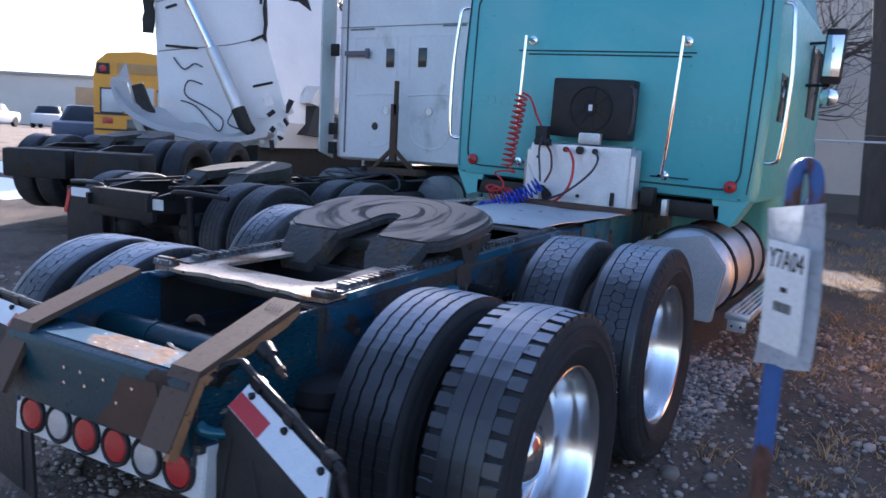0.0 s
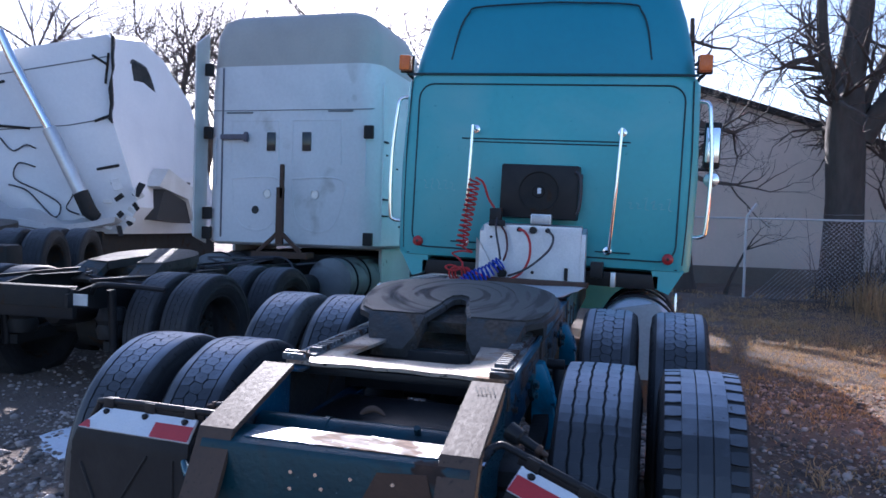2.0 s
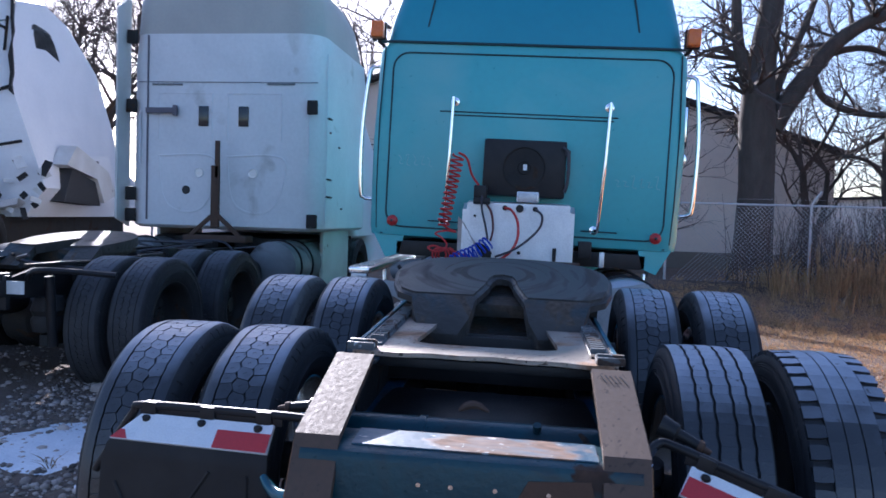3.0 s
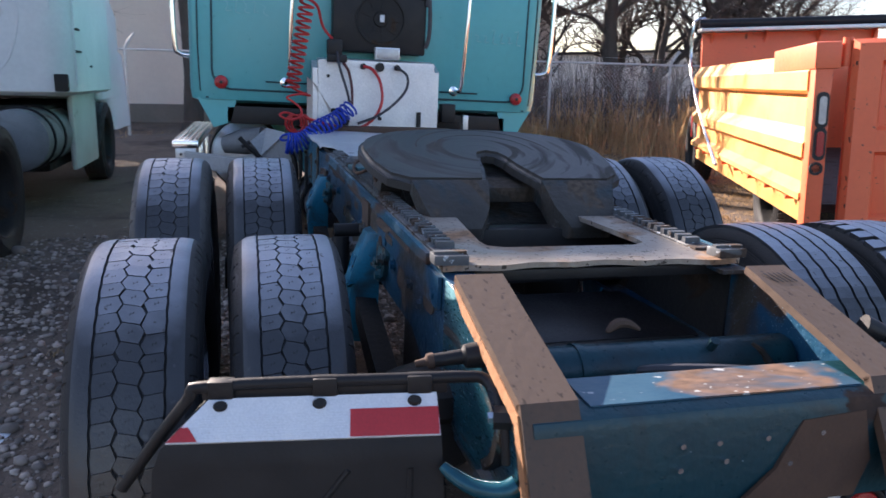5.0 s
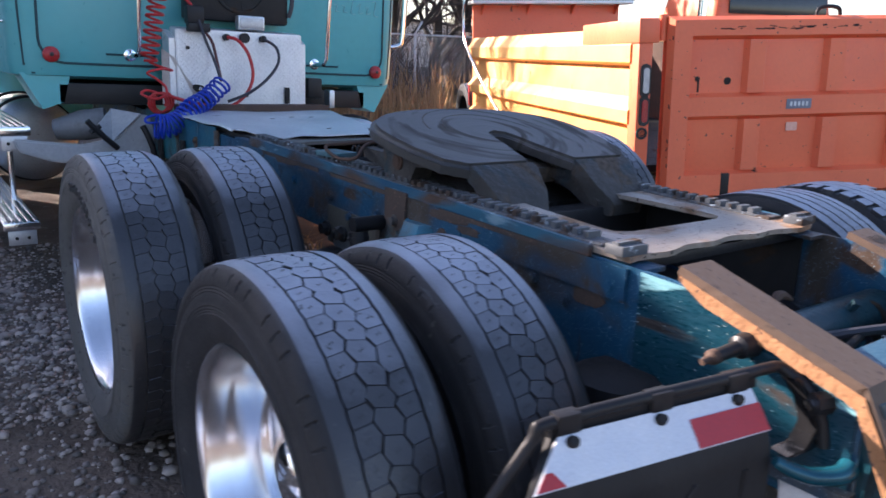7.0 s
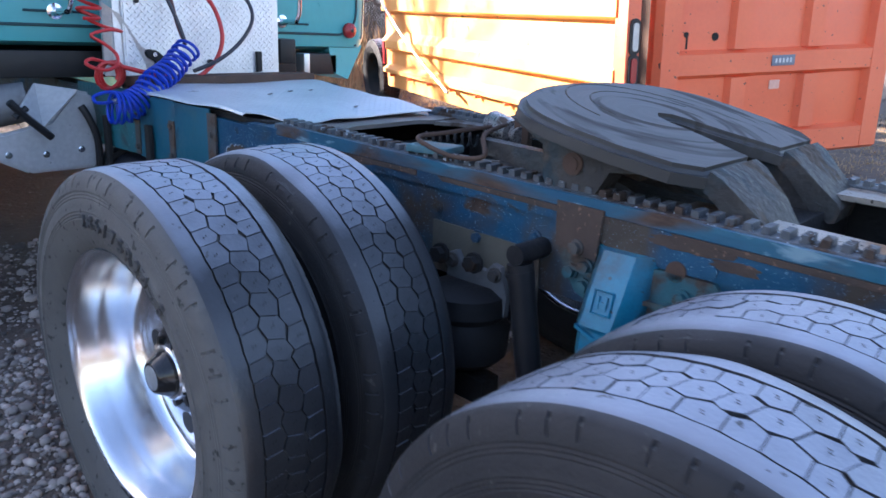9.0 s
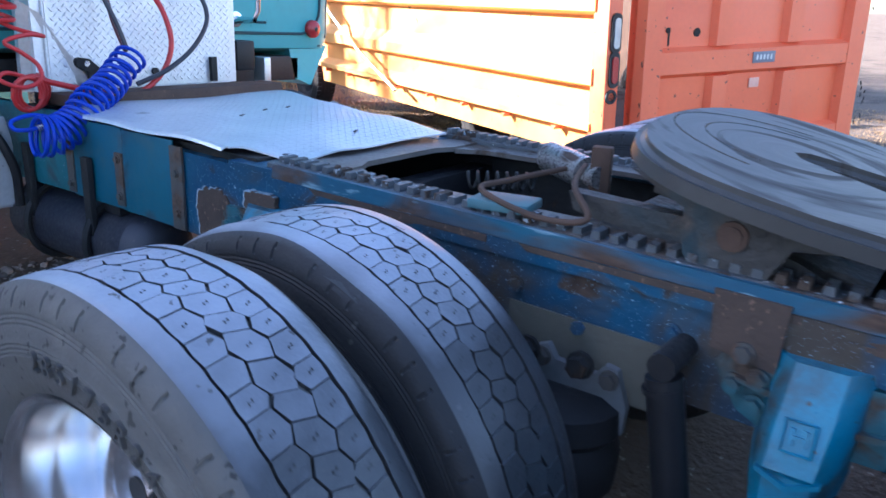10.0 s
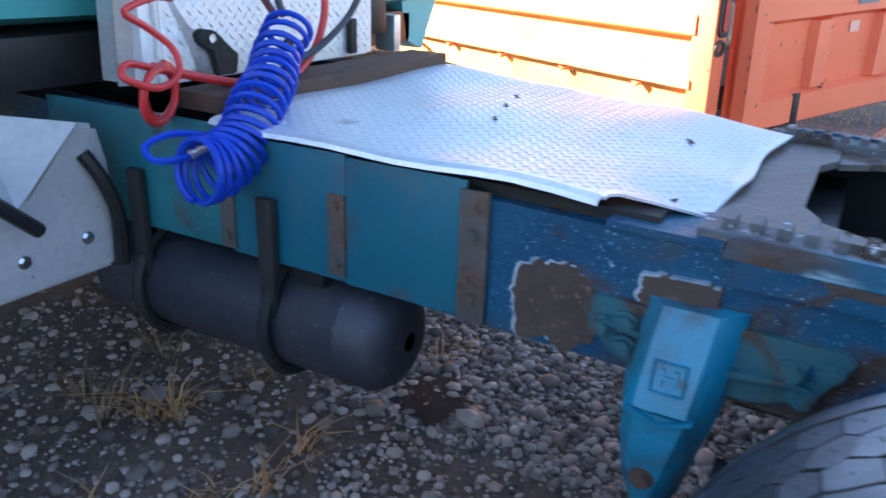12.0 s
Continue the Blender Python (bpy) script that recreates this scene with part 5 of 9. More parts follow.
# under-frame: hangers, air springs, shock absorbers, axles, air tank
for s in (-1, 1):
    for y, lift, squat in ((2.12, 0.0, 1.0), (3.49, 0.15, 0.86)):
        HG = FR @ pose(0, 0, lift) @ Matrix.Diagonal((1, 1, squat, 1))
        bm = bmesh.new()
        rings = []
        h = y + 0.035
        for z, ya_, yb_, xo in ((0.91, h - 0.066, h + 0.056, 0.472), (0.84, h - 0.062, h + 0.062, 0.50), (0.735, h - 0.05, h + 0.07, 0.532), (0.722, h - 0.05, h + 0.07, 0.522), (0.66, h - 0.038, h + 0.068, 0.53), (0.58, h - 0.02, h + 0.058, 0.53), (0.5, h - 0.004, h + 0.04, 0.515)):
            rings.append([bm.verts.new((s * px, py, z)) for px, py in ((0.432, ya_ - 0.02), (xo - 0.02, ya_), (xo, ya_ + 0.02), (xo, yb_ - 0.02), (xo - 0.02, yb_), (0.432, yb_ + 0.02))])
        for a, b in zip(rings, rings[1:]):
            for k in range(6):
                bm.faces.new((a[k], a[(k + 1) % 6], b[(k + 1) % 6], b[k]))
        bm.faces.new(rings[0])
        bm.faces.new(rings[-1][::-1])
        bmesh.ops.recalc_face_normals(bm, faces=bm.faces[:])
        hang = part("spring_hanger", bm, HANGER, truck, "bright teal cast suspension hanger", HG)
        part("hanger_plate", prism(bmesh.new(), [(y - 0.2, 0.868), (y - 0.185, 0.885), (y + 0.19, 0.885), (y + 0.21, 0.86), (y + 0.16, 0.78), (y + 0.1, 0.75), (y - 0.08, 0.75), (y - 0.16, 0.79)], on_x, s * 0.4315, s * 0.446), HANGER_DIRTY, hang, "grimy mounting plate", HG)
        for ya_, yb_, z in ((h - 0.055, h - 0.17, 0.805), (h + 0.06, h + 0.13, 0.835)):
            part("hanger_rib", prism(bmesh.new(), [(ya_, z + 0.004), (yb_, z + 0.014), (yb_, z + 0.006), (ya_, z - 0.008)], on_x, s * 0.445, s * 0.464), HANGER_DIRTY, hang, "", HG)
        part("hanger_ledge", prism(bmesh.new(), [(h - 0.042, 0.735), (h + 0.01, 0.712), (h + 0.062, 0.735), (h + 0.062, 0.726), (h + 0.01, 0.702), (h - 0.042, 0.726)], on_x, s * 0.51, s * 0.5335), HANGER, hang, "", HG)
        for py, pz in ((-0.17, 0.85), (-0.12, 0.835), (0.13, 0.85), (0.17, 0.83), (0.13, 0.8), (-0.14, 0.79)):
            part("hanger_bolt", bolt(bmesh.new(), (s * 0.45, y + py, pz), 0.016, 0.02, "x", s), HANGER_DIRTY, hang, "", HG)
        bm = bmesh.new()
        e = s * 0.516
        at = HG @ pose(e, h + 0.005, 0.797, 0, s * -16, 0) @ Matrix.Diagonal((1, 0.84, 0.84, 1))
        tube(bm, [(0, -0.029, -0.033), (0, 0.029, -0.033), (0, 0.029, 0.033), (0, -0.029, 0.033), (0, -0.029, -0.033)], 0.0036, 6)
        part("emblem_frame", bm, HANGER, hang, "", at)
        bm = prism(bmesh.new(), [(-0.016, -0.018), (-0.009, -0.018), (-0.009, -0.003), (0.009, -0.003), (0.009, -0.018), (0.016, -0.018), (0.016, 0.018), (0.009, 0.018), (0.009, 0.003), (-0.009, 0.003), (-0.009, 0.018), (-0.016, 0.018)], on_x, -0.0025, 0.0025)
        part("cast_emblem", bm, HANGER, hang, "", at)
        part("hanger_bolt", bolt(bmesh.new(), (s * 0.525, h + 0.02, 0.59), 0.016, 0.018, "x", s), RUST, hang, "", HG)
    for ya in (1.65, 2.99):
        bm = bmesh.new()
        lathe(bm, [(0.0, 0.05), (0.0, 0.1), (0.02, 0.12), (0.1, 0.125), (0.13, 0.11), (0.15, 0.125), (0.2, 0.12), (0.22, 0.08), (0.22, 0.0)], 20, FR @ pose(s * 0.46, ya - 0.38, 0.5, 0, -90, 0))
        part("air_spring", bm, FLAP, truck, "black rubber air spring")
        if ya < 2:
            continue
        bm = boxed((s * 0.455, ya - 0.36, 0.66), (0.05, 0.2, 0.08), bevel=0.01)
        bolt(bm, (s * 0.48, ya - 0.42, 0.79), 0.022, 0.03, "x", s)
        bolt(bm, (s * 0.48, ya - 0.3, 0.79), 0.022, 0.03, "x", s)
        part("spring_seat", bm, DARK, truck, "", FR)
        bm = bmesh.new()
        rod(bm, (s * 0.525, ya - 0.6, 0.84), (s * 0.525, ya - 0.66, 0.5), 0.034, 16)
        rod(bm, (s * 0.525, ya - 0.66, 0.5), (s * 0.525, ya - 0.68, 0.4), 0.027, 14)
        rod(bm, (s * 0.43, ya - 0.6, 0.865), (s * 0.55, ya - 0.6, 0.865), 0.026, 14)
        rod(bm, (s * 0.525, ya - 0.6, 0.82), (s * 0.525, ya - 0.602, 0.81), 0.038, 16)
        part("shock_absorber", bm, BLACK, truck, "black shock absorber", FR)
for ya, za in ((1.61, 0.485), (2.95, 0.56)):
    bm = bmesh.new()
    rod(bm, (-0.95, ya, za), (0.95, ya, za), 0.07, 16)
    lathe(bm, [(-0.2, 0.08), (-0.12, 0.19), (0.0, 0.21), (0.12, 0.19), (0.2, 0.08)], 20, pose(0, ya, za), True)
    part("axle", bm, DARK, truck, "", LEAN)
    for s in (-1, 1):
        bm = bmesh.new()
        prism(bm, [(ya + 0.5, 0.6), (ya + 0.05, 0.42), (ya - 0.45, 0.4), (ya - 0.45, 0.47), (ya, 0.52), (ya + 0.5, 0.68)], on_x, s * 0.44, s * 0.51)
        part("spring_beam", bm, DARK, truck, "", FR)
bm = bmesh.new()
lathe(bm, [(0.0, 0.02), (0.0, 0.06), (0.02, 0.1), (0.05, 0.12), (0.1, 0.122), (0.105, 0.125), (0.115, 0.125), (0.12, 0.122), (0.82, 0.122), (0.85, 0.105), (0.87, 0.065), (0.87, 0.0)], 32, pose(-0.345, 4.09, 0.655, 0, 0, 90))
tank = part("air_tank", bm, material("dusty black tank paint", (0.022, 0.026, 0.04), (0.04, 0.04, 0.046), 5.0, 0.5, 0.0, 0.002, 30.0, rust=(0.07, 0.055, 0.045), rust_scale=4.0, rust_at=0.6, rust_edge=0.12, spots=(0.09, 0.085, 0.08), spot_scale=50.0, spot_at=0.68), truck, "black cylindrical air tank", FR)
for y in (4.37, 4.75):
    bm = bmesh.new()
    tube(bm, [(-0.345 + 0.137 * math.cos(radians(a)), y, 0.655 + 0.137 * math.sin(radians(a))) for a in range(100, 300, 12)], 0.014, 6)
    box(bm, (-0.452, y, 0.8), (0.02, 0.04, 0.3), bevel=0.004)
    part("tank_strap", bm, DARK, tank, "", FR)

# side tanks, steps and fairings
for s in (-1, 1):
    bm = bmesh.new()
    ty = 4.8 if s > 0 else 6.9
    lathe(bm, [(0.0, 0.0), (0.0, 0.2), (0.03, 0.3), (0.06, 0.32), (1.4, 0.32), (1.44, 0.28), (1.45, 0.0)], 40, pose(s * 0.86, ty, 0.70, 0, 0, 90))
    ft = part("fuel_tank", bm, ALU_DULL, truck, "dull aluminium fuel tank with dark straps", LEAN)
    for y in (ty + 0.15, ty + 0.8, ty + 1.3):
        bm = bmesh.new()
        tube(bm, [(s * 0.86 + 0.328 * math.cos(radians(a)), y, 0.70 + 0.328 * math.sin(radians(a))) for a in range(0, 361, 12)], 0.014, 6, False)
        part("tank_strap", bm, BLACK, ft, "", LEAN)
    for z, w in ((0.44, 0.19), (0.965, 0.17)) if s < 0 else ((0.44, 0.17),):
        bm = boxed((s * 1.245, 5.94, z), (w, 2.2, 0.05), bevel=0.012)
        step = part("side_step", bm, ALU if s < 0 else ALU_DULL, truck, "ribbed aluminium side step", LEAN)
        for k in range(5):
            part("tread_rib", boxed((s * (1.245 - w / 2 + w * (k + 0.5) / 5), 5.94, z + 0.028), (0.014, 2.14, 0.008)), ALU, step, "", LEAN)
        part("step_end", boxed((s * 1.245, 4.85, z - 0.065), (w * 0.75, 0.012, 0.08), bevel=0.004), ALU_DULL, step, "dull end bracket", LEAN)
        for dx in (-0.03, 0.03):
            part("end_bolt", tube(bmesh.new(), [(s * 1.245 + dx, 4.844, z - 0.065), (s * 1.245 + dx, 4.836, z - 0.065)], 0.009, 8), DARK, step, "", LEAN)
    for y in (5.6, 6.5) if s < 0 else (6.5,):
        part("step_bracket", boxed((s * 1.19, y, 0.68), (0.03, 0.05, 0.55), bevel=0.006), ALU, truck, "", LEAN)
    bm = bmesh.new()
    if s == -1:
        prism(bm, [(-0.53, 0.71), (-0.515, 0.94), (-0.535, 1.045), (-0.6, 1.06), (-0.72, 0.93), (-0.91, 0.89), (-1.26, 0.93), (-1.24, 0.86), (-1.08, 0.8), (-0.95, 0.78), (-0.82, 0.71)], on_y, 4.8, 4.83)
    else:
        prism(bm, [(0.52, 0.4), (0.52, 0.9), (1.0, 1.0), (1.16, 0.8), (1.1, 0.4)], on_y, 4.7, 4.74)
    bmesh.ops.bevel(bm, geom=bm.edges[:], offset=0.012, segments=2, affect="EDGES")
    part("tank_fairing", bm, ENGINE_GREY, truck, "grey plastic fairing panel", LEAN)
bm = bmesh.new()
vs = [bm.verts.new(p) for p in ((-0.723, 4.942, 1.082), (-0.598, 4.795, 1.062), (-0.76, 4.79, 0.91), (-0.828, 4.825, 0.995))]
bmesh.ops.extrude_face_region(bm, geom=[bm.faces.new(vs)])
for v in vs:
    v.co.y -= 0.016
bmesh.ops.recalc_face_normals(bm, faces=bm.faces[:])
part("fairing_cap", bm, ENGINE_GREY, truck, "pale grey tilted cap plate", LEAN)
bm = bmesh.new()
tube(bm, [(-0.74, 4.98, 1.0), (-0.86, 5.02, 0.98), (-1.0, 5.08, 0.95)], [0.085, 0.09, 0.06], 20)
part("intake_pipe", bm, TANK_GREY, truck, "dirty grey pipe beside the cap", LEAN)
bm = bmesh.new()
tube(bm, bent([(-0.9, 4.71, 1.03), (-0.84, 4.72, 0.965), (-0.74, 4.74, 0.87)]), 0.016, 8)
tube(bm, [(-0.885, 4.72, 0.965), (-0.83, 4.73, 1.0)], 0.014, 8)
part("fairing_strut", bm, BLACK, truck, "black bent strut", LEAN)
bm = bmesh.new()
tube(bm, bent([(-0.585, 4.795, 0.99), (-0.56, 4.775, 0.93), (-0.535, 4.77, 0.84), (-0.53, 4.78, 0.72)]), 0.017, 8)
part("fairing_strut", bm, BLACK, truck, "black bent strut", LEAN)
for x, z in ((-0.75, 0.79), (-0.9, 0.8), (-0.6, 0.8)):
    part("fairing_bolt", bolt(bmesh.new(), (x, 4.798, z), 0.011, 0.01, "y", -1), ALU, truck, "", LEAN)


# cab and sleeper
def loft(bm, rings):
    loops = [[bm.verts.new(p) for p in ring] for ring in rings]
    n = len(loops[0])
    for a, b in zip(loops, loops[1:]):
        for k in range(n):
            bm.faces.new((a[k], a[(k + 1) % n], b[(k + 1) % n], b[k]))
    bm.faces.new(loops[0][::-1])
    bm.faces.new(loops[-1])
    bmesh.ops.recalc_face_normals(bm, faces=bm.faces[:])
    return bm


def level(z, half, y0, y1, r, n=5):
    return [(x, y, z) for x, y in rounded(2 * half, y1 - y0, r, n, 0, (y0 + y1) / 2)]


bm = loft(bmesh.new(), [level(1.23, 1.16, 5.05, 8.0, 0.1), level(1.25, 1.225, 4.985, 8.0, 0.12), level(1.32, 1.235, 4.97, 8.0, 0.12), level(2.0, 1.245, 4.965, 8.0, 0.12), level(2.74, 1.22, 4.97, 7.9, 0.12), level(2.8, 1.185, 4.975, 7.7, 0.14)])
cab = part("cab_body", bm, TEAL, truck, "teal painted sleeper cab body", CB, 50)
bm = loft(bmesh.new(), [level(2.805, 1.18, 4.98, 7.6, 0.15), level(3.0, 1.15, 5.0, 7.4, 0.17), level(3.3, 1.085, 5.06, 7.1, 0.2), level(3.65, 0.98, 5.2, 6.9, 0.25), level(3.88, 0.86, 5.4, 6.8, 0.25), level(3.95, 0.7, 5.55, 6.6, 0.2)])
part("roof_fairing", bm, TEAL_ROOF, truck, "blue-green raised roof fairing", CB, 50)


def line_part(name, pts, r, mat, parent, label="", xf=CB, n=6):
    return part(name, tube(bmesh.new(), pts, r, n), mat, parent, label, xf)


rect = [(x, 4.966, z) for x, z in rounded(2.2, 1.40, 0.13, 5, 0.01, 2.02)]
line_part("panel_seam", rect + rect[:1], 0.007, SEAM, cab)
line_part("roof_seam", [(-1.2, 4.99, 2.803), (-1.12, 4.965, 2.803), (1.12, 4.965, 2.803), (1.2, 4.99, 2.803)], 0.011, SEAM, cab)
for s in (-1, 1):
    line_part("edge_seam", [(s * 1.165, 4.985, 1.3), (s * 1.18, 4.985, 1.6), (s * 1.185, 4.98, 2.2), (s * 1.165, 4.985, 2.76)], 0.006, SEAM, cab)
    line_part("roof_rib", bent([(s * 0.83, 4.995, 2.93), (s * 0.82, 5.0, 2.98), (s * 0.78, 5.03, 3.2), (s * 0.72, 5.06, 3.34), (s * 0.62, 5.075, 3.4), (0.0, 5.085, 3.43)]), 0.008, SEAM, cab)
# pressed creases drawn as dark tubes, their shade put into the colour
for z, x0, x1 in ((2.262, -0.69, 0.71), (2.235, -0.6, 0.68), (1.38, -0.74, -0.46), (1.37, 0.48, 0.76)):
    line_part("crease", [(x0, 4.966, z), (x1, 4.966, z)], 0.006, SEAM, cab)
line_part("bottom_seam", [(-1.13, 4.99, 1.262), (1.13, 4.99, 1.262)], 0.008, SEAM, cab)
for s in (-1, 1):
    part("cab_skirt", prism(bmesh.new(), [(s * 1.19, 1.26), (s * 0.93, 1.26), (s * 0.97, 1.1), (s * 1.08, 1.06)], on_y, 5.0, 5.3), TEAL, cab, "", CB)
bm = boxed((0, 5.6, 1.15), (2.0, 1.2, 0.12), bevel=0.01)
part("cab_underframe", bm, BLACK, truck, "", CB)
for x, z in ((-1.03, 1.365), (1.055, 1.345)):
    bm = bmesh.new()
    lathe(bm, [(0.0, 0.045), (0.02, 0.043), (0.032, 0.03), (0.036, 0.0)], 20, CB @ pose(x, 4.966, z, 0, 0, -90))
    lens = part("marker_lamp", bm, RED_LENS, cab, "round red marker lamp")
    bm = bmesh.new()
    lathe(bm, [(0.036, 0.012), (0.04, 0.0)], 10, CB @ pose(x, 4.966, z, 0, 0, -90))
    part("centre_dot", bm, INK, lens)
for x0, x1, y in ((-0.57, -0.59, 4.83), (0.64, 0.60, 4.83)):
    bm = bmesh.new()
    tube(bm, [(x0, y, 2.36), (x0, y, 2.33), ((x0 * 2 + x1) / 3, y, 1.9), (x1, y, 1.42), (x1, y + 0.02, 1.385), (x1 - 0.03, y + 0.12, 1.37)], 0.013, 10)
    bar = part("stand_off_bar", bm, CHROME, cab, "slim chrome stand-off bar", CB)
    for z in (2.34, 1.38):
        bm = bmesh.new()
        lathe(bm, [(0.0, 0.035), (0.008, 0.035), (0.012, 0.016), (0.14, 0.012)], 14, CB @ pose(x0 if z > 2 else x1 - 0.02, 4.966, z, 0, 0, -90))
        part("bar_foot", bm, CHROME, bar)
for s in (-1, 1):
    bm = boxed((s * 1.24, 4.99, 2.90), (0.1, 0.09, 0.13), bevel=0.015)
    al = part("amber_lamp", bm, AMBER, truck, "square amber signal lamp", CB)
    bm = boxed((s * 1.24, 5.045, 2.9), (0.12, 0.03, 0.15), bevel=0.01)
    rod(bm, (s * 1.24, 5.05, 2.83), (s * 1.17, 5.1, 2.76), 0.015, 8)
    part("lamp_housing", bm, BLACK, al, "", CB)
    bm = bmesh.new()
    tube(bm, bent([(s * 1.22, 5.08, 2.62), (s * 1.29, 5.06, 2.6), (s * 1.31, 5.05, 2.5), (s * 1.34, 5.05, 2.1), (s * 1.33, 5.05, 1.62), (s * 1.3, 5.06, 1.54), (s * 1.22, 5.08, 1.53)]), 0.016, 10)
    part("grab_handle", bm, CHROME, truck, "bent chrome grab handle", CB)
# cooler behind the cab
bm = boxed((0.012, 4.90, 1.83), (0.64, 0.13, 0.44), bevel=0.02)
cooler = part("oil_cooler", bm, BLACK, truck, "black square fan cooler", CB)
bm = bmesh.new()
lathe(bm, [(0.0, 0.17), (0.012, 0.17), (0.012, 0.16), (0.003, 0.155), (0.003, 0.05), (0.014, 0.045), (0.016, 0.0)], 26, CB @ pose(0.012, 4.834, 1.83, 0, 0, -90))
part("fan_ring", bm, DARK, cooler, "", None)
for k in range(9):
    a = radians(40 * k)
    part("fan_rib", boxed((0.012 + 0.1 * math.cos(a), 4.828, 1.83 + 0.1 * math.sin(a)), (0.1, 0.004, 0.022), (0, -math.degrees(a), 0)), DARK, cooler, "", CB)
bm = boxed((0.02, 4.808, 1.835), (0.03, 0.003, 0.045))
part("fan_label", bm, PAPER, cooler, "", CB)
bm = bmesh.new()
tube(bm, bent([(0.3, 4.83, 2.0), (0.345, 4.82, 1.95), (0.35, 4.82, 1.75), (0.33, 4.83, 1.66)]), 0.014, 8)
box(bm, (0.34, 4.84, 1.96), (0.04, 0.05, 0.05), bevel=0.008)
part("cooler_hose", bm, HOSE_BLACK, cooler, "", CB)
part("valve_block", boxed((0.53, 4.86, 1.22), (0.1, 0.1, 0.13), bevel=0.01), BLACK, truck, "", LEAN)
part("bracket", boxed((0.66, 4.86, 1.15), (0.04, 0.08, 0.12), bevel=0.008), ALU_DULL, truck, "", LEAN)
# chalked marks on the panel, kept as loose strokes
rng = random.Random(4)
for cx, cz, w, nn in ((0.9, 1.77, 0.36, 6), (-0.86, 1.86, 0.3, 5)):
    for k in range(nn):
        x = cx - w / 2 + w * k / nn
        stroke = tube(bmesh.new(), bent([(x, 4.9625, cz + rng.uniform(0.0, 0.05)), (x + 0.025, 4.9625, cz + rng.uniform(0.0, 0.06)), (x + 0.015, 4.9625, cz - 0.03), (x + 0.045, 4.9625, cz - rng.uniform(0.02, 0.05))]), 0.0022, 4)
        part("chalk_stroke", stroke, CHALK, cab, "", CB)
# side windows, door seams, mirrors, stack, hood
for s in (-1, 1):
    bm = boxed((s * 1.242, 7.2, 2.25), (0.012, 0.75, 0.62), (0, 0, 0), 0.004)
    part("side_window", bm, GLASS_DARK, cab, "dark side window", CB)
    bm = boxed((s * 1.244, 5.45, 2.0), (0.012, 0.3, 0.34), bevel=0.004)
    part("sleeper_window", bm, GLASS_DARK, cab, "", CB)
    bm = boxed((s * 1.43, 6.6, 2.44), (0.16, 0.09, 0.46), bevel=0.03)
    rod(bm, (s * 1.22, 6.66, 2.55), (s * 1.43, 6.62, 2.56), 0.013, 8)
    rod(bm, (s * 1.22, 6.66, 2.2), (s * 1.43, 6.62, 2.2), 0.013, 8)
    mir = part("mirror", bm, BLACK, truck, "black side mirror with a bright glass", CB)
    part("mirror_glass", boxed((s * 1.43, 6.547, 2.44), (0.13, 0.006, 0.34), (-2, 0, 0), 0.002), CHROME, mir, "bright mirror glass", CB)
    bm = bmesh.new()
    lathe(bm, [(0.0, 0.075), (0.01, 0.07), (0.025, 0.0)], 18, CB @ pose(s * 1.44, 6.55, 2.1, 0, 0, -90))
    part("convex_mirror", bm, CHROME, truck, "small round convex mirror")
bm = loft(bmesh.new(), [level(0.6, 1.05, 7.95, 10.8, 0.2), level(1.75, 1.0, 7.95, 10.7, 0.25), level(2.05, 0.85, 7.95, 10.5, 0.3), level(2.15, 0.6, 7.95, 10.3, 0.25)])
part("hood", bm, TEAL, truck, "teal engine hood", CB, 50)


# ---- wheels ----
R_TYRE = 0.522
LETTER = material("moulded rubber lettering", (0.05, 0.05, 0.05), (0.075, 0.074, 0.072), 20.0, 0.6)


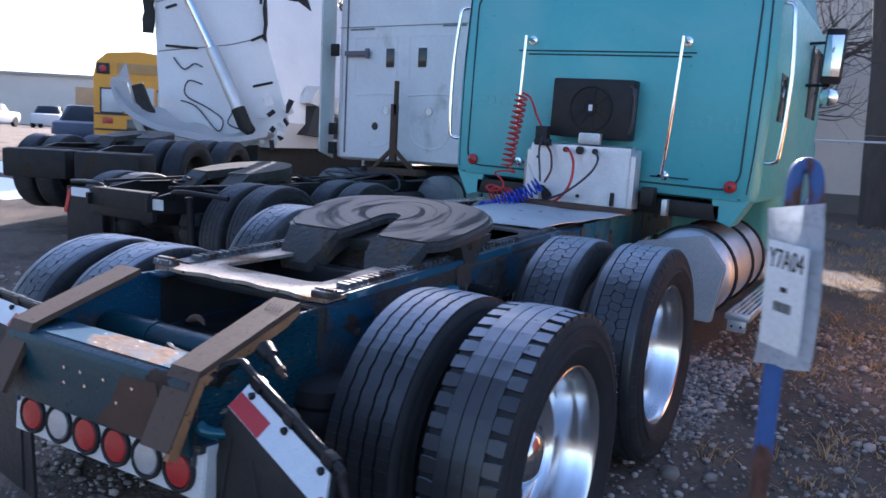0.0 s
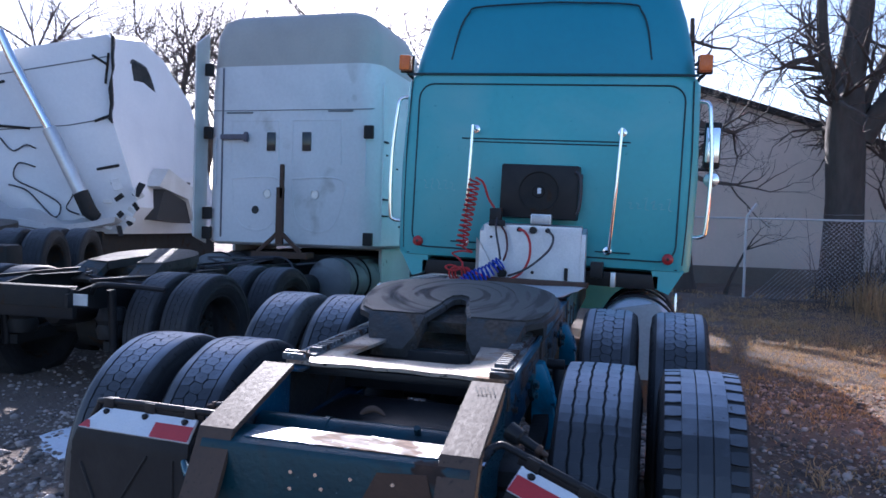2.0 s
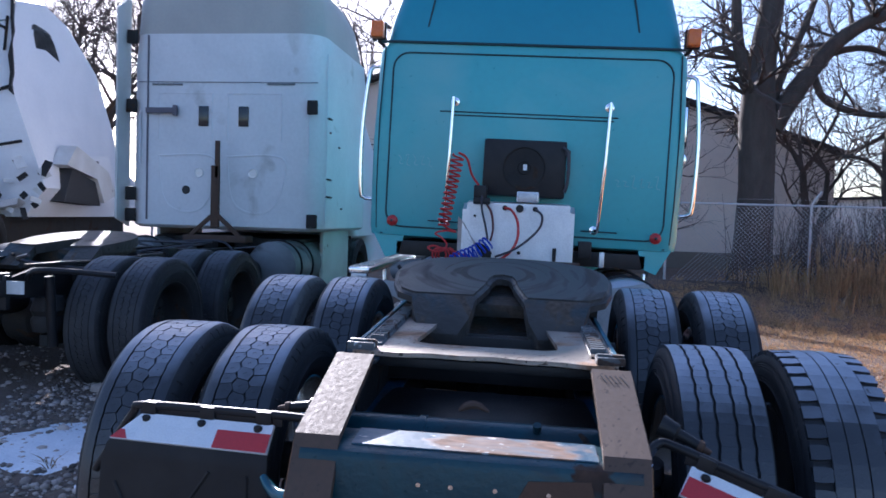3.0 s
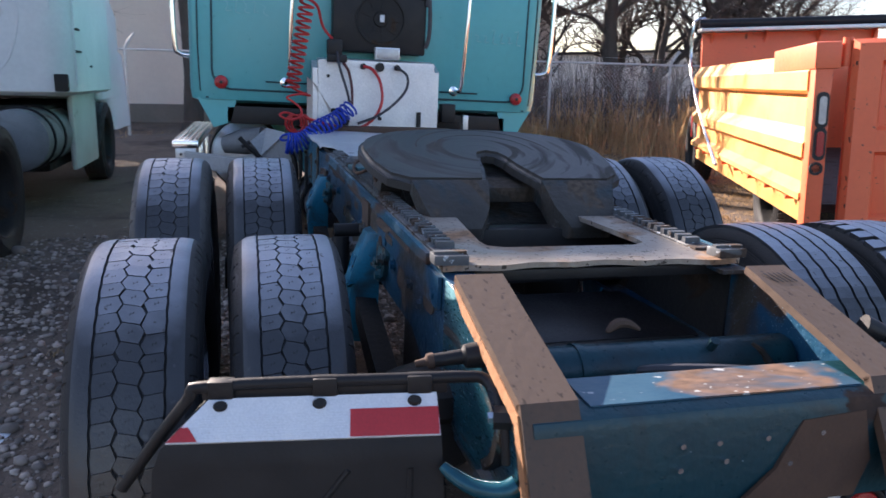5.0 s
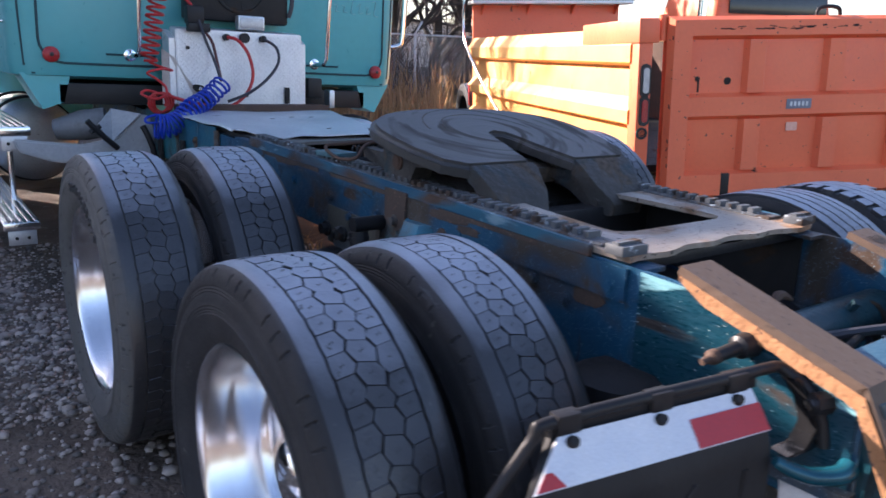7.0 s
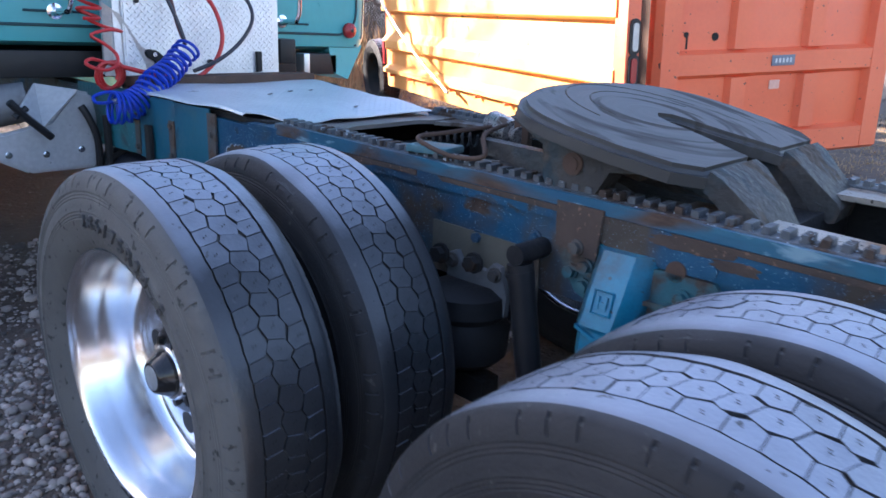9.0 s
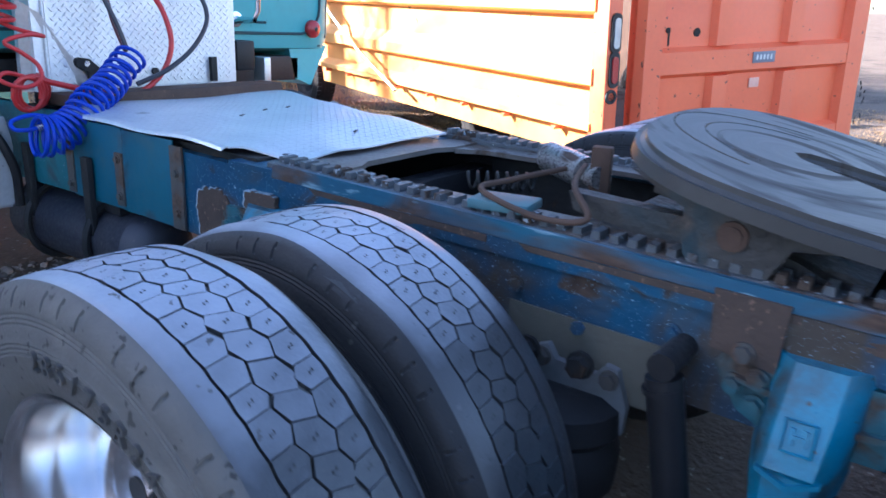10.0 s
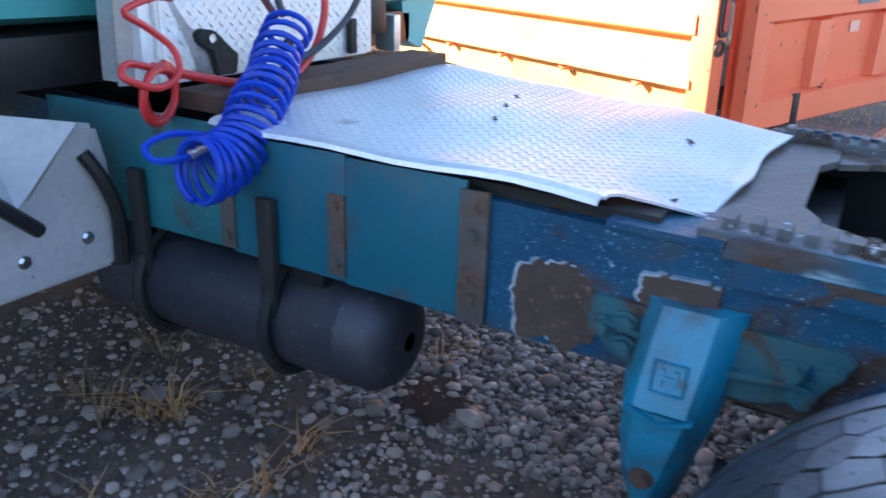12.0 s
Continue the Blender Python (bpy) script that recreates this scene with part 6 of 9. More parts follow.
def tyre_mesh(kind, radius=R_TYRE, seed=1):
    """A truck tyre round the x axis: sidewalls, shoulders and raised tread pieces."""
    k = radius / R_TYRE
    half = [(0.105, 0.33), (0.124, 0.345), (0.134, 0.372), (0.143, 0.41), (0.1415, 0.4125), (0.1425, 0.415), (0.139, 0.455), (0.1365, 0.458), (0.1375, 0.461), (0.132, 0.485), (0.126, 0.5), (0.118, 0.508), (0.1, 0.5095), (0.05, 0.5115)]
    half = half[:4] + [(0.1405 + (0.0018 if i % 2 else 0.0), 0.412 + 0.0035 * i) for i in range(6)] + [(0.1395, 0.44), (0.139, 0.452)] + [(0.1365 + (0.0015 if i % 2 else 0.0) - 0.0006 * i, 0.457 + 0.0035 * i) for i in range(6)] + half[9:]
    if kind == "block":
        half = half[:-3] + [(0.116, 0.506), (0.1, 0.5125), (0.05, 0.516)]
    prof = [(a, r * k) for a, r in half] + [(0.0, (0.5165 if kind == "block" else 0.512) * k)] + [(-a, r * k) for a, r in half[::-1]]
    body, bm = bmesh.new(), bmesh.new()
    lathe(body, prof, 72)
    rng = random.Random(seed)

    def spot(u, v, r):
        return Vector((v, r * math.cos(u), r * math.sin(u)))

    def crown(v):
        return (0.524 - 0.35 * v * v) * k

    def piece(poly, wear=0.0, sipe=False):
        """poly: (angle, across) corners; raised with sloping sides."""
        cu = sum(p[0] for p in poly) / len(poly)
        cv = sum(p[1] for p in poly) / len(poly)
        t = [bm.verts.new(spot(cu + (u - cu) * 0.988, cv + (v - cv) * 0.982, crown(v) - wear)) for u, v in poly]
        b = [bm.verts.new(spot(u, v, crown(v) - 0.018 * k)) for u, v in poly]
        n = len(poly)
        bm.faces.new(t)
        if sipe:
            for du, dv, tu, tv in ((-0.0035, 0.0035, 0.0055, 0.001), (0.0035, -0.0035, 0.0055, 0.001), (0.0, 0.0, 0.001, 0.0045)):
                q = [bm.verts.new(spot(cu + du + a * tu, cv + dv + b * tv, crown(cv) - wear + 0.0006)) for a, b in ((-1, -1), (1, -1), (1, 1), (-1, 1))]
                bm.faces.new(q).material_index = 1
        for i in range(n):
            bm.faces.new((b[i], b[(i + 1) % n], t[(i + 1) % n], t[i]))

    def shoulder(s, n, L, z):
        """A worn, rolled shoulder rib with small notches at its edge."""
        steps = (-0.5, -0.25, 0.0, 0.22, 0.27, 0.33, 0.38)
        rings = []
        for i in range(n):
            for d in steps:
                u = (i + d) * L
                cup = (0.0 if s > 0 else 0.0032 * (1 + math.sin(9 * u + math.sin(4 * u)))) + 0.0012 * (1 + math.sin(5 * u + s))
                inner = 0.0745 + z * 0.08 * (1 - 4 * abs(d) if abs(d) <= 0.5 else -1)
                notch = 0.0075 if 0.25 < d < 0.35 and (i % 4 != 2) else 0.0
                rim = [(inner, crown(inner) - 0.014), (inner + 0.0008, crown(inner)), (0.098, crown(0.098) - cup * 0.4), (0.111, crown(0.111) - 0.0015 - cup), (0.12, 0.5115 - cup), (0.127 - notch * 0.6, 0.5035 - cup * 0.7 - notch), (0.1322 - notch, 0.493 - notch * 0.3), (0.135, 0.482), (0.136, 0.475), (0.129, 0.472)]
                rings.append([bm.verts.new(spot(u, s * v, r if r > 1 else r)) for v, r in rim])
        m = len(rings)
        for i in range(m):
            a, b = rings[i], rings[(i + 1) % m]
            for j in range(len(a) - 1):
                bm.faces.new((a[j], b[j], b[j + 1], a[j + 1])).material_index = 2 if j > 2 else 0

    if kind == "block":
        n = 66
        L = 2 * math.pi / n
        g, z = 0.0008 / 0.52, 0.0105
        for row, cv in enumerate((-0.0485, 0.0, 0.0485)):
            cut = [rng.uniform(-0.15, 0.15) * L for _ in range(n)]
            for i in range(n):
                c = (i + 0.5 * (row % 2)) * L
                lo, hi = c - L / 2 + cut[i], c + L / 2 + cut[(i + 1) % n]
                w = (0.0236 if row == 1 else 0.0216) + rng.uniform(-0.0006, 0.0004)
                za, zb = z * (0.1 if row == 0 else 0.5), z * (0.1 if row == 2 else 0.5)
                tip = cut[i] * 0.5 + rng.uniform(-0.13, 0.13) * L
                sk = L * (0.09 if row == 1 else -0.05)
                piece([(lo + g - sk, cv - w + za), (c + tip - sk, cv - w - za), (hi - g - sk, cv - w + za), (hi - g + sk, cv + w - zb), (c + tip + sk, cv + w + zb), (lo + g + sk, cv + w - zb)], rng.uniform(0, 0.0022), rng.random() < 0.8)
        for s in (-1, 1):
            shoulder(s, n, L, z)
    elif kind == "rib":
        n = 90
        L = 2 * math.pi / n
        z = 0.0022
        edges = [-0.118, -0.073, -0.027, 0.027, 0.073, 0.118]
        for r in range(5):
            a, b = edges[r] + (0.004 if r else 0), edges[r + 1] - (0.004 if r < 4 else 0)
            for i in range(n):
                u0, u1 = i * L, (i + 1) * L
                q = z * (1 if i % 2 else -1)
                piece([(u0, a + (q if r else 0)), (u1, a + (-q if r else 0)), (u1, b + (-q if r < 4 else 0)), (u0, b + (q if r < 4 else 0))])
    else:
        n = 50
        L = 2 * math.pi / n
        for i in range(n):
            c = i * L
            for a, b in ((-0.0215, 0.0215), (-0.071, -0.0245), (0.0245, 0.071)):
                piece([(c - L * 0.507, a), (c + L * 0.507, a), (c + L * 0.507, b), (c - L * 0.507, b)])
            for sd in (-1, 1):
                o = 0.5 * L * (sd > 0)
                h = L * 0.3
                piece([(c + o - h, sd * 0.0715), (c + o + h, sd * 0.0715), (c + o + h * 1.2, sd * 0.098), (c + o + h * 1.12, sd * 0.124), (c + o - h * 1.12, sd * 0.124), (c + o - h * 1.2, sd * 0.098)], rng.uniform(0.0005, 0.0018))
    bmesh.ops.recalc_face_normals(bm, faces=bm.faces[:])
    return body, bm


def wheel_set():
    """Meshes shared by all wheels: three tyres, rim, hub."""
    out = {}
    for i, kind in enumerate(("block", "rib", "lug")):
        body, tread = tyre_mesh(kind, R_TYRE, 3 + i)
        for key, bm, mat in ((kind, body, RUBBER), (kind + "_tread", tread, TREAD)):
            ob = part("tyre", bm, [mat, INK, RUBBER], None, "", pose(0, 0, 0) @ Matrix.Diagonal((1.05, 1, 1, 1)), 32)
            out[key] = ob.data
            bpy.data.objects.remove(ob)
    dusty = out["block"].copy()
    dusty.materials[0] = RUBBER_DUSTY
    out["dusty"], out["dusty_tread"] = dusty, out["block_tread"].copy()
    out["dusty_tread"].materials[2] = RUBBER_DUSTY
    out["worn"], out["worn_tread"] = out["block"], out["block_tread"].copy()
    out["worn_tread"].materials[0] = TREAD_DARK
    out["dull_rim"] = None
    # rim: +x is the outside; a deep dish
    bm = bmesh.new()
    lathe(bm, [(0.116, 0.343), (0.123, 0.34), (0.125, 0.334), (0.121, 0.327), (0.112, 0.319), (0.1, 0.314), (0.06, 0.306), (0.045, 0.301), (0.03, 0.294), (-0.02, 0.286), (-0.045, 0.279), (-0.058, 0.266), (-0.063, 0.245), (-0.062, 0.2), (-0.058, 0.15), (-0.05, 0.115), (-0.05, 0.0)], 72)
    lathe(bm, [(0.116, 0.343), (-0.116, 0.343), (-0.122, 0.325), (-0.09, 0.312), (-0.068, 0.275), (-0.07, 0.0)], 48)
    for k in range(10):
        a = 2 * math.pi * k / 10
        tube(bm, [(-0.061, 0.143 * math.cos(a), 0.143 * math.sin(a)), (-0.03, 0.143 * math.cos(a), 0.143 * math.sin(a))], 0.017, 6)
    rim = part("rim", bm, ALU, None, "", None, 35)
    out["rim"] = rim.data
    out["dull_rim"] = rim.data.copy()
    out["dull_rim"].materials[0] = DARK
    bpy.data.objects.remove(rim)
    bm = bmesh.new()
    tube(bm, [(-0.0615, 0.205, 0.0), (-0.059, 0.205, 0.0)], 0.03, 14)
    holes = part("hand_hole", bm, INK, None)
    out["holes"] = holes.data
    bpy.data.objects.remove(holes)
    bm = bmesh.new()
    lathe(bm, [(-0.052, 0.118), (-0.03, 0.115), (-0.012, 0.112), (-0.008, 0.1), (-0.004, 0.07), (0.012, 0.064), (0.012, 0.0)], 30)
    for k in range(8):
        a = 2 * math.pi * k / 8
        tube(bm, [(-0.008, 0.088 * math.cos(a), 0.088 * math.sin(a)), (0.004, 0.088 * math.cos(a), 0.088 * math.sin(a))], 0.011, 6)
    hub = part("hub", bm, DARK, None, "", None, 35)
    out["hub"] = hub.data
    out["bright_hub"] = hub.data.copy()
    out["bright_hub"].materials[0] = GLOSS_BLACK
    bpy.data.objects.remove(hub)
    bm = bmesh.new()
    lathe(bm, [(-0.052, 0.124), (-0.04, 0.124), (-0.02, 0.118), (0.008, 0.1), (0.03, 0.072), (0.042, 0.04), (0.046, 0.0)], 36)
    cap = part("hub_cap", bm, CHROME, None, "", None, 35)
    out["cap"] = cap.data
    bpy.data.objects.remove(cap)
    for key, turned, mat in (("collar", [(-0.002, 0.07), (0.0, 0.072), (0.014, 0.071), (0.018, 0.067), (0.018, 0.06), (0.01, 0.058)], ALU), ("cone", [(0.01, 0.059), (0.024, 0.059), (0.028, 0.056), (0.054, 0.042), (0.057, 0.038), (0.057, 0.0)], GLOSS_BLACK), ("cone_face", [(0.0572, 0.032), (0.0585, 0.03), (0.0585, 0.0)], ALU_DULL)):
        bm = bmesh.new()
        lathe(bm, turned, 30)
        piece = part(key, bm, mat, None, "", None, 35)
        out[key] = piece.data
        bpy.data.objects.remove(piece)
    return out


WHEELS = wheel_set()


def wheel(parent, x, y, z, s, kind, outer, turn=0.0, rim="rim"):
    """A wheel at a world place; s: the truck's side; the outer wheel of a pair shows its dish."""
    face = s if outer else -s
    m = pose(x, y, z, 0, 0, 0 if face > 0 else 180) @ pose(0, 0, 0, turn, 0, 0)
    w = new("wheel", WHEELS[rim])
    w.parent = parent
    w.matrix_local = parent.matrix_world.inverted() @ m if parent.matrix_world != Matrix() else m
    o = new("tread", WHEELS[kind + "_tread"])
    o.parent = w
    tagged(o, kind="stuff")
    hole_turn = 36
    shown = [("tyre", kind)]
    if outer and kind == "dusty":
        shown += [("hub", "bright_hub"), ("hub_collar", "collar"), ("hub_cap", "cone"), ("cap_face", "cone_face")]
    elif outer:
        shown += [("hub", "hub")] + ([("hub_cap", "cap")] if rim == "rim" else [])
    for name, key in shown + ([("hand_hole", "holes")] * 5 if outer else []):
        o = new(name, WHEELS[key])
        o.parent = w
        if key == "holes":
            hole_turn += 72
            o.matrix_local = pose(0, 0, 0, hole_turn, 0, 0)
    return w


rng = random.Random(11)
for ya, za in ((1.61, 0.482), (2.95, 0.565)):
    for s in (-1, 1):
        for outer, xx in ((True, 1.13), (False, 0.77)):
            kind = "block"
            if s == 1 and ya < 2:
                kind = "lug" if outer else "rib"
            lettered = s < 0 and outer and ya > 2
            if s < 0 and outer and ya > 2:
                kind = "dusty"
            w = wheel(truck, 0.09 - 0.03 * ya + s * xx, ya, za, s, kind, outer, 0 if lettered else rng.uniform(0, 40))
            if lettered:
                front_wheel = w
for s in (-1, 1):
    wheel(truck, s * 1.0, 9.9, 0.52, s, "rib", True, 10)
# raised size lettering on the outer front tyre
for i, ch in enumerate("285/75R24.5"):
    cu = bpy.data.curves.new("size_letter", "FONT")
    cu.body, cu.size, cu.extrude, cu.align_x, cu.align_y = ch, 0.047, 0.0035, "CENTER", "CENTER"
    cu.materials.append(LETTER)
    o = new("size_letter", cu)
    o.parent = front_wheel
    a = radians(-8 + 5.3 * i)
    o.matrix_local = Matrix(((0, 0, 1, 0.1515), (math.cos(a), math.sin(a), 0, 0.405 * math.sin(a)), (-math.sin(a), math.cos(a), 0, 0.405 * math.cos(a)), (0, 0, 0, 1)))


# ---- white sleeper tractor beside it ----
def seam(pts, r, mat, parent, name="seam", xf=None):
    return part(name, tube(bmesh.new(), pts, r, 6), mat, parent, "", xf)


GREY_SEAM = material("grey seam", (0.2, 0.21, 0.23), (0.15, 0.16, 0.17), 9.0, 0.6)


def bare_chassis(parent, cx, y0, y1, axles, z, xf=None, rail_label="black chassis rail", tyres="worn"):
    """Two rails, cross members, a fifth wheel and dual wheels on each axle."""
    for s in (-1, 1):
        bm = bmesh.new()
        prism(bm, [(y0, z - 0.2), (y0, z - 0.1), (y0 + 0.5, z), (y1, z), (y1, z - 0.26), (y0 + 0.5, z - 0.26)], on_x, cx + s * 0.43, cx + s * 0.40)
        box(bm, (cx + s * 0.38, (y0 + y1) / 2 + 0.2, z - 0.006), (0.09, y1 - y0 - 0.7, 0.012))
        part("frame_rail", bm, BLACK, parent, rail_label, xf)
    for y in (y0 + 0.1, y0 + 1.2, y0 + 2.2, y0 + 3.2):
        part("crossmember", boxed((cx, y, z - 0.13), (0.8, 0.12, 0.17), bevel=0.01), DARK, parent, "", xf)
    yf = sum(axles) / len(axles)
    m = (xf or Matrix()) @ pose(cx, yf, z + 0.15, 7, 0, 0)
    bm = bmesh.new()
    arc2 = [(0.47 * math.cos(radians(a)), 0.48 * math.sin(radians(a))) for a in range(-10, 191, 10)]
    prism(bm, arc2 + [(-0.42, -0.36), (-0.16, -0.4), (-0.03, -0.02), (0.03, -0.02), (0.16, -0.4), (0.42, -0.36)], on_z, -0.08, 0.0)
    f = part("fifth_wheel", bm, GREASE_TOP, parent, "dark greasy fifth wheel", m)
    for s in (-1, 1):
        bm = bmesh.new()
        prism(bm, [(-0.36, 0.0), (-0.62, -0.14), (-0.58, -0.18), (-0.36, -0.08)], on_x, s * 0.17, s * 0.42)
        part("ramp", bm, GREASE, f, "", m)
    bm = boxed((0, 0.05, -0.13), (0.7, 0.5, 0.12), bevel=0.02)
    part("saddle", bm, GREASE, f, "", m)
    for ya in axles:
        bm = bmesh.new()
        rod(bm, (cx - 0.95, ya, 0.53), (cx + 0.95, ya, 0.53), 0.07, 14)
        lathe(bm, [(-0.2, 0.08), (-0.1, 0.19), (0.1, 0.19), (0.2, 0.08)], 16, pose(cx, ya, 0.53), True)
        part("axle", bm, DARK, parent, "", xf)
        for s in (-1, 1):
            for outer, xx in ((True, 1.105), (False, 0.76)):
                m2 = (xf or Matrix()) @ Vector((cx + s * xx, ya, 0.53))
                w = wheel(parent, m2.x, m2.y, m2.z, s, tyres, outer, ya * 50, "dull_rim")
                if xf is not None:
                    w.matrix_local = Matrix.Translation(m2) @ xf.to_3x3().to_4x4() @ pose(0, 0, 0, 0, 0, 0 if (s if outer else -s) > 0 else 180)


W2X = -3.85
w2 = thing("white_semi_truck", "white sleeper road tractor with grey dusty roof fairing", "truck", None, "")
w2.name = "semi_truck"
bm = loft(bmesh.new(), [level(1.2, 1.2, 8.0, 10.4, 0.24, 9), level(1.24, 1.28, 7.95, 10.4, 0.3, 9), level(3.3, 1.27, 7.95, 10.4, 0.3, 9), level(3.62, 1.24, 7.96, 10.4, 0.3, 9)])
w2cab = part("cab_body", bm, WHITE_DULL, w2, "white sleeper cab body", pose(W2X + 0.08, 0, 0), 50)
bm = loft(bmesh.new(), [level(3.622, 1.23, 7.97, 10.3, 0.29, 9), level(4.05, 1.2, 7.99, 10.0, 0.28, 9), level(4.25, 1.12, 8.04, 9.7, 0.26, 9), level(4.33, 1.0, 8.14, 9.5, 0.24, 9)])
part("roof_fairing", bm, TAN, w2, "dusty grey roof fairing", pose(W2X + 0.06, 0, 0), 50)
for s in (-1, 1):
    bm = bmesh.new()
    prism(bm, [(7.75, 1.3), (7.75, 3.9), (8.05, 4.1), (8.05, 1.2)], on_x, W2X + s * 1.225, W2X + s * 1.2)
    if s < 0:
        part("side_extender", bm, WHITE_DIRTY, w2, "grey-white side fairing")
    else:
        bm.free()
for x, z in ((-4.97, 2.72), (-4.97, 1.62), (-4.97, 1.35), (-2.62, 2.72), (-2.6, 1.33), (-4.97, 3.58)):
    part("bumper_pad", boxed((x, 7.935, z), (0.13, 0.05, 0.17), bevel=0.012), DARK, w2cab, "black rubber stop")
for x in (-4.02, -3.5):
    part("vent_window", boxed((x, 7.944, 2.6), (0.13, 0.02, 0.25), bevel=0.01), GLASS_DARK, w2cab, "small dark vent opening")
bm = bmesh.new()
rod(bm, (-4.76, 7.944, 1.3), (-4.76, 7.944, 3.6), 0.012, 10)
box(bm, (-4.55, 7.9, 2.66), (0.42, 0.04, 0.07), bevel=0.01)
box(bm, (-4.37, 7.89, 2.66), (0.05, 0.05, 0.13), bevel=0.01)
part("conduit", bm, material("dusty purple-grey pipe", (0.13, 0.12, 0.15), (0.1, 0.09, 0.11), 6.0, 0.6), w2cab, "")
bm = bmesh.new()
box(bm, (-3.74, 7.7, 1.6), (0.1, 0.05, 0.75), bevel=0.006)
box(bm, (-3.72, 7.7, 2.05), (0.05, 0.05, 0.45), bevel=0.006)
box(bm, (-3.58, 7.7, 1.26), (0.4, 0.04, 0.05), (0, 42, 0), 0.006)
box(bm, (-3.9, 7.7, 1.26), (0.4, 0.04, 0.05), (0, -42, 0), 0.006)
box(bm, (-3.74, 7.8, 1.09), (0.8, 0.24, 0.08), bevel=0.006)
part("hose_post", bm, RUST, w2, "dark upright hose post with braces")
for x, z in ((-4.07, 1.9), (-3.37, 1.9)):
    bm = bmesh.new()
    lathe(bm, [(0.0, 0.065), (0.012, 0.06), (0.012, 0.05), (0.004, 0.045), (0.004, 0.0)], 18, pose(x, 7.948, z, 0, 0, -90))
    box(bm, (x, 7.94, z), (0.09, 0.012, 0.014))
    part("latch_cup", bm, ALU_DULL, w2cab, "round metal latch cup")
bm = bmesh.new()
lathe(bm, [(0.0, 0.055), (0.01, 0.05), (0.01, 0.0)], 14, pose(-4.24, 7.948, 1.68, 0, 0, -90))
part("grommet", bm, INK, w2cab)
seam([(-4.9, 7.946, 3.02), (-2.56, 7.946, 3.02)], 0.006, GREY_SEAM, w2cab)
seam([(-4.7, 7.944, 2.99), (-4.3, 7.944, 2.99)], 0.012, GREY_SEAM, w2cab)
seam([(-3.2, 7.944, 3.0), (-2.85, 7.944, 3.0)], 0.014, GREY_SEAM, w2cab)
for y, z, ln in ((8.25, 2.62, 0.14), (8.28, 2.45, 0.02), (8.25, 1.86, 0.16), (8.26, 1.64, 0.2), (8.7, 2.3, 0.03), (8.85, 1.5, 0.05)):
    part("side_slot", boxed((-2.487, y, z), (0.03, ln, 0.022), bevel=0.004), DARK, w2cab, "dark slot in the side panel")
seam([(-2.5, 8.14, 1.3), (-2.494, 8.14, 2.2), (-2.5, 8.14, 3.4)], 0.007, PANEL_LINE, w2cab, "side_crease")
for z0, z1 in ((2.0, 2.66), (2.02, 2.62)):
    seam([(-4.86 if z0 == 2.0 else -2.66, 7.946, z0), (-4.86 if z0 == 2.0 else -2.66, 7.946, z1)], 0.012, PANEL_LINE, w2cab, "pressed_slot")
for cx in (-4.25, -3.35):
    pts = [(cx - 0.36, 7.946, 2.1), (cx + 0.34, 7.946, 2.1), (cx + 0.36, 7.946, 1.75), (cx + 0.2, 7.946, 1.45), (cx - 0.1, 7.946, 1.42), (cx - 0.3, 7.946, 1.6), (cx - 0.36, 7.946, 2.1)]
    seam([(x, 7.963, z) for x, y, z in bent(pts)], 0.022, WHITE_DULL, w2cab, "pressed_panel")
    pts = [(cx - 0.36, 7.946, 2.3), (cx - 0.36, 7.946, 2.88), (cx + 0.34, 7.946, 2.88), (cx + 0.34, 7.946, 2.3)]
    seam([(x, 7.963, z) for x, y, z in pts], 0.021, WHITE_DULL, w2cab, "pressed_panel")
for s in (-1, 1):
    bm = bmesh.new()
    lathe(bm, [(0.0, 0.0), (0.0, 0.22), (0.04, 0.3), (1.4, 0.3), (1.44, 0.0)], 28, pose(W2X + s * 0.86, 7.6, 0.78, 0, 0, 90))
    part("fuel_tank", bm, TANK_GREY, w2, "dirty grey fuel tank")
    for y in (7.85, 8.3):
        bm = bmesh.new()
        tube(bm, [(W2X + s * 0.86 + 0.31 * math.cos(radians(a)), y, 0.78 + 0.31 * math.sin(radians(a))) for a in range(0, 361, 15)], 0.014, 6, False)
        part("tank_strap", bm, BLACK, w2)
    bm = boxed((W2X + s * 1.15, 9.35, 0.8), (0.06, 1.3, 0.85), bevel=0.03)
    part("side_skirt", bm, WHITE_DIRTY, w2, "white side skirt")
bare_chassis(w2, W2X, 3.6, 8.6, (4.5, 5.85), 1.0)
for s in (-1, 1):
    bm = bmesh.new()
    tube(bm, bent([(W2X + s * 0.45, 3.85, 0.9), (W2X + s * 0.55, 3.8, 0.97), (W2X + s * 0.8, 3.85, 0.97), (W2X + s * 1.1, 3.9, 0.95)]), 0.022, 8)
    box(bm, (W2X + s * 0.6, 4.5, 1.0), (0.03, 1.4, 0.03), (0, 0, s * -12), 0.006)
    part("flap_bar", bm, BLACK, w2, "")
bm = boxed((W2X - 0.82, 3.85, 0.6), (0.56, 0.015, 0.62), bevel=0.004)
part("mud_flap", bm, FLAP, w2, "black rubber mud flap")
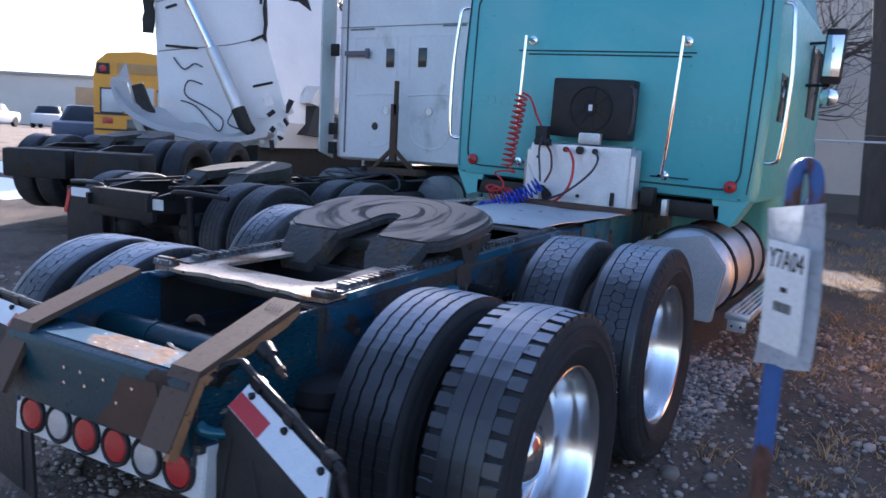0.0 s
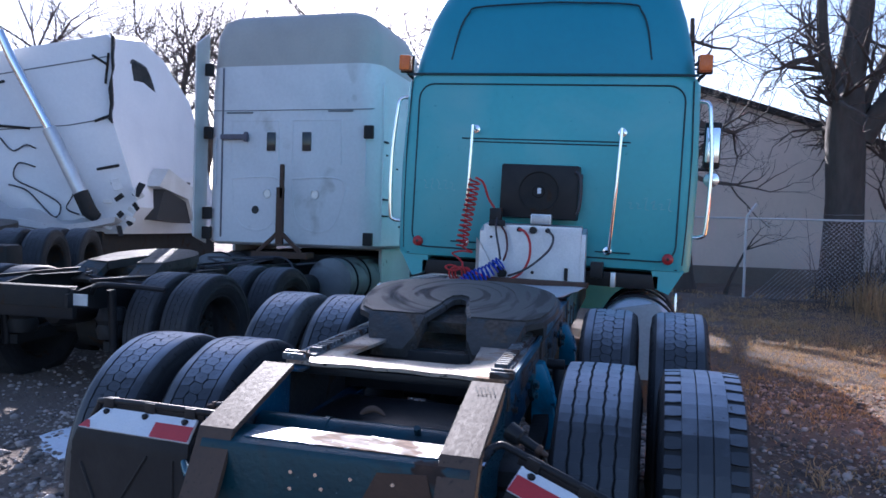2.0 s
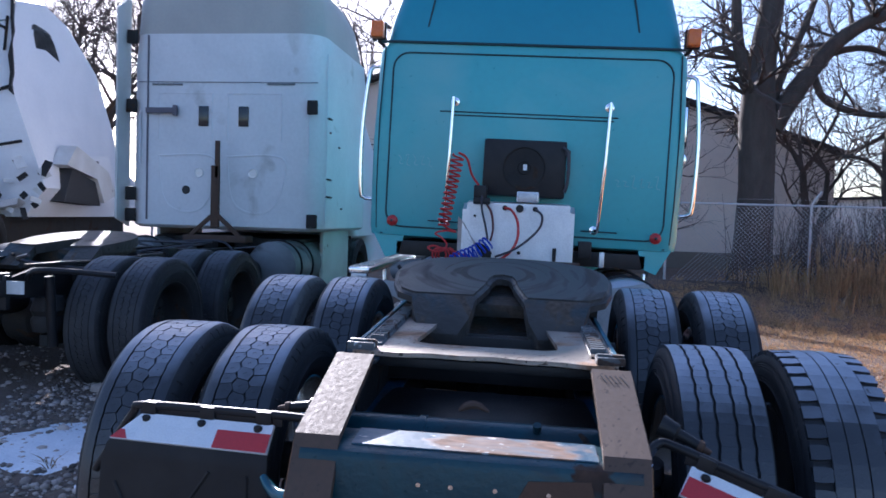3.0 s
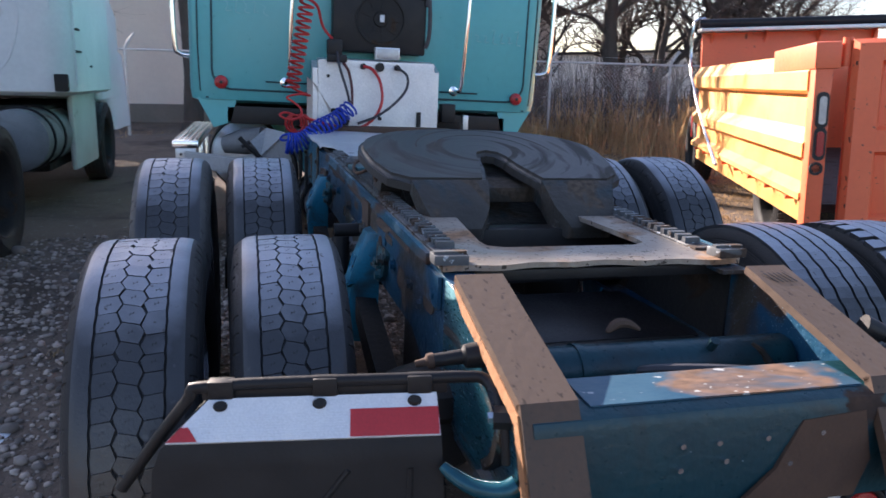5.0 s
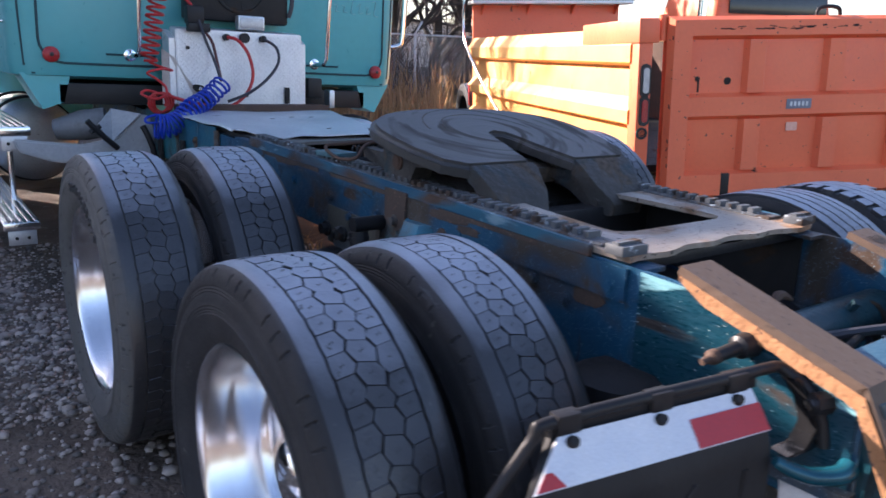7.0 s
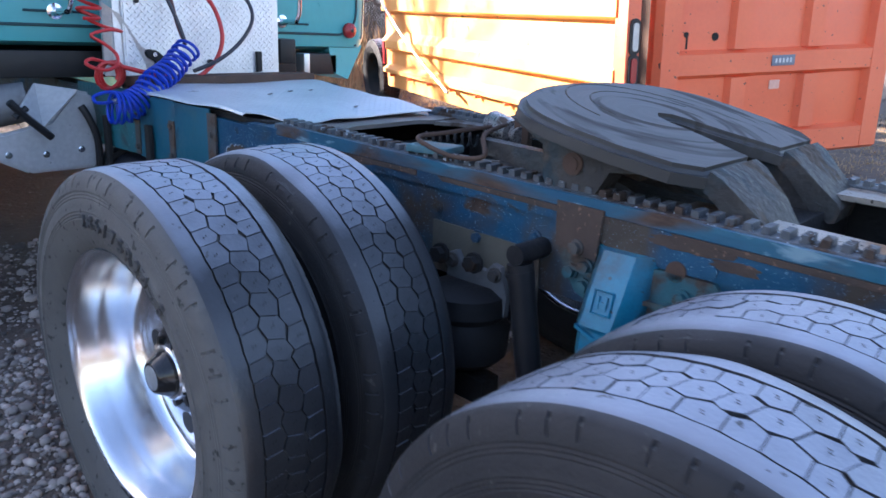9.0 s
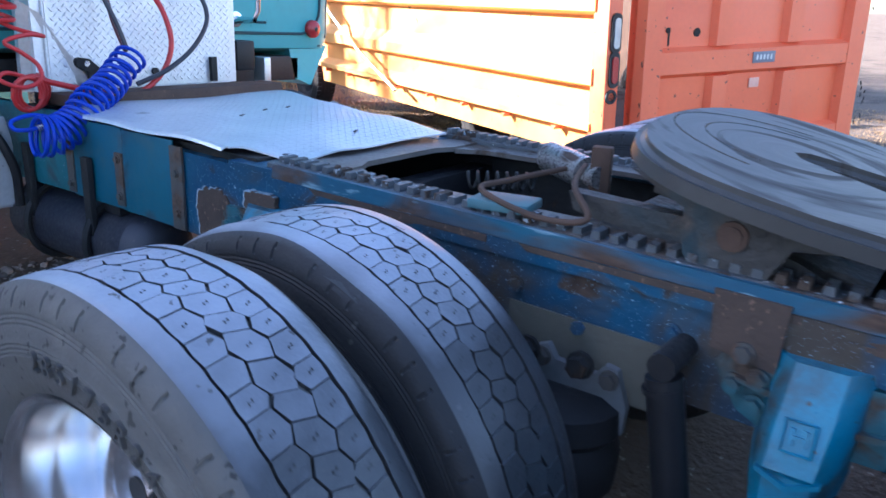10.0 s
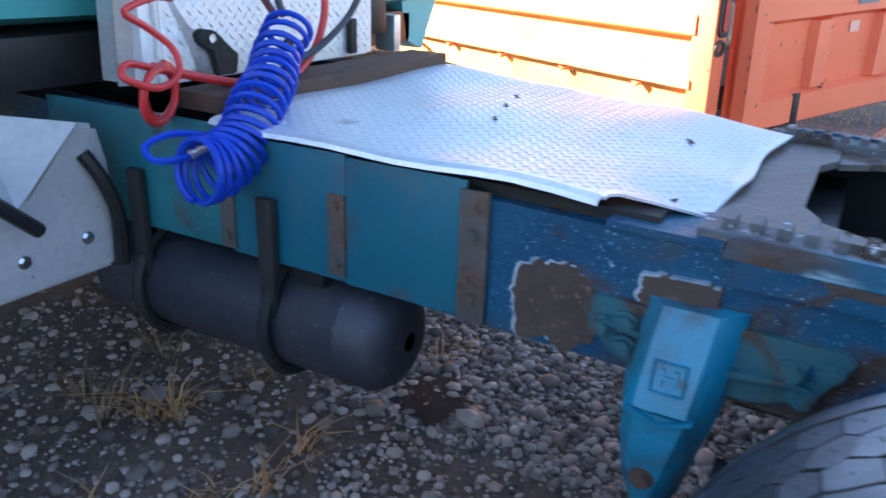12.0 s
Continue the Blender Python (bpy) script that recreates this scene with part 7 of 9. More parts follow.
# tanks, springs, hoses and brackets under the bare chassis
for x, y, z, r, ln in ((-0.62, 6.6, 0.75, 0.14, 0.8), (0.62, 6.7, 0.72, 0.15, 0.9), (0.0, 3.9, 0.7, 0.11, 0.5)):
    bm = bmesh.new()
    lathe(bm, [(0.0, 0.0), (0.02, r * 0.8), (0.05, r), (ln - 0.05, r), (ln - 0.02, r * 0.8), (ln, 0.0)], 18, pose(W2X + x, y, z, 0, 0, 90))
    part("air_tank", bm, BLACK, w2, "black air tank")
for s in (-1, 1):
    for ya in (4.5, 5.85):
        bm = bmesh.new()
        lathe(bm, [(0.0, 0.05), (0.0, 0.11), (0.08, 0.13), (0.12, 0.11), (0.16, 0.13), (0.26, 0.1), (0.26, 0.0)], 16, pose(W2X + s * 0.46, ya - 0.42, 0.5, 0, -90, 0))
        part("air_spring", bm, FLAP, w2, "black rubber air spring")
        bm = prism(bmesh.new(), [(ya + 0.5, 0.62), (ya, 0.42), (ya - 0.5, 0.4), (ya - 0.5, 0.48), (ya, 0.55), (ya + 0.5, 0.75)], on_x, W2X + s * 0.44, W2X + s * 0.52)
        part("spring_beam", bm, DARK, w2)
        part("shock_absorber", rod(bmesh.new(), (W2X + s * 0.55, ya - 0.55, 0.92), (W2X + s * 0.55, ya - 0.5, 0.4), 0.035, 10), BLACK, w2)
        part("hanger", prism(bmesh.new(), [(ya + 0.4, 0.9), (ya + 0.65, 0.9), (ya + 0.58, 0.55), (ya + 0.47, 0.55)], on_x, W2X + s * 0.435, W2X + s * 0.53), DARK, w2)
rng = random.Random(15)
for k in range(14):
    x, y = rng.uniform(-0.5, 0.5), rng.uniform(3.8, 7.2)
    pts = [(W2X + x + rng.uniform(-0.25, 0.25) * i, y + rng.uniform(0.1, 0.3) * i, 0.98 + rng.uniform(-0.12, 0.1)) for i in range(4)]
    part("air_line", tube(bmesh.new(), bent(pts), 0.014, 6), HOSE_BLACK, w2)
for k in range(9):
    p = (W2X + rng.choice((-1, 1)) * rng.uniform(0.3, 0.62), rng.uniform(3.7, 7.3), rng.uniform(0.86, 1.05))
    part("bracket", boxed(p, (rng.uniform(0.05, 0.16), rng.uniform(0.06, 0.2), rng.uniform(0.05, 0.14)), (0, 0, rng.uniform(-20, 20)), 0.01), DARK, w2)
part("rear_end_plate", boxed((W2X, 3.68, 0.82), (0.86, 0.05, 0.24), bevel=0.01), BLACK, w2, "black rear cross plate")
bm = boxed((W2X - 0.86, 3.83, 0.86), (0.28, 0.012, 0.085))
part("flap_strip", bm, WHITE_REFLECT, w2)
bm = boxed((W2X - 1.08, 3.84, 0.76), (0.05, 0.012, 0.24), (0, 20, 0))
part("flap_strip", bm, RED_REFLECT, w2)
bm = boxed((W2X + 0.5, 3.66, 0.86), (0.13, 0.01, 0.09))
part("data_plate", bm, WHITE_DIRTY, w2)
for k in range(7):
    x = W2X - 0.2 + 0.06 * k
    part("chalk_stroke", tube(bmesh.new(), bent([(x, 3.65, 0.88), (x + 0.03, 3.65, 0.86), (x + 0.01, 3.65, 0.82), (x + 0.04, 3.65, 0.81)]), 0.004, 4), STRAW, w2)

# unseen cab and hood, added to keep sun off the teal truck
bm = loft(bmesh.new(), [level(1.1, 1.2, 10.41, 12.0, 0.1), level(2.2, 1.2, 10.41, 12.0, 0.12), level(2.95, 1.05, 10.41, 11.5, 0.15), level(3.4, 0.95, 10.41, 11.0, 0.15)])
part("day_cab", bm, WHITE, w2, "unseen white cab, added to shade the teal truck", pose(W2X, 0, 0), 50)
bm = loft(bmesh.new(), [level(0.6, 1.1, 12.01, 13.6, 0.2), level(1.7, 1.05, 12.01, 13.5, 0.25), level(2.1, 0.85, 12.01, 13.2, 0.25)])
part("hood", bm, WHITE, w2, "unseen white hood, added to shade the teal truck", pose(W2X, 0, 0), 50)
for s in (-1, 1):
    # dark boxes added to close the bright gap below the cab
    part("belly_box", boxed((W2X + s * 0.55, 9.6, 0.75), (0.9, 2.6, 0.7), bevel=0.05), DARK, w2, "dark box added to close the gap under the cab")
    wheel(w2, W2X + s * 1.02, 10.9, 0.53, s, "rib", True, 0, "dull_rim")
# ---- wrecked white aero tractor ----
W1 = pose(-8.55, 8.95, 0.30, 0, 0, 22)
w1 = thing("semi_truck", "wrecked white aero sleeper tractor with a torn side fairing", "truck")
def w1_ring(y, zt):
    k, low = 0.27 * y, min(1.4, zt - 0.25)
    return [(x, y, z) for x, z in ((-1.0 + k, 0.95), (1.15 + k * 0.8, 0.95), (1.42 + k * 0.5, low), (0.98 + k, low + (zt - low) * 0.5), (0.94 + k, zt - 0.06), (0.86 + k, zt), (-1.06 + k, zt - 0.42), (-1.16 + k, zt - 0.52))]


def w1_side(u, v, w):
    x = 0.98 + 0.27 * u - (0.04 if v > 2.9 else 0.0)
    return Vector((x + w, u, v))


bm = loft(bmesh.new(), [w1_ring(y, zt) for y, zt in ((0.0, 4.2), (0.9, 4.38), (1.6, 4.2), (2.6, 3.6), (3.3, 2.6), (3.6, 1.95), (4.6, 1.65))])
w1b = part("cab_body", bm, WHITE, w1, "crumpled white cab body", W1, 30)
def soft_corners(pts, r=0.3, n=4):
    """The outline with each corner rounded off."""
    out = []
    for i, p in enumerate(pts):
        p, a, b = Vector(p), Vector(pts[i - 1]), Vector(pts[(i + 1) % len(pts)])
        q0, q1 = p.lerp(a, r), p.lerp(b, r)
        out += [tuple(q0.lerp(p, k / n).lerp(p.lerp(q1, k / n), k / n)) for k in range(n + 1)]
    return out


wide = [(0.46, 3.96), (1.1, 3.9), (1.5, 3.3), (0.66, 3.28)]
part("window_gasket", prism(bmesh.new(), soft_corners(wide), w1_side, -0.06, 0.012), INK, w1b, "", W1)
inner = [(u + (0.93 - u) * 0.12, v + (3.6 - v) * 0.12) for u, v in wide]
part("sleeper_window", prism(bmesh.new(), soft_corners(inner), w1_side, -0.05, 0.02), GLASS_DARK, w1b, "rounded dark sleeper window", W1)
part("side_ledge", prism(bmesh.new(), [(0.9, 1.95), (2.3, 2.05), (2.6, 1.75), (1.5, 1.6)], w1_side, 0.22, 0.3), WHITE, w1b, "white ledge above the torn fender", W1)
for k in range(4):
    part("mark_bar", prism(bmesh.new(), [(1.25 + 0.2 * k, 1.93), (1.38 + 0.2 * k, 1.93), (1.36 + 0.2 * k, 1.82), (1.23 + 0.2 * k, 1.82)], w1_side, 0.3, 0.306), INK, w1b, "", W1)
bm = prism(bmesh.new(), [(0.5, 1.2), (0.75, 1.75), (1.5, 1.55), (1.7, 1.15)], w1_side, 0.1, 0.46)
part("broken_opening", bm, INK, w1b, "dark hole in the torn fender", W1)
bm = prism(bmesh.new(), [(0.5, 1.78), (0.8, 2.1), (1.9, 1.75), (2.2, 1.35), (1.75, 1.2), (1.5, 1.6)], w1_side, 0.25, 0.5)
part("fender", bm, WHITE_DIRTY, w1b, "torn white fender", W1)
for x0, x1, za, zb, sd in ((0.95, 0.99, 2.75, 4.15, 3), (-1.3, -1.12, 2.85, 3.72, 4)):
    rng = random.Random(sd)
    lft = [(x0 + rng.uniform(-0.025, 0.025), za + (zb - za) * k / 9 + rng.uniform(0, 0.1)) for k in range(10)]
    rgt = [(x1 + rng.uniform(-0.02, 0.02), za + (zb - za) * k / 9) for k in range(10)]
    part("edge_trim", prism(bmesh.new(), lft + rgt[::-1], on_y, -0.09, -0.02), DARK, w1b, "torn black edge trim", W1)
rng = random.Random(9)
for k in range(12):
    f = k / 11
    p = Vector((rng.uniform(0.95, 1.45), -0.1 - rng.uniform(0, 0.25), 1.0 + 0.75 * f))
    part("torn_scrap", boxed(p, (rng.uniform(0.06, 0.2), 0.012, rng.uniform(0.06, 0.25)), (rng.uniform(-40, 40), rng.uniform(-60, 60), rng.uniform(-40, 40))), WHITE_DIRTY if k % 2 else DARK, w1, "", W1)
seam([(-1.05, -0.005, 2.55), (0.3, -0.005, 2.7), (0.95, -0.005, 2.85)], 0.01, GREY_SEAM, w1b, "seam", W1)
seam([(-1.1, -0.005, 3.4), (0.9, -0.005, 3.85)], 0.01, GREY_SEAM, w1b, "seam", W1)
for a, b in (((-0.9, 2.65), (-0.3, 2.62)), ((0.7, 2.78), (0.97, 2.9)), ((0.75, 2.0), (1.1, 2.08)), ((0.65, 3.85), (0.9, 3.7)), ((0.86, 3.4), (0.9, 3.9)), ((-0.9, 3.3), (-0.7, 3.36))):
    part("bracket", rod(bmesh.new(), (a[0], -0.02, a[1]), (b[0], -0.02, b[1]), 0.022, 6), DARK, w1b, "", W1)
for pts in ([(-0.75, -0.03, 2.45), (-0.55, -0.04, 2.25), (-0.35, -0.04, 2.35), (-0.2, -0.03, 2.3)], [(-0.2, -0.03, 2.0), (-0.45, -0.06, 2.05), (-0.5, -0.06, 1.8), (-0.1, -0.06, 1.6), (0.2, -0.06, 1.4), (0.1, -0.05, 1.2), (-0.3, -0.05, 1.6), (-0.6, -0.05, 1.7)], [(0.3, -0.05, 1.9), (0.4, -0.06, 1.6), (0.3, -0.06, 1.35), (0.5, -0.06, 1.25)]):
    part("loose_cable", tube(bmesh.new(), bent(pts), 0.013, 6), HOSE_BLACK, w1b, "loose black cable", W1)
bm = bmesh.new()
tube(bm, [(-0.68, -0.25, 4.1), (-0.5, -0.25, 3.7), (0.1, -0.28, 2.6), (0.45, -0.3, 1.9)], 0.075, 14)
part("pipe_end", tube(bmesh.new(), [(0.6, -0.31, 1.6), (0.74, -0.31, 1.3), (0.86, -0.31, 1.2)], [0.12, 0.125, 0.09], 14), DARK, w1, "dark sooty pipe end", W1)
pipe = part("exhaust_pipe", tube(bm, [(0.1, -0.28, 2.6), (0.1, -0.28, 2.59)], 0.078, 14), CHROME, w1, "leaning chrome exhaust pipe", W1)
bm = bmesh.new()
tube(bm, [(0.1, -0.28, 2.6), (0.45, -0.3, 1.9), (0.72, -0.3, 1.35)], 0.11, 14)
part("heat_shield", bm, ALU_DULL, pipe, "", W1)
lower = bent([(-1.62, -0.55, 1.98), (-1.35, -0.75, 1.62), (-0.85, -0.85, 1.32), (-0.2, -0.85, 1.14), (0.5, -0.6, 1.06), (1.1, -0.2, 1.2)], 5)
bm = bmesh.new()
rings = []
for k, p in enumerate(lower):
    f = k / (len(lower) - 1)
    back = Vector((0.12 * f, 0.42, 0.34 - 0.3 * f + 0.05 * math.sin(k * 1.3)))
    roll = Vector((0, -0.05, -0.06))
    rings.append([bm.verts.new(p + d) for d in (back, back * 0.5 + Vector((0, 0, -0.07)), Vector((0, 0, 0.035)), roll, roll + Vector((0, 0.03, -0.02)), Vector((0, 0.04, 0.01)), back * 0.5 + Vector((0, 0.02, -0.095)), back + Vector((0, 0.01, -0.025)))])
for p, q in zip(rings, rings[1:]):
    for k in range(8):
        bm.faces.new((p[k], p[(k + 1) % 8], q[(k + 1) % 8], q[k]))
bm.faces.new(rings[0][::-1])
bm.faces.new(rings[-1])
bmesh.ops.recalc_face_normals(bm, faces=bm.faces[:])
part("torn_fairing", bm, ENGINE_GREY, w1, "torn curled grey side fairing", W1)
bm = bmesh.new()
prism(bm, [(-1.62, 2.02), (-1.3, 1.95), (-1.15, 1.5), (-0.95, 1.1), (-0.75, 0.95), (-0.95, 0.93), (-1.15, 1.2), (-1.35, 1.6)], on_y, -0.6, -0.57)
part("torn_sheet", bm, ENGINE_GREY, w1, "bent grey sheet metal", W1)
bm = bmesh.new()
prism(bm, [(-1.25, 1.9), (-1.05, 1.95), (-0.9, 1.6), (-0.7, 1.3), (-0.6, 0.95), (-0.95, 0.95), (-1.1, 1.35)], on_y, -0.55, -0.5)
part("inner_liner", bm, BLACK, w1, "black torn inner liner", W1)
# one dark block added for the clutter; closes a bright gap
part("engine_block", boxed((0.5, 2.2, 0.62), (1.9, 4.2, 0.75), (0, 0, -15), 0.08), DARK, w1, "dark block standing in for engine and frame clutter", W1)
bare_chassis(w1, 0.0, -4.2, 1.0, (-3.0, -1.7), 0.95, W1)
# plain dark boxes added in place of a dark mass of tyres and frame
for x in (0.0, 0.95):
    part("rear_box", boxed((x, -4.5, 0.72), (0.85, 0.4, 0.35), bevel=0.05), DARK, w1, "dark box standing in for tyres and frame", W1)

# ---- orange dump truck ----
GT = pose(3.469, 4.115, -0.054, 0, -2.2, -26.7)
dump = thing("dump_truck", "orange dump truck with a ribbed tailgate and worn paint", "truck")
BD = pose(3.217, 4.19, -0.07, 0, -2.2, -23.5)
FAR = pose(3.22, 3.98, 0.0, 0, 0, -21.7)
bm = boxed((1.01, 0.03, 1.115), (2.24, 0.05, 1.45), bevel=0.01)
gate = part("tailgate", bm, ORANGE, dump, "orange ribbed steel tailgate with scratches", GT)
ribs = [(1.01, 1.755, 2.24, 0.18), (1.01, 1.14, 2.24, 0.21), (1.01, 0.5, 2.24, 0.23), (-0.005, 1.115, 0.21, 1.45), (2.015, 1.115, 0.23, 1.45)]
for x, z, w, h in ribs:
    bm = bmesh.new()
    hw, hh, k = w / 2, h / 2, 0.03
    a = [Vector((x + sx * hw, 0.004, z + sz * hh)) for sx, sz in ((-1, -1), (1, -1), (1, 1), (-1, 1))]
    b = [Vector((x + sx * (hw - k), -0.055 if w > 1 else -0.0595, z + sz * (hh - k))) for sx, sz in ((-1, -1), (1, -1), (1, 1), (-1, 1))]
    va, vb = [bm.verts.new(p) for p in a], [bm.verts.new(p) for p in b]
    for i in range(4):
        bm.faces.new((va[i], va[(i + 1) % 4], vb[(i + 1) % 4], vb[i]))
    bm.faces.new(vb)
    bmesh.ops.recalc_face_normals(bm, faces=bm.faces[:])
    part("rib", bm, ORANGE, gate, "", GT, 20)
for x in (0.64, 1.34):
    for z, h in ((1.455, 0.42), (0.825, 0.42)):
        bm = bmesh.new()
        a = [Vector((x + sx * 0.1, 0.004, z + sz * h / 2)) for sx, sz in ((-1, -1), (1, -1), (1, 1), (-1, 1))]
        b = [Vector((x + sx * 0.07, -0.045, z + sz * h / 2)) for sx, sz in ((-1, -1), (1, -1), (1, 1), (-1, 1))]
        va, vb = [bm.verts.new(p) for p in a], [bm.verts.new(p) for p in b]
        for i in range(4):
            bm.faces.new((va[i], va[(i + 1) % 4], vb[(i + 1) % 4], vb[i]))
        bm.faces.new(vb)
        bmesh.ops.recalc_face_normals(bm, faces=bm.faces[:])
        part("stiffener", bm, ORANGE, gate, "", GT, 20)
bm = boxed((1.03, -0.06, 1.15), (0.22, 0.006, 0.08), bevel=0.002)
plate = part("maker_plate", bm, material("grey-blue plate", (0.2, 0.22, 0.27), (0.15, 0.17, 0.21), 12.0, 0.5), gate, "small grey maker plate", GT)
bm = bmesh.new()
for k in range(5):
    box(bm, (0.96 + 0.035 * k, -0.0645, 1.15), (0.018, 0.002, 0.035))
part("plate_bars", bm, WHITE_PLATE, plate, "", GT)
bm = boxed((1.02, -0.0, 0.96), (0.1, 0.008, 0.07), bevel=0.002)
part("sticker", bm, material("faded pink sticker", (0.85, 0.5, 0.4), (0.8, 0.4, 0.3), 30.0, 0.5), gate, "", GT)
for x, z, r in ((0.16, 1.36, 0.02), (0.42, 1.34, 0.03)):
    part("bolt_hole", tube(bmesh.new(), [(x, 0.006, z), (x, -0.002, z)], r, 12), DARK, gate, "", GT)
part("slot", boxed((0.17, 0.003, 1.3), (0.014, 0.004, 0.09)), DARK, gate, "", GT)
bm = bmesh.new()
rng = random.Random(3)
for k in range(70):
    box(bm, (rng.uniform(0.2, 2.1), -0.0515, rng.uniform(0.53, 0.56)), (0.012, 0.002, rng.uniform(0.006, 0.035)), (0, rng.uniform(-12, 12), 0))
for k in range(46):
    x = rng.choice((-0.08, -0.02, 0.04, 2.15, 2.2))
    box(bm, (x + rng.uniform(-0.015, 0.015), -0.056, rng.choice((rng.uniform(0.5, 0.9), rng.uniform(0.5, 1.78)))), (rng.uniform(0.003, 0.014), 0.002, rng.uniform(0.006, 0.04)), (0, rng.uniform(-30, 30), 0))
for k in range(40):
    box(bm, (rng.uniform(-0.1, 2.2), -0.0565, 1.77 - rng.uniform(0, 0.03) ** 1.0), (rng.uniform(0.01, 0.09), 0.002, rng.uniform(0.004, 0.012)), (0, rng.uniform(-8, 8), 0))
tagged(part("paint_chipping", bm, DARK, gate, "", GT), kind="stuff")
# bed sides (left one seen), corner post, rails, tarp
for sx, nm in ((0.0, 1), (2.3, -1)):
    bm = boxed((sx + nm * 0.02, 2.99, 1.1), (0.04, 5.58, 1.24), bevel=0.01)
    sd = part("bed_side", bm, ORANGE_SUNLIT, dump, "orange ribbed bed side", BD)
    for z, h in ((1.62, 0.15), (1.1, 0.12), (0.73, 0.07)):
        bm = bmesh.new()
        o = -nm * 0.09
        a = [(0.2, z - h), (5.7, z - h), (5.7, z + h), (0.2, z + h)]
        va = [bm.verts.new((sx - nm * 0.002, y, zz)) for y, zz in a]
        vb = [bm.verts.new((sx + o, y, zz + (0.03 if i < 2 else -h * 0.9))) for i, (y, zz) in enumerate(a)]
        for i in range(4):
            bm.faces.new((va[i], va[(i + 1) % 4], vb[(i + 1) % 4], vb[i]))
        bm.faces.new(vb)
        bmesh.ops.recalc_face_normals(bm, faces=bm.faces[:])
        part("side_rail", bm, ORANGE_SUNLIT, sd, "", BD, 20)
    # added rust-toned sheet: stands in for the shaded gap beside the gate
    part("inner_liner", boxed((sx + nm * 0.052, 2.95, 1.16), (0.012, 5.4, 1.05)), RUST, sd, "rust-brown sheet added to darken the bed inside", BD)
    part("reflector", boxed((sx - nm * 0.1, 5.62, 0.95), (0.012, 0.07, 0.3), bevel=0.003), RED_REFLECT, sd, "red reflective strip", BD)
    for k in range(8):
        part("gusset", prism(bmesh.new(), [(0.6 + 0.69 * k, 0.668), (0.66 + 0.69 * k, 0.668), (0.63 + 0.69 * k, 0.635)], on_x, sx, sx - nm * 0.075), ORANGE, sd, "", BD)
    bm = boxed((sx - nm * 0.015, 0.15, 1.1), (0.12, 0.16, 1.32), bevel=0.015)
    post_c = part("corner_post", bm, ORANGE, dump, "orange corner post with lamp holes", BD)
    bm = boxed((sx - nm * 0.0, 0.64, 1.735), (0.18, 1.18, 0.19), (-1.0, 0, 0), 0.018)
    part("post_cap", bm, ORANGE, dump, "", BD)
    for z, h in ((1.36, 0.26), (1.12, 0.24)):
        part("lamp_bezel", prism(bmesh.new(), rounded(0.085, h, 0.04, 5, sx - nm * 0.01, z), on_y, 0.055, 0.072), INK, post_c, "", BD)
        part("lamp", prism(bmesh.new(), rounded(0.05, h - 0.06, 0.024, 5, sx - nm * 0.01, z), on_y, 0.046, 0.056), CLEAR_LENS if z > 1.2 else RED_LENS, post_c, "", BD)
    bm = bmesh.new()
    lathe(bm, [(0.0, 0.05), (0.012, 0.048), (0.012, 0.032), (0.002, 0.03), (0.002, 0.0)], 18, BD @ pose(sx - nm * 0.02, 0.072, 0.94, 0, 0, -90))
    part("lamp_socket", bm, INK, post_c)
part("side_flange", boxed((-0.095, 0.045, 1.115), (0.03, 0.075, 1.45), bevel=0.006), ORANGE, gate, "orange gate edge flange", GT)
part("side_flange", boxed((2.115, 0.075, 1.115), (0.03, 0.15, 1.45), bevel=0.006), ORANGE, gate, "orange gate edge flange", GT)
part("gate_hinge", rod(bmesh.new(), (-0.13, 0.06, 1.66), (-0.13, 0.06, 1.86), 0.035, 12), ORANGE, dump, "orange hinge lug with a dark pin", GT)
bm = boxed((1.115, 2.9, 0.62), (2.2, 5.3, 0.06))
part("bed_floor", bm, DARK, dump, "", BD)
bm = boxed((1.15, 5.78, 1.42), (2.3, 0.06, 1.64), bevel=0.01)
part("headboard", bm, ORANGE, dump, "", BD)
bm = bmesh.new()
rod(bm, (-0.04, 5.8, 2.37), (2.58, 5.8, 2.37), 0.062, 14)
for k in range(7):
    lathe(bm, [(-0.02, 0.062), (0.0, 0.066), (0.02, 0.062)], 14, pose(0.1 + 0.4 * k, 5.8, 2.37))
part("rolled_tarp", bm, BLACK, dump, "black rolled tarp along the bed", BD)
part("tarp_shelf", boxed((1.2, 5.72, 2.272), (2.5, 0.34, 0.05), bevel=0.008), ALU_DULL, dump, "grey shelf under the tarp roll", BD)
for k in range(4):
    part("shelf_gusset", prism(bmesh.new(), [(5.56, 2.245), (5.75, 2.245), (5.75, 2.1)], on_x, 0.12 + 0.7 * k, 0.135 + 0.7 * k), ORANGE, dump, "", BD)
bm = bmesh.new()
tube(bm, bent([(0.04, 5.8, 2.44), (-0.08, 5.8, 2.42), (-0.13, 5.78, 2.3), (-0.14, 5.74, 1.8), (-0.15, 5.1, 1.4), (-0.16, 4.2, 1.0), (-0.17, 3.2, 0.65)]), 0.02, 8)
part("tarp_arm", bm, ALU, dump, "bent bright tarp arm", BD)
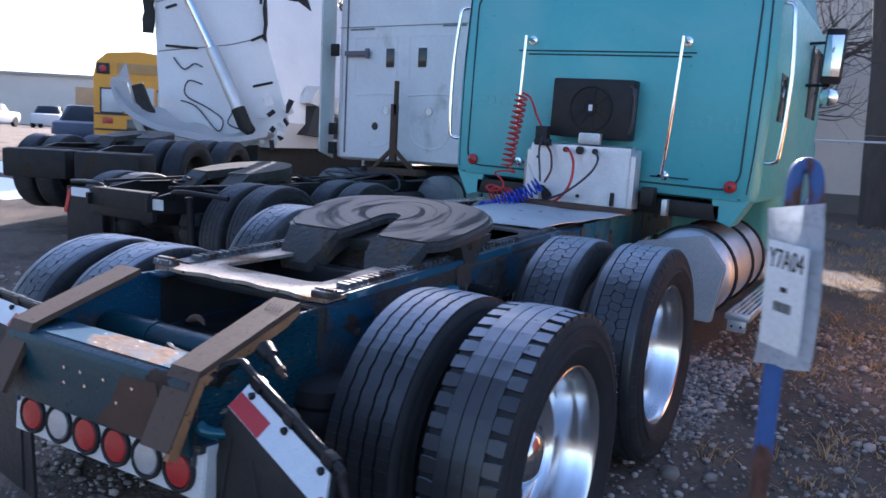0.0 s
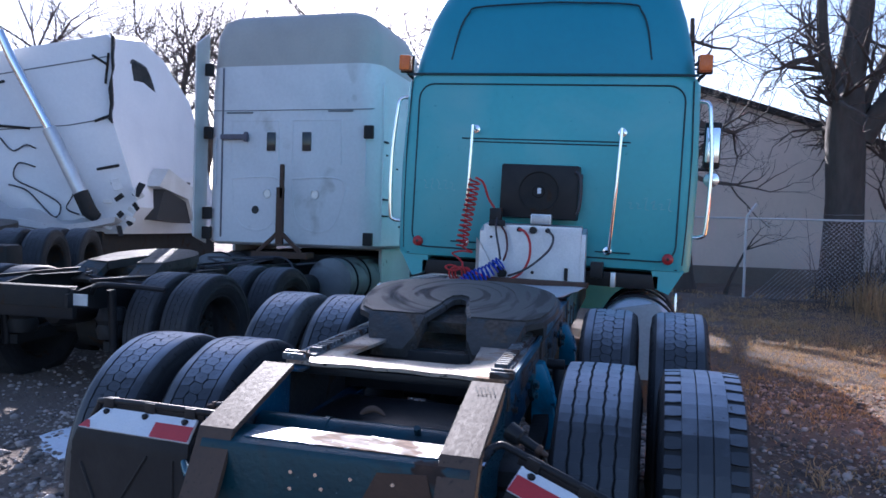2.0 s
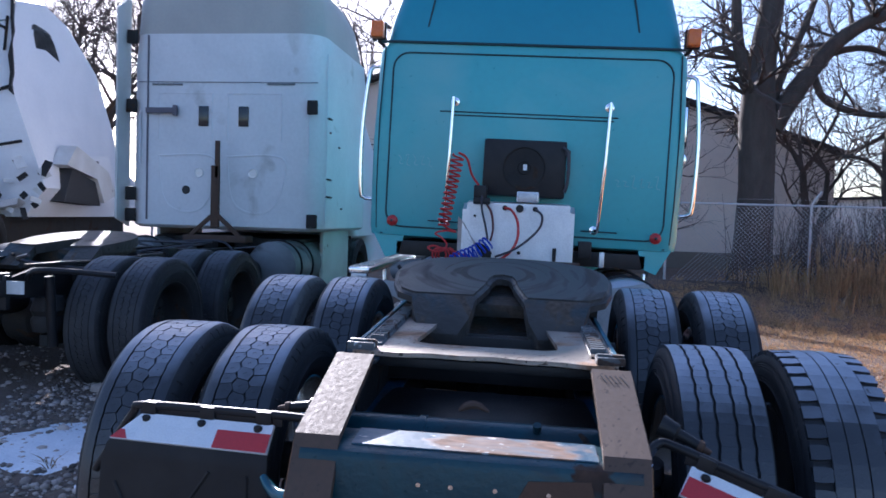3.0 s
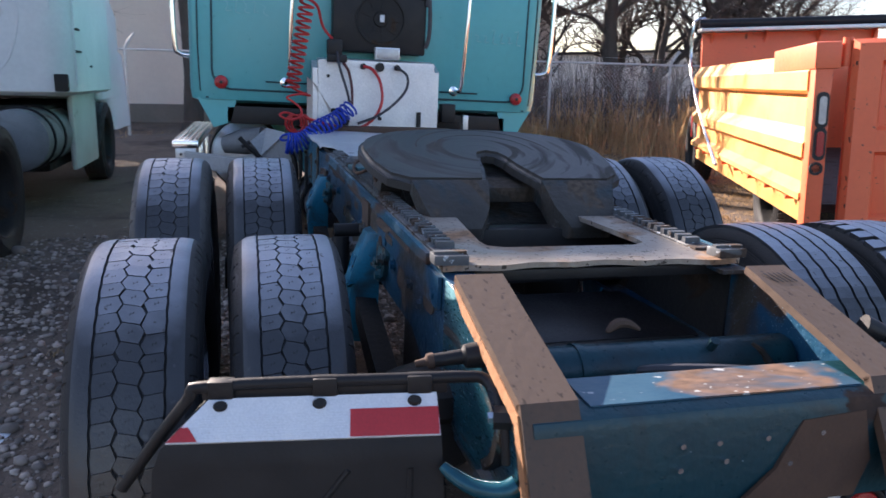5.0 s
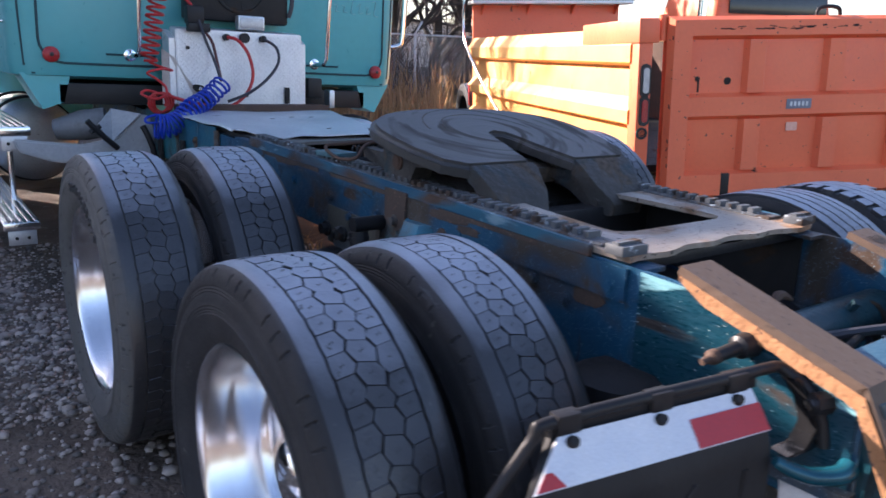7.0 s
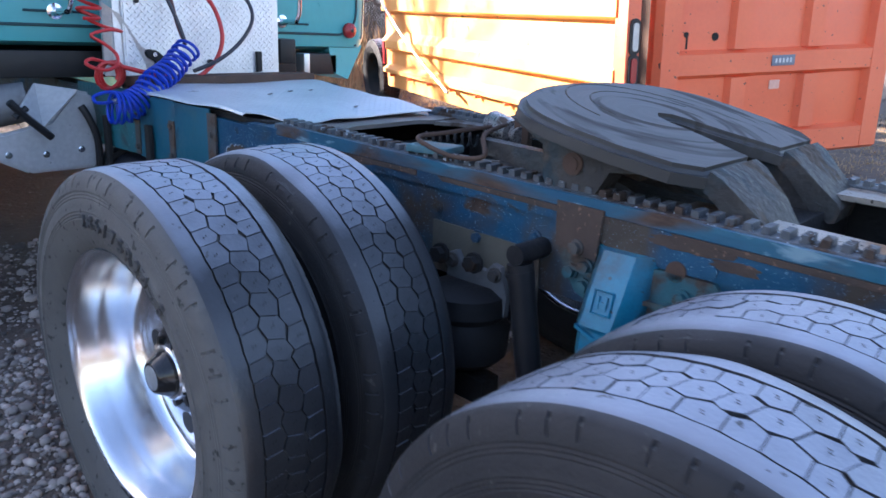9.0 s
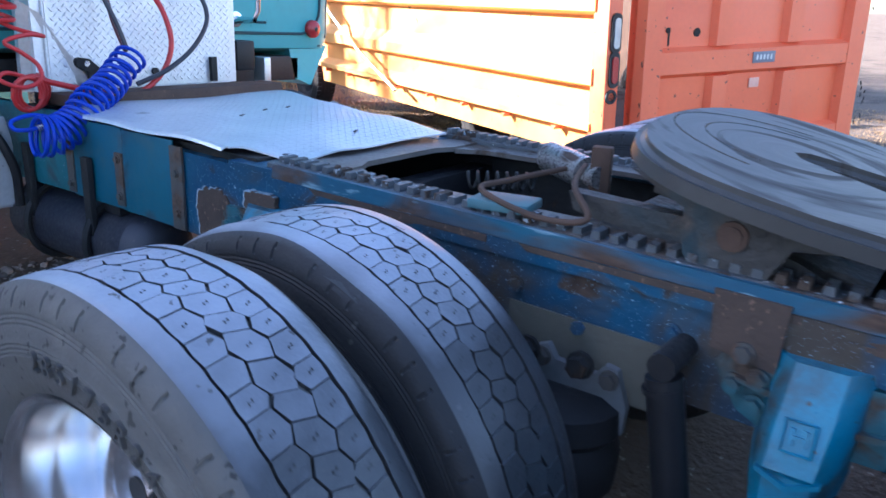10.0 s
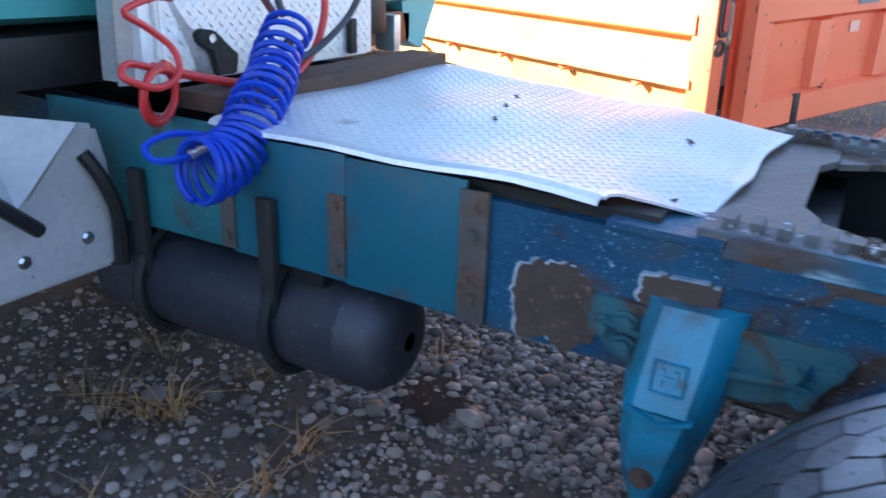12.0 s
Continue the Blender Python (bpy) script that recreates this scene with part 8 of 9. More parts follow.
for s in (-1, 1):
    bm = boxed((1.115 + s * 0.42, 3.2, 0.5), (0.08, 6.5, 0.2), bevel=0.01)
    part("frame_rail", bm, BLACK, dump, "", BD)
    for ya in (1.7, 6.6):
        p = BD @ Vector((1.115 + s * 0.95, ya, 0.56))
        w = wheel(dump, p.x, p.y, p.z, s, "lug", True, 0, "dull_rim")
        w.matrix_local = Matrix.Translation(p) @ BD.to_3x3().to_4x4() @ pose(0, 0, 0, 0, 0, 0 if s > 0 else 180)

# ---- second orange truck behind it ----
OT = FAR @ pose(5.75, 6.8, 0)
OC = OT @ pose(0, 0, 0.3)
ot = thing("work_truck", "orange work truck cab parked beyond the dump truck", "truck")
bm = loft(bmesh.new(), [level(0.5, 1.15, 0.0, 1.9, 0.1), level(1.95, 1.18, 0.0, 1.9, 0.12), level(2.28, 1.15, 0.05, 1.8, 0.15), level(2.42, 1.1, 0.1, 1.75, 0.2), level(2.5, 0.95, 0.2, 1.65, 0.25)])
oc = part("cab", bm, ORANGE, ot, "orange steel cab", OC, 40)
part("rear_window", boxed((0.05, -0.004, 2.14), (1.95, 0.02, 0.34), (-3, 0, 0), 0.008), GLASS_DARK, oc, "wide dark rear window", OC)
part("roof_visor", boxed((0.0, 0.02, 2.38), (2.2, 0.16, 0.05), (0, 0, 0), 0.02), ORANGE, oc, "", OC)
part("exhaust_pipe", rod(bmesh.new(), (-1.52, -0.15, 0.8), (-1.52, -0.15, 2.95), 0.075, 16), CHROME, ot, "chrome exhaust pipe", OT)
part("exhaust_bracket", boxed((-1.3, -0.1, 1.6), (0.4, 0.05, 0.06)), BLACK, ot, "", OT)
part("grab_loop", tube(bmesh.new(), bent([(1.2, 0.06, 1.76), (1.2, 0.06, 1.9), (1.38, 0.06, 1.9), (1.38, 0.06, 1.76)]), 0.016, 8), BLACK, gate, "black grab loop", GT)
part("headache_rack", boxed((0.0, -0.12, 1.5), (2.2, 0.05, 1.2), (0, 0, 0), 0.01), ORANGE, ot, "", OT)
part("hood", boxed((0, 2.6, 1.2), (1.5, 1.5, 1.0), (0, 0, 0), 0.12, 3), ORANGE, ot, "", OT)
for s in (-1, 1):
    for ya in (-2.0, 2.6):
        p = OT @ Vector((s * 0.98, ya, 0.5))
        w = wheel(ot, p.x, p.y, p.z, s, "rib", True, 0)
        w.matrix_local = Matrix.Translation(p) @ FAR.to_3x3().to_4x4() @ pose(0, 0, 0, 0, 0, 0 if s > 0 else 180)
    part("frame_rail", boxed((s * 0.42, 0.2, 0.75), (0.08, 6.0, 0.22), bevel=0.01), BLACK, ot, "", OT)

# ---- numbered tag on a blue post ----
post = thing("tag_post", "rusty blue steel post holding a plastic-sleeved paper tag", "post")
bm = bmesh.new()
tube(bm, [(2.025, 0.5, ground_z(2.025, 0.5) - 0.05), (2.033, 0.5, 0.8), (2.037, 0.5, 1.44)], 0.014, 14)
tube(bm, bent([(2.037, 0.5, 1.42), (2.036, 0.5, 1.51), (2.046, 0.5, 1.532), (2.06, 0.5, 1.525), (2.066, 0.5, 1.49), (2.065, 0.5, 1.45)]), 0.011, 12)
part("pole", bm, POST_BLUE, post, "rusty blue pole bent over at the top")
TG = pose(2.05, 0.435, 1.373, 4, 3, -38)
bm = bmesh.new()
g = [[bm.verts.new((-0.05 + 0.1 * i / 6, 0.008 * math.sin(i * 1.1 + j * 0.4), -0.125 + 0.23 * j / 8 + 0.022 * (i / 6 - 0.5))) for i in range(7)] for j in range(9)]
for j in range(8):
    for i in range(6):
        bm.faces.new((g[j][i], g[j][i + 1], g[j + 1][i + 1], g[j + 1][i]))
bmesh.ops.solidify(bm, geom=bm.faces[:], thickness=0.002)
part("sleeve", bm, PLASTIC, post, "crumpled milky plastic sleeve", TG)
bm = boxed((0.006, -0.0125, -0.02), (0.072, 0.0015, 0.15), bevel=0.0004)
tag = part("paper_tag", bm, PAPER, post, "white paper tag", TG)


def lettering(txt, size, m, mat, parent, name="lettering"):
    cu = bpy.data.curves.new(name, "FONT")
    cu.body, cu.size, cu.extrude, cu.align_x, cu.align_y = txt, size, 0.0004, "CENTER", "CENTER"
    o = new(name, cu)
    o.data.materials.append(mat)
    o.parent = parent
    o.matrix_world = m
    return o


lettering("Y7A04", 0.026, TG @ pose(0.006, -0.0138, 0.03, 90, 0, 0) @ Matrix.Diagonal((0.86, 1.5, 1, 1)), INK, tag)
bm = bmesh.new()
for k in range(9):
    box(bm, (-0.008 + 0.0036 * k, -0.0136, -0.035), (0.0016 if k % 3 else 0.0026, 0.0006, 0.014))
box(bm, (0.006, -0.0136, -0.01), (0.012, 0.0006, 0.007))
part("bar_marks", bm, INK, tag, "", TG)

# ---- fence, trees, buildings, bus ----
def fence_line(x0, x1, y, top, bare_to):
    """Posts and rail from x0 to x1; the wire mesh begins at bare_to."""
    f = thing("chain_link_fence", "galvanised chain link fence with steel posts and a barbed strand", "fence")
    n = int((x1 - x0) / 3.05)
    for k in range(n + 1):
        x = x0 + 3.05 * k
        bm = bmesh.new()
        tube(bm, [(x, y, ground_z(x, y) - 0.1), (x, y, top), (x + 0.08, y, top + 0.13), (x + 0.2, y, top + 0.3)], 0.03, 8)
        part("post", bm, GALV, f)
    bm = bmesh.new()
    rod(bm, (x0, y, top - 0.02), (x1, y, top - 0.02), 0.022, 8)
    part("top_rail", bm, GALV, f)
    for k in range(1):
        bm = bmesh.new()
        tube(bm, [(x0 + (x1 - x0) * i / 20, y, top + 0.1 + 0.09 * k + 0.02 * math.sin(i * 2.1 + k)) for i in range(21)], 0.0022, 4)
        part("barbed_strand", bm, GALV, f)
    vs, fs = [], []
    h, p = top - 0.12, 0.095
    cells = int((x1 - x0) / p)
    for d in (1, -1):
        for k in range(-int(h / p) - 1, cells + int(h / p) + 1):
            xa = x0 + k * p
            xb = xa + d * h
            za, zb = 0.1, 0.1 + h
            if min(xa, xb) < bare_to or max(xa, xb) > x1:
                continue
            w = 0.0042
            i = len(vs)
            vs += [(xa - w, y + d * 0.004, za), (xa + w, y + d * 0.004, za), (xb + w, y + d * 0.004, zb), (xb - w, y + d * 0.004, zb)]
            fs.append((i, i + 1, i + 2, i + 3))
    me = bpy.data.meshes.new("mesh_fabric")
    me.from_pydata(vs, [], fs)
    me.materials.append(GALV)
    o = new("mesh_fabric", me)
    o.parent = f
    tagged(o, kind="stuff")
    return f


fence_line(-15.4, 30.0, 16.45, 1.93, 2.9)


def thicket(x0, x1, y0, y1, count, tall, seed, mat, label):
    """Dry standing stems, too many to count."""
    rng = random.Random(seed)
    vs, fs = [], []
    for _ in range(count):
        x, y = rng.uniform(x0, x1), rng.uniform(y0, y1)
        z, h = ground_z(x, y) - 0.02, tall * (0.35 + 0.65 * rng.random() ** 1.5)
        a, lean = rng.uniform(0, 6.28), rng.uniform(0.03, 0.3) * h
        p = [Vector((x, y, z)), Vector((x + lean * 0.3 * math.cos(a), y + lean * 0.3 * math.sin(a), z + h * 0.55)), Vector((x + lean * math.cos(a), y + lean * math.sin(a), z + h))]
        stems = [(p, 0.011)]
        for _ in range(rng.randint(1, 4)):
            q = p[0].lerp(p[2], rng.uniform(0.3, 0.8))
            b = rng.uniform(0, 6.28)
            tip = q + Vector((math.cos(b) * 0.14, math.sin(b) * 0.14, rng.uniform(0.02, 0.3))) * h
            stems.append(([q, q.lerp(tip, 0.5) + Vector((0, 0, 0.02)), tip], 0.008))
        for path, r in stems:
            i = len(vs)
            for k, c in enumerate(path):
                w = r * (1, 0.75, 0.3)[k]
                vs += [(c.x + w, c.y, c.z), (c.x - w * 0.5, c.y + w * 0.87, c.z), (c.x - w * 0.5, c.y - w * 0.87, c.z)]
            for k in (0, 3):
                for e in range(3):
                    f = (e + 1) % 3
                    fs.append((i + k + e, i + k + f, i + k + 3 + f, i + k + 3 + e))
    me = bpy.data.meshes.new("dry_brush")
    me.from_pydata(vs, [], fs)
    me.materials.append(mat)
    return tagged(new("dry_brush", me), label=label, category="brush", kind="stuff")


thicket(5.6, 13.0, 13.2, 16.2, 520, 1.3, 71, STRAW, "tall dry straw-coloured brush standing before the fence")
thicket(4.2, 12.5, 15.2, 17.6, 260, 2.0, 72, TWIG, "bare grey-brown shrubs tangled along the fence")
thicket(6.6, 16.0, 18.0, 22.0, 700, 3.0, 73, TWIG, "bare brown brush and saplings behind the fence")


def tree(x, y, height, r, seed, forks, lean=0.0, depth=5, label="large bare winter tree with dark bark", limbs=()):
    """Trunk, limbs and fine twigs, grown by forking."""
    rng = random.Random(seed)
    t = thing("tree", label, "tree", None, "bare trees")
    tb, cb = bmesh.new(), bmesh.new()
    z0 = ground_z(x, y) - 0.1

    def grow(bm_thick, p, d, length, rad, lev):
        n = 4 if lev < 3 else 3
        pts, rs = [p], [rad]
        q, dd = p.copy(), d.copy()
        for i in range(n):
            dd = (dd + Vector((rng.uniform(-1, 1), rng.uniform(-1, 1), rng.uniform(-0.4, 0.9))) * (0.13 + 0.05 * lev)).normalized()
            q = q + dd * length / n
            pts.append(q.copy())
            rs.append(rad * (1 - 0.42 * (i + 1) / n))
        tube(tb if lev < 2 else cb, pts, rs, 12 if lev == 0 else (7 if lev < 2 else (4 if lev < 4 else 3)), lev < 2)
        if lev >= depth:
            return
        kids = forks[min(lev, len(forks) - 1)]
        for i in range(kids):
            at = n if i < 2 else rng.randint(1, n)
            base, br = pts[at], rs[at]
            ax = dd.orthogonal().normalized()
            ax.rotate(Matrix.Rotation(rng.uniform(0, 6.28), 3, dd))
            nd = (dd * rng.uniform(0.55, 1.0) + ax * rng.uniform(0.45, 0.95)).normalized()
            grow(bm_thick, base, nd, length * rng.uniform(0.55, 0.85), br * rng.uniform(0.5, 0.78), lev + 1)

    for line, radii, kids in limbs:
        pts = bent([Vector(p) + Vector((x, y, z0 + 0.1)) for p in line], 4)
        rs = [radii[min(k // 4, len(radii) - 1)] * (1 - (k % 4) / 4) + radii[min(k // 4 + 1, len(radii) - 1)] * (k % 4) / 4 for k in range(len(pts))]
        tube(tb, pts, rs, 14 if radii[0] > 0.2 else 8)
        for _ in range(kids):
            k = rng.randint(int(len(pts) * 0.45), len(pts) - 1)
            nd = Vector((rng.uniform(-1, 1), rng.uniform(-1, 1), rng.uniform(-0.5, 0.9))).normalized()
            grow(cb, pts[k], nd, rng.uniform(0.7, 1.6), max(0.02, rs[k] * rng.uniform(0.25, 0.45)), 2)
    d0 = Vector((lean, 0, 1)).normalized()
    if not limbs:
        tube(tb, [(x, y, z0), (x + lean * 0.2, y, z0 + 0.35)], [r * 1.5, r], 12)
        grow(tb, Vector((x + lean * 0.2, y, z0 + 0.35)), d0, height, r, 0)
    part("trunk", tb, BARK, t, "thick dark trunk and limbs")
    part("crown", cb, TWIG, t, "bare branching twigs", None, 0)
    return t


tree(5.05, 17.6, 2.9, 0.5, 5, (5, 5, 5, 4, 3), limbs=(
    ([(0, 0, -0.1), (0, 0, 0.5), (0.02, 0, 2.2), (-0.02, 0, 3.7), (0.0, 0, 4.9), (0.2, 0, 6.6), (0.3, 0.2, 8.5)], [0.66, 0.46, 0.4, 0.42, 0.33, 0.26, 0.16], 8),
    ([(-0.15, 0, 4.5), (-0.45, 0, 5.2), (-0.6, -0.1, 6.0), (-0.7, -0.2, 7.5)], [0.2, 0.15, 0.13, 0.08], 9),
    ([(0.3, 0, 3.6), (0.75, -0.1, 4.4), (1.45, -0.2, 5.4), (2.3, -0.3, 6.0), (3.4, -0.3, 6.3), (4.6, -0.4, 6.6)], [0.25, 0.22, 0.18, 0.14, 0.1, 0.05], 20),
    ([(0.25, 0.1, 3.9), (0.45, 0.1, 4.7), (0.8, 0.0, 5.6), (1.15, 0.0, 6.6)], [0.15, 0.12, 0.09, 0.06], 10),
    ([(1.15, 0, 4.9), (1.5, 0.2, 4.3), (2.3, 0.3, 4.0), (3.4, 0.3, 3.9), (4.2, 0.2, 3.6)], [0.09, 0.085, 0.08, 0.06, 0.03], 16),
    ([(1.45, 0, 5.3), (2.4, 0.3, 5.5), (3.4, 0.5, 5.2), (4.4, 0.5, 5.0)], [0.09, 0.07, 0.05, 0.03], 14)))
tree(8.3, 18.4, 2.4, 0.22, 9, (5, 5, 5, 4, 3), label="bare winter tree with a crooked slender trunk", limbs=(
    ([(0.35, 0, -0.1), (0.2, 0, 1.2), (0.0, 0, 2.6), (0.05, 0, 4.2), (0.15, 0, 6.0), (0.1, 0, 7.8)], [0.28, 0.22, 0.18, 0.15, 0.11, 0.06], 22),
    ([(0.05, 0, 3.0), (0.7, 0, 3.8), (1.5, 0.2, 4.3), (2.6, 0.2, 4.6)], [0.1, 0.08, 0.06, 0.03], 14),
    ([(0.0, 0, 2.5), (-0.5, 0, 3.0), (-1.2, -0.2, 3.1)], [0.07, 0.05, 0.02], 10)))
tree(11.0, 18.6, 2.4, 0.2, 13, (5, 5, 5, 4, 3), 0.1, 5, "bare winter tree with slender trunk")
tree(13.0, 20.0, 2.6, 0.24, 31, (5, 5, 5, 4, 3), 0.0, 5, "bare winter tree with slender trunk")
tree(10.2, 22.0, 2.2, 0.2, 33, (5, 5, 5, 4, 3), 0.15, 5, "bare winter tree with slender trunk")
tree(16.0, 22.5, 2.6, 0.24, 35, (5, 5, 5, 4, 3), -0.1, 5, "bare winter tree with slender trunk")
tree(-8.5, 24.0, 4.2, 0.3, 17, (5, 5, 5, 4, 3), 0.05, 5, "tall bare winter tree beyond the trucks")
tree(-13.5, 26.0, 4.2, 0.3, 21, (5, 5, 5, 4, 3), -0.05, 5, "tall bare winter tree beyond the trucks")
for k, (bx, by, hh, br) in enumerate(((-17.5, 25.0, 4.6, 0.3), (-21.0, 26.0, 4.4, 0.3), (-24.5, 25.0, 4.2, 0.28), (-6.0, 27.0, 4.4, 0.28), (-15.2, 29.0, 4.8, 0.3), (-19.2, 29.5, 4.6, 0.3))):
    tree(bx, by, hh, br, 120 + k, (5, 5, 5, 4, 3), 0.05, 5, "tall bare winter tree beyond the trucks")
tree(-2.2, 20.5, 4.6, 0.26, 27, (5, 5, 4, 4, 3), 0.0, 5, "tall bare winter tree beyond the trucks")
tree(1.45, 17.5, 2.4, 0.25, 51, (4, 4, 4, 3, 3), label="bare winter tree with twin trunks by the fence", limbs=(
    ([(0.19, 0, -0.1), (0.14, 0, 0.5), (0.06, 0, 1.6), (-0.02, 0, 3.3), (-0.18, 0, 4.8), (-0.28, 0, 6.5), (-0.35, 0.2, 8.0)], [0.38, 0.3, 0.27, 0.24, 0.2, 0.15, 0.08], 8),
    ([(0.2, 0.2, 0.9), (0.3, 0.2, 2.2), (0.36, 0.2, 3.4), (0.26, 0.2, 4.8), (0.22, 0.3, 6.5)], [0.1, 0.1, 0.09, 0.08, 0.05], 6),
    ([(0.32, 0.1, 3.0), (0.62, 0, 3.5), (1.0, -0.1, 3.9), (1.5, -0.2, 4.2)], [0.05, 0.04, 0.03, 0.015], 7),
    ([(-0.15, 0, 4.6), (-0.6, 0, 5.0), (-0.9, -0.1, 5.0)], [0.05, 0.04, 0.02], 3)))
for k, (bx, by, hh) in enumerate(((9.6, 18.2, 2.6), (11.8, 18.0, 2.4), (10.8, 20.5, 3.0), (13.8, 18.6, 2.6), (7.2, 20.6, 2.8))):
    tree(bx, by, hh, 0.15, 80 + k, (5, 5, 5, 5, 3), 0.05, 5, "bare winter tree with slender trunk")
tree(2.6, 17.6, 0.9, 0.04, 41, (3, 3, 3), 0.4, 3, "thin bare sapling by the fence")
for k, (bx, by) in enumerate(((7.6, 17.2), (9.0, 17.3), (10.4, 17.0), (12.0, 17.4), (13.6, 17.8), (8.2, 18.4))):
    tree(bx, by, 0.75, 0.035, 60 + k, (5, 5, 4, 3), 0.1, 4, "tangled bare brush by the fence")


def shed(name, label, wall_y, x0, x1, xr, eave0, ridge, eave1, deep, band):
    h = thing(name, label, "building")
    bm = bmesh.new()
    prism(bm, [(x0, band), (x1, band), (x1, eave1), (xr, ridge), (x0, eave0)], on_y, wall_y, wall_y + deep)
    part("wall", bm, WALL_WHITE, h, "pale siding wall")
    bm = boxed(((x0 + x1) / 2, wall_y + deep / 2 - 0.05, band / 2 - 0.15), (x1 - x0 + 0.1, deep + 0.1, band + 0.29))
    part("base_wall", bm, WALL_LOW, h, "brown masonry base wall")
    bm = bmesh.new()
    for (xa, za), (xb, zb) in (((x0 - 0.4, eave0 - 0.1), (xr, ridge)), ((xr, ridge), (x1 + 0.4, eave1 - 0.1))):
        prism(bm, [(xa, za), (xb, zb), (xb, zb + 0.16), (xa, za + 0.16)], on_y, wall_y - 0.35, wall_y + deep + 0.3)
    part("roof", bm, DARK, h, "dark sheet roof")
    return h


shed("warehouse", "large pale metal warehouse with a dark gable roof", 24.5, -13.0, 9.2, -1.5, 3.6, 7.3, 3.75, 30.0, 0.55)
shed("low_building", "low pale yellow building far behind the fence", 45.0, 14.0, 40.0, 27.0, 3.0, 3.6, 3.0, 10.0, 0.6)

BU = pose(-15.1, 12.4, 0.5, 0, 0, 48) @ Matrix.Diagonal((0.93, 0.93, 0.92, 1))
bus = thing("school_bus", "yellow school bus seen from the rear", "bus")
bm = bmesh.new()
prism(bm, [(-1.2, 0.55), (1.2, 0.55), (1.2, 2.4), (1.12, 2.8), (0.85, 3.05), (0.0, 3.14), (-0.85, 3.05), (-1.12, 2.8), (-1.2, 2.4)], on_y, 0.0, 8.0)
bb = part("body", bm, YELLOW, bus, "yellow steel body", BU, 30)
for x, z, w, h in ((-0.72, 1.75, 0.55, 0.62), (0.72, 1.75, 0.55, 0.62), (0.0, 1.8, 0.72, 0.7), (0.0, 1.0, 0.72, 0.5)):
    bm = boxed((x, -0.012, z), (w, 0.02, h), bevel=0.004)
    wnd = part("rear_window", bm, GLASS_LIGHT if z > 1.5 else GLASS_DARK, bb, "", BU)
    bm = boxed((x, -0.006, z), (w + 0.09, 0.014, h + 0.09))
    part("gasket", bm, INK, wnd, "", BU)
for x in (-0.95, 0.95):
    part("warning_board", boxed((x, -0.02, 2.62), (0.34, 0.03, 0.3), bevel=0.02), INK, bb, "black warning lamp board", BU)
for x in (-0.95, 0.95):
    bm = bmesh.new()
    lathe(bm, [(0.0, 0.1), (0.03, 0.09), (0.04, 0.0)], 16, BU @ pose(x, -0.035, 2.62, 0, 0, -90))
    part("warning_lamp", bm, RED_LENS, bb)
bm = boxed((0, -0.02, 2.65), (1.2, 0.02, 0.28), bevel=0.004)
part("sign_board", bm, material("faded bus sign", (0.45, 0.27, 0.1), (0.38, 0.22, 0.08), 6.0, 0.6), bb, "", BU)
for x in (-0.85, 0.85):
    part("tail_lamp", boxed((x, -0.015, 1.2), (0.26, 0.02, 0.16), bevel=0.01), RED_LENS, bb, "", BU)
part("bumper", boxed((0, -0.1, 0.6), (2.4, 0.2, 0.25), bevel=0.03), BLACK, bus, "black steel bumper", BU)
for x in (-1.05, 1.05):
    for y in (1.8, 6.0):
        part("wheel", tube(bmesh.new(), [(x - 0.12, y, 0.45), (x + 0.12, y, 0.45)], 0.45, 20), RUBBER, bus, "", BU)
part("door", boxed((0.0, -0.008, 1.45), (0.86, 0.012, 1.75), bevel=0.004), YELLOW, bb, "yellow rear emergency door", BU)
for z in (1.38, 0.95):
    part("black_rail", boxed((0.0, -0.022, z), (2.36, 0.014, 0.05), bevel=0.004), INK, bb, "", BU)


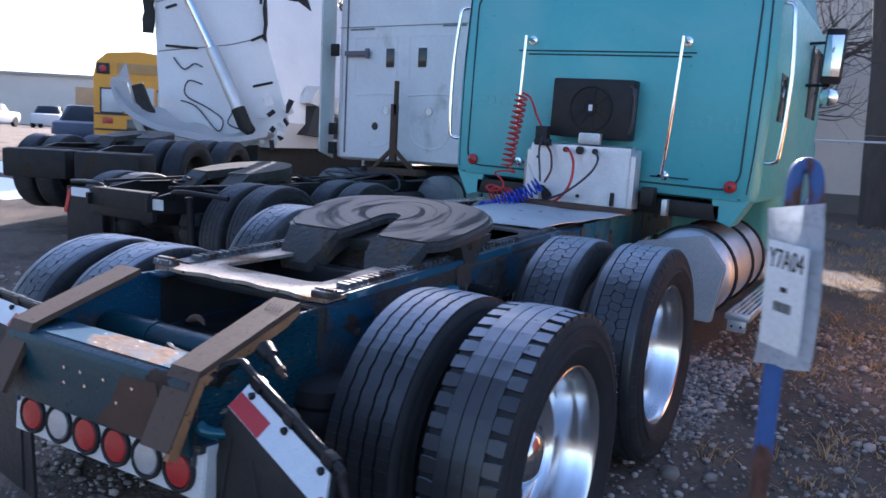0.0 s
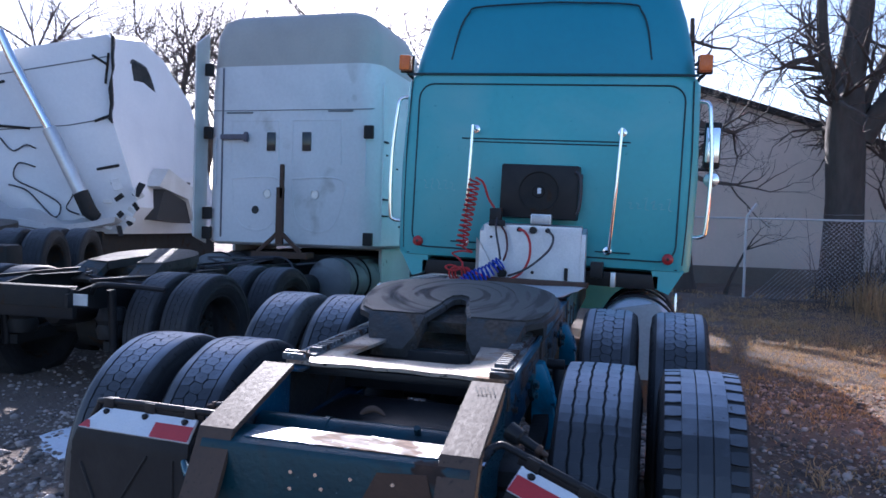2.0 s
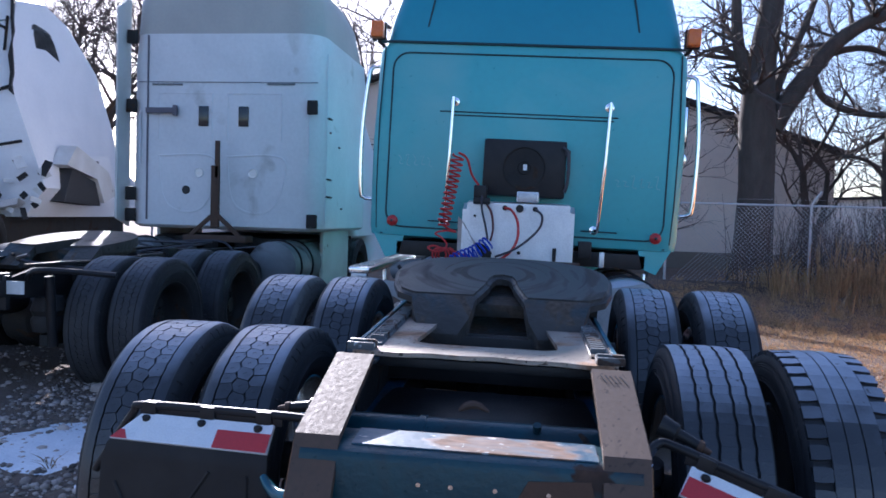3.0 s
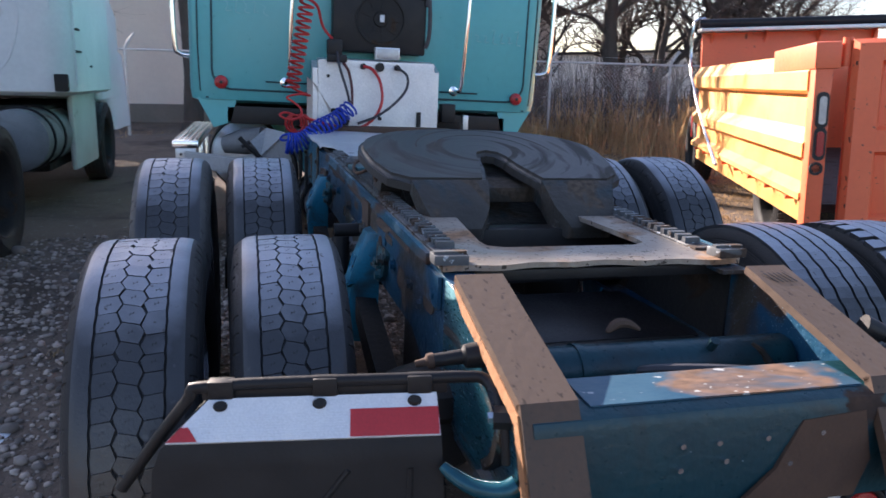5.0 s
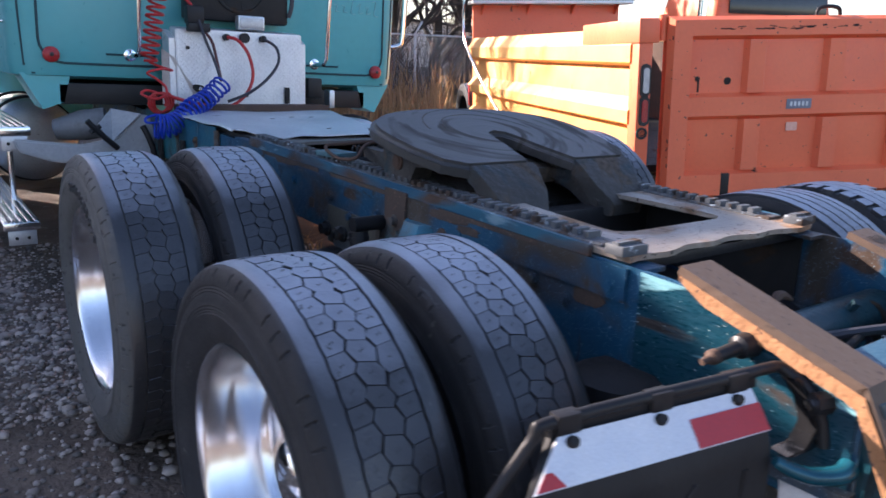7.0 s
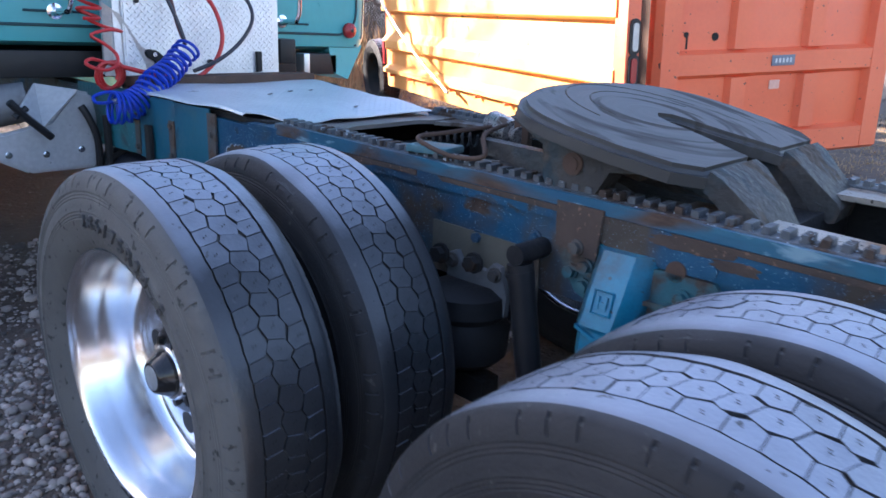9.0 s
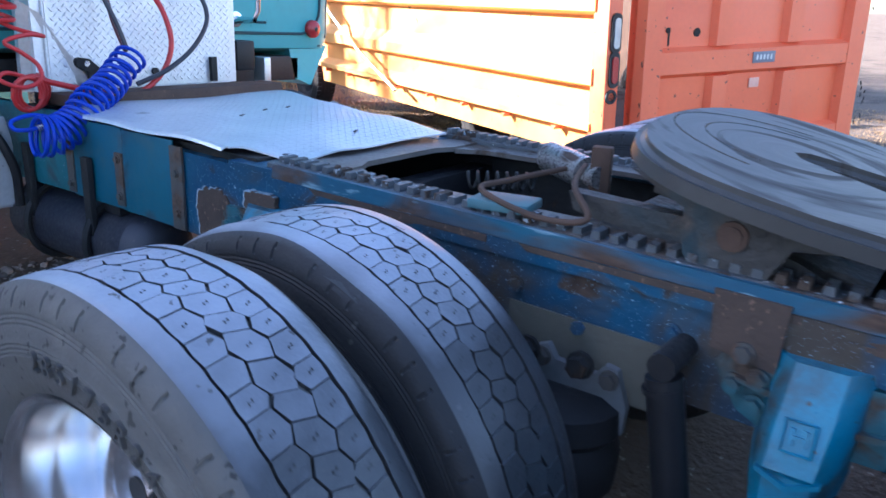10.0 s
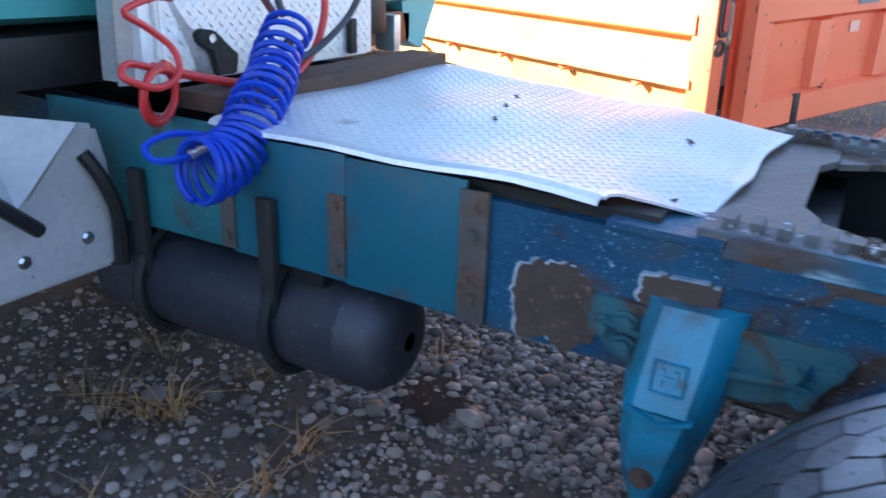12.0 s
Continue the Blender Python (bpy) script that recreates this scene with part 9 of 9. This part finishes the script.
def parked_car(x, y, yaw, mat, label):
    m = pose(x, y, ground_z(x, y), 0, 0, yaw)
    c = thing("parked_car", label, "car", None, "cars far across the yard")
    bm = loft(bmesh.new(), [[(p[0], p[1], z) for p in rounded(1.75 * k, 4.4 * l, 0.25, 3)] for z, k, l in ((0.28, 0.95, 0.97), (0.5, 1.0, 1.0), (0.85, 0.98, 0.98), (0.92, 0.93, 0.9))])
    part("body", bm, mat, c, "", m, 40)
    bm = loft(bmesh.new(), [[(p[0], p[1] - 0.2, z) for p in rounded(1.6 * k, 2.4 * l, 0.25, 3)] for z, k, l in ((0.9, 1.0, 1.0), (1.38, 0.8, 0.72), (1.42, 0.7, 0.6))])
    part("cabin", bm, GLASS_DARK, c, "", m, 40)
    for sx in (-0.8, 0.8):
        for sy in (-1.35, 1.35):
            part("wheel", tube(bmesh.new(), [(sx - 0.1, sy, 0.32), (sx + 0.1, sy, 0.32)], 0.32, 16), RUBBER, c, "", m)


parked_car(-46.0, 29.0, 50, WHITE, "white car parked far across the yard")
parked_car(-46.8, 25.6, 35, WHITE, "white car parked far across the yard")
parked_car(-21.3, 15.2, 48, material("dark blue car paint", (0.02, 0.05, 0.13), (0.015, 0.04, 0.1), 2.0, 0.35), "dark blue car parked beside the school bus")
bt = thing("box_truck", "tan box truck parked far across the yard", "truck")
BT = pose(-57.4, 40.0, 0.95, 0, 0, 50)
part("cargo_box", boxed((0, 0, 2.1), (2.4, 5.0, 2.5), bevel=0.04), material("tan cargo box", (0.5, 0.33, 0.18), (0.42, 0.27, 0.15), 1.5, 0.6), bt, "", BT)
part("cab", boxed((0, 3.5, 1.4), (2.1, 1.8, 1.7), bevel=0.2, seg=3), WHITE, bt, "", BT)
for sx in (-1, 1):
    for sy in (-1.6, 3.6):
        part("wheel", tube(bmesh.new(), [(sx * 1.0 - 0.13, sy, 0.45), (sx * 1.0 + 0.13, sy, 0.45)], 0.45, 18), RUBBER, bt, "", BT)
    part("chassis_rail", boxed((sx * 0.4, 1.0, 0.75), (0.1, 6.4, 0.2)), BLACK, bt, "", BT)
far = thing("far_warehouse", "long pale low warehouse at the far edge", "building")
bm = boxed((-74, 43, 2.7), (60, 12, 5.6), (0, 0, 35))
part("wall", bm, WALL_WHITE, far, "")
bm = boxed((-74, 43, 5.62), (60.6, 12.6, 0.25), (0, 0, 35))
part("roof", bm, TAN, far, "")
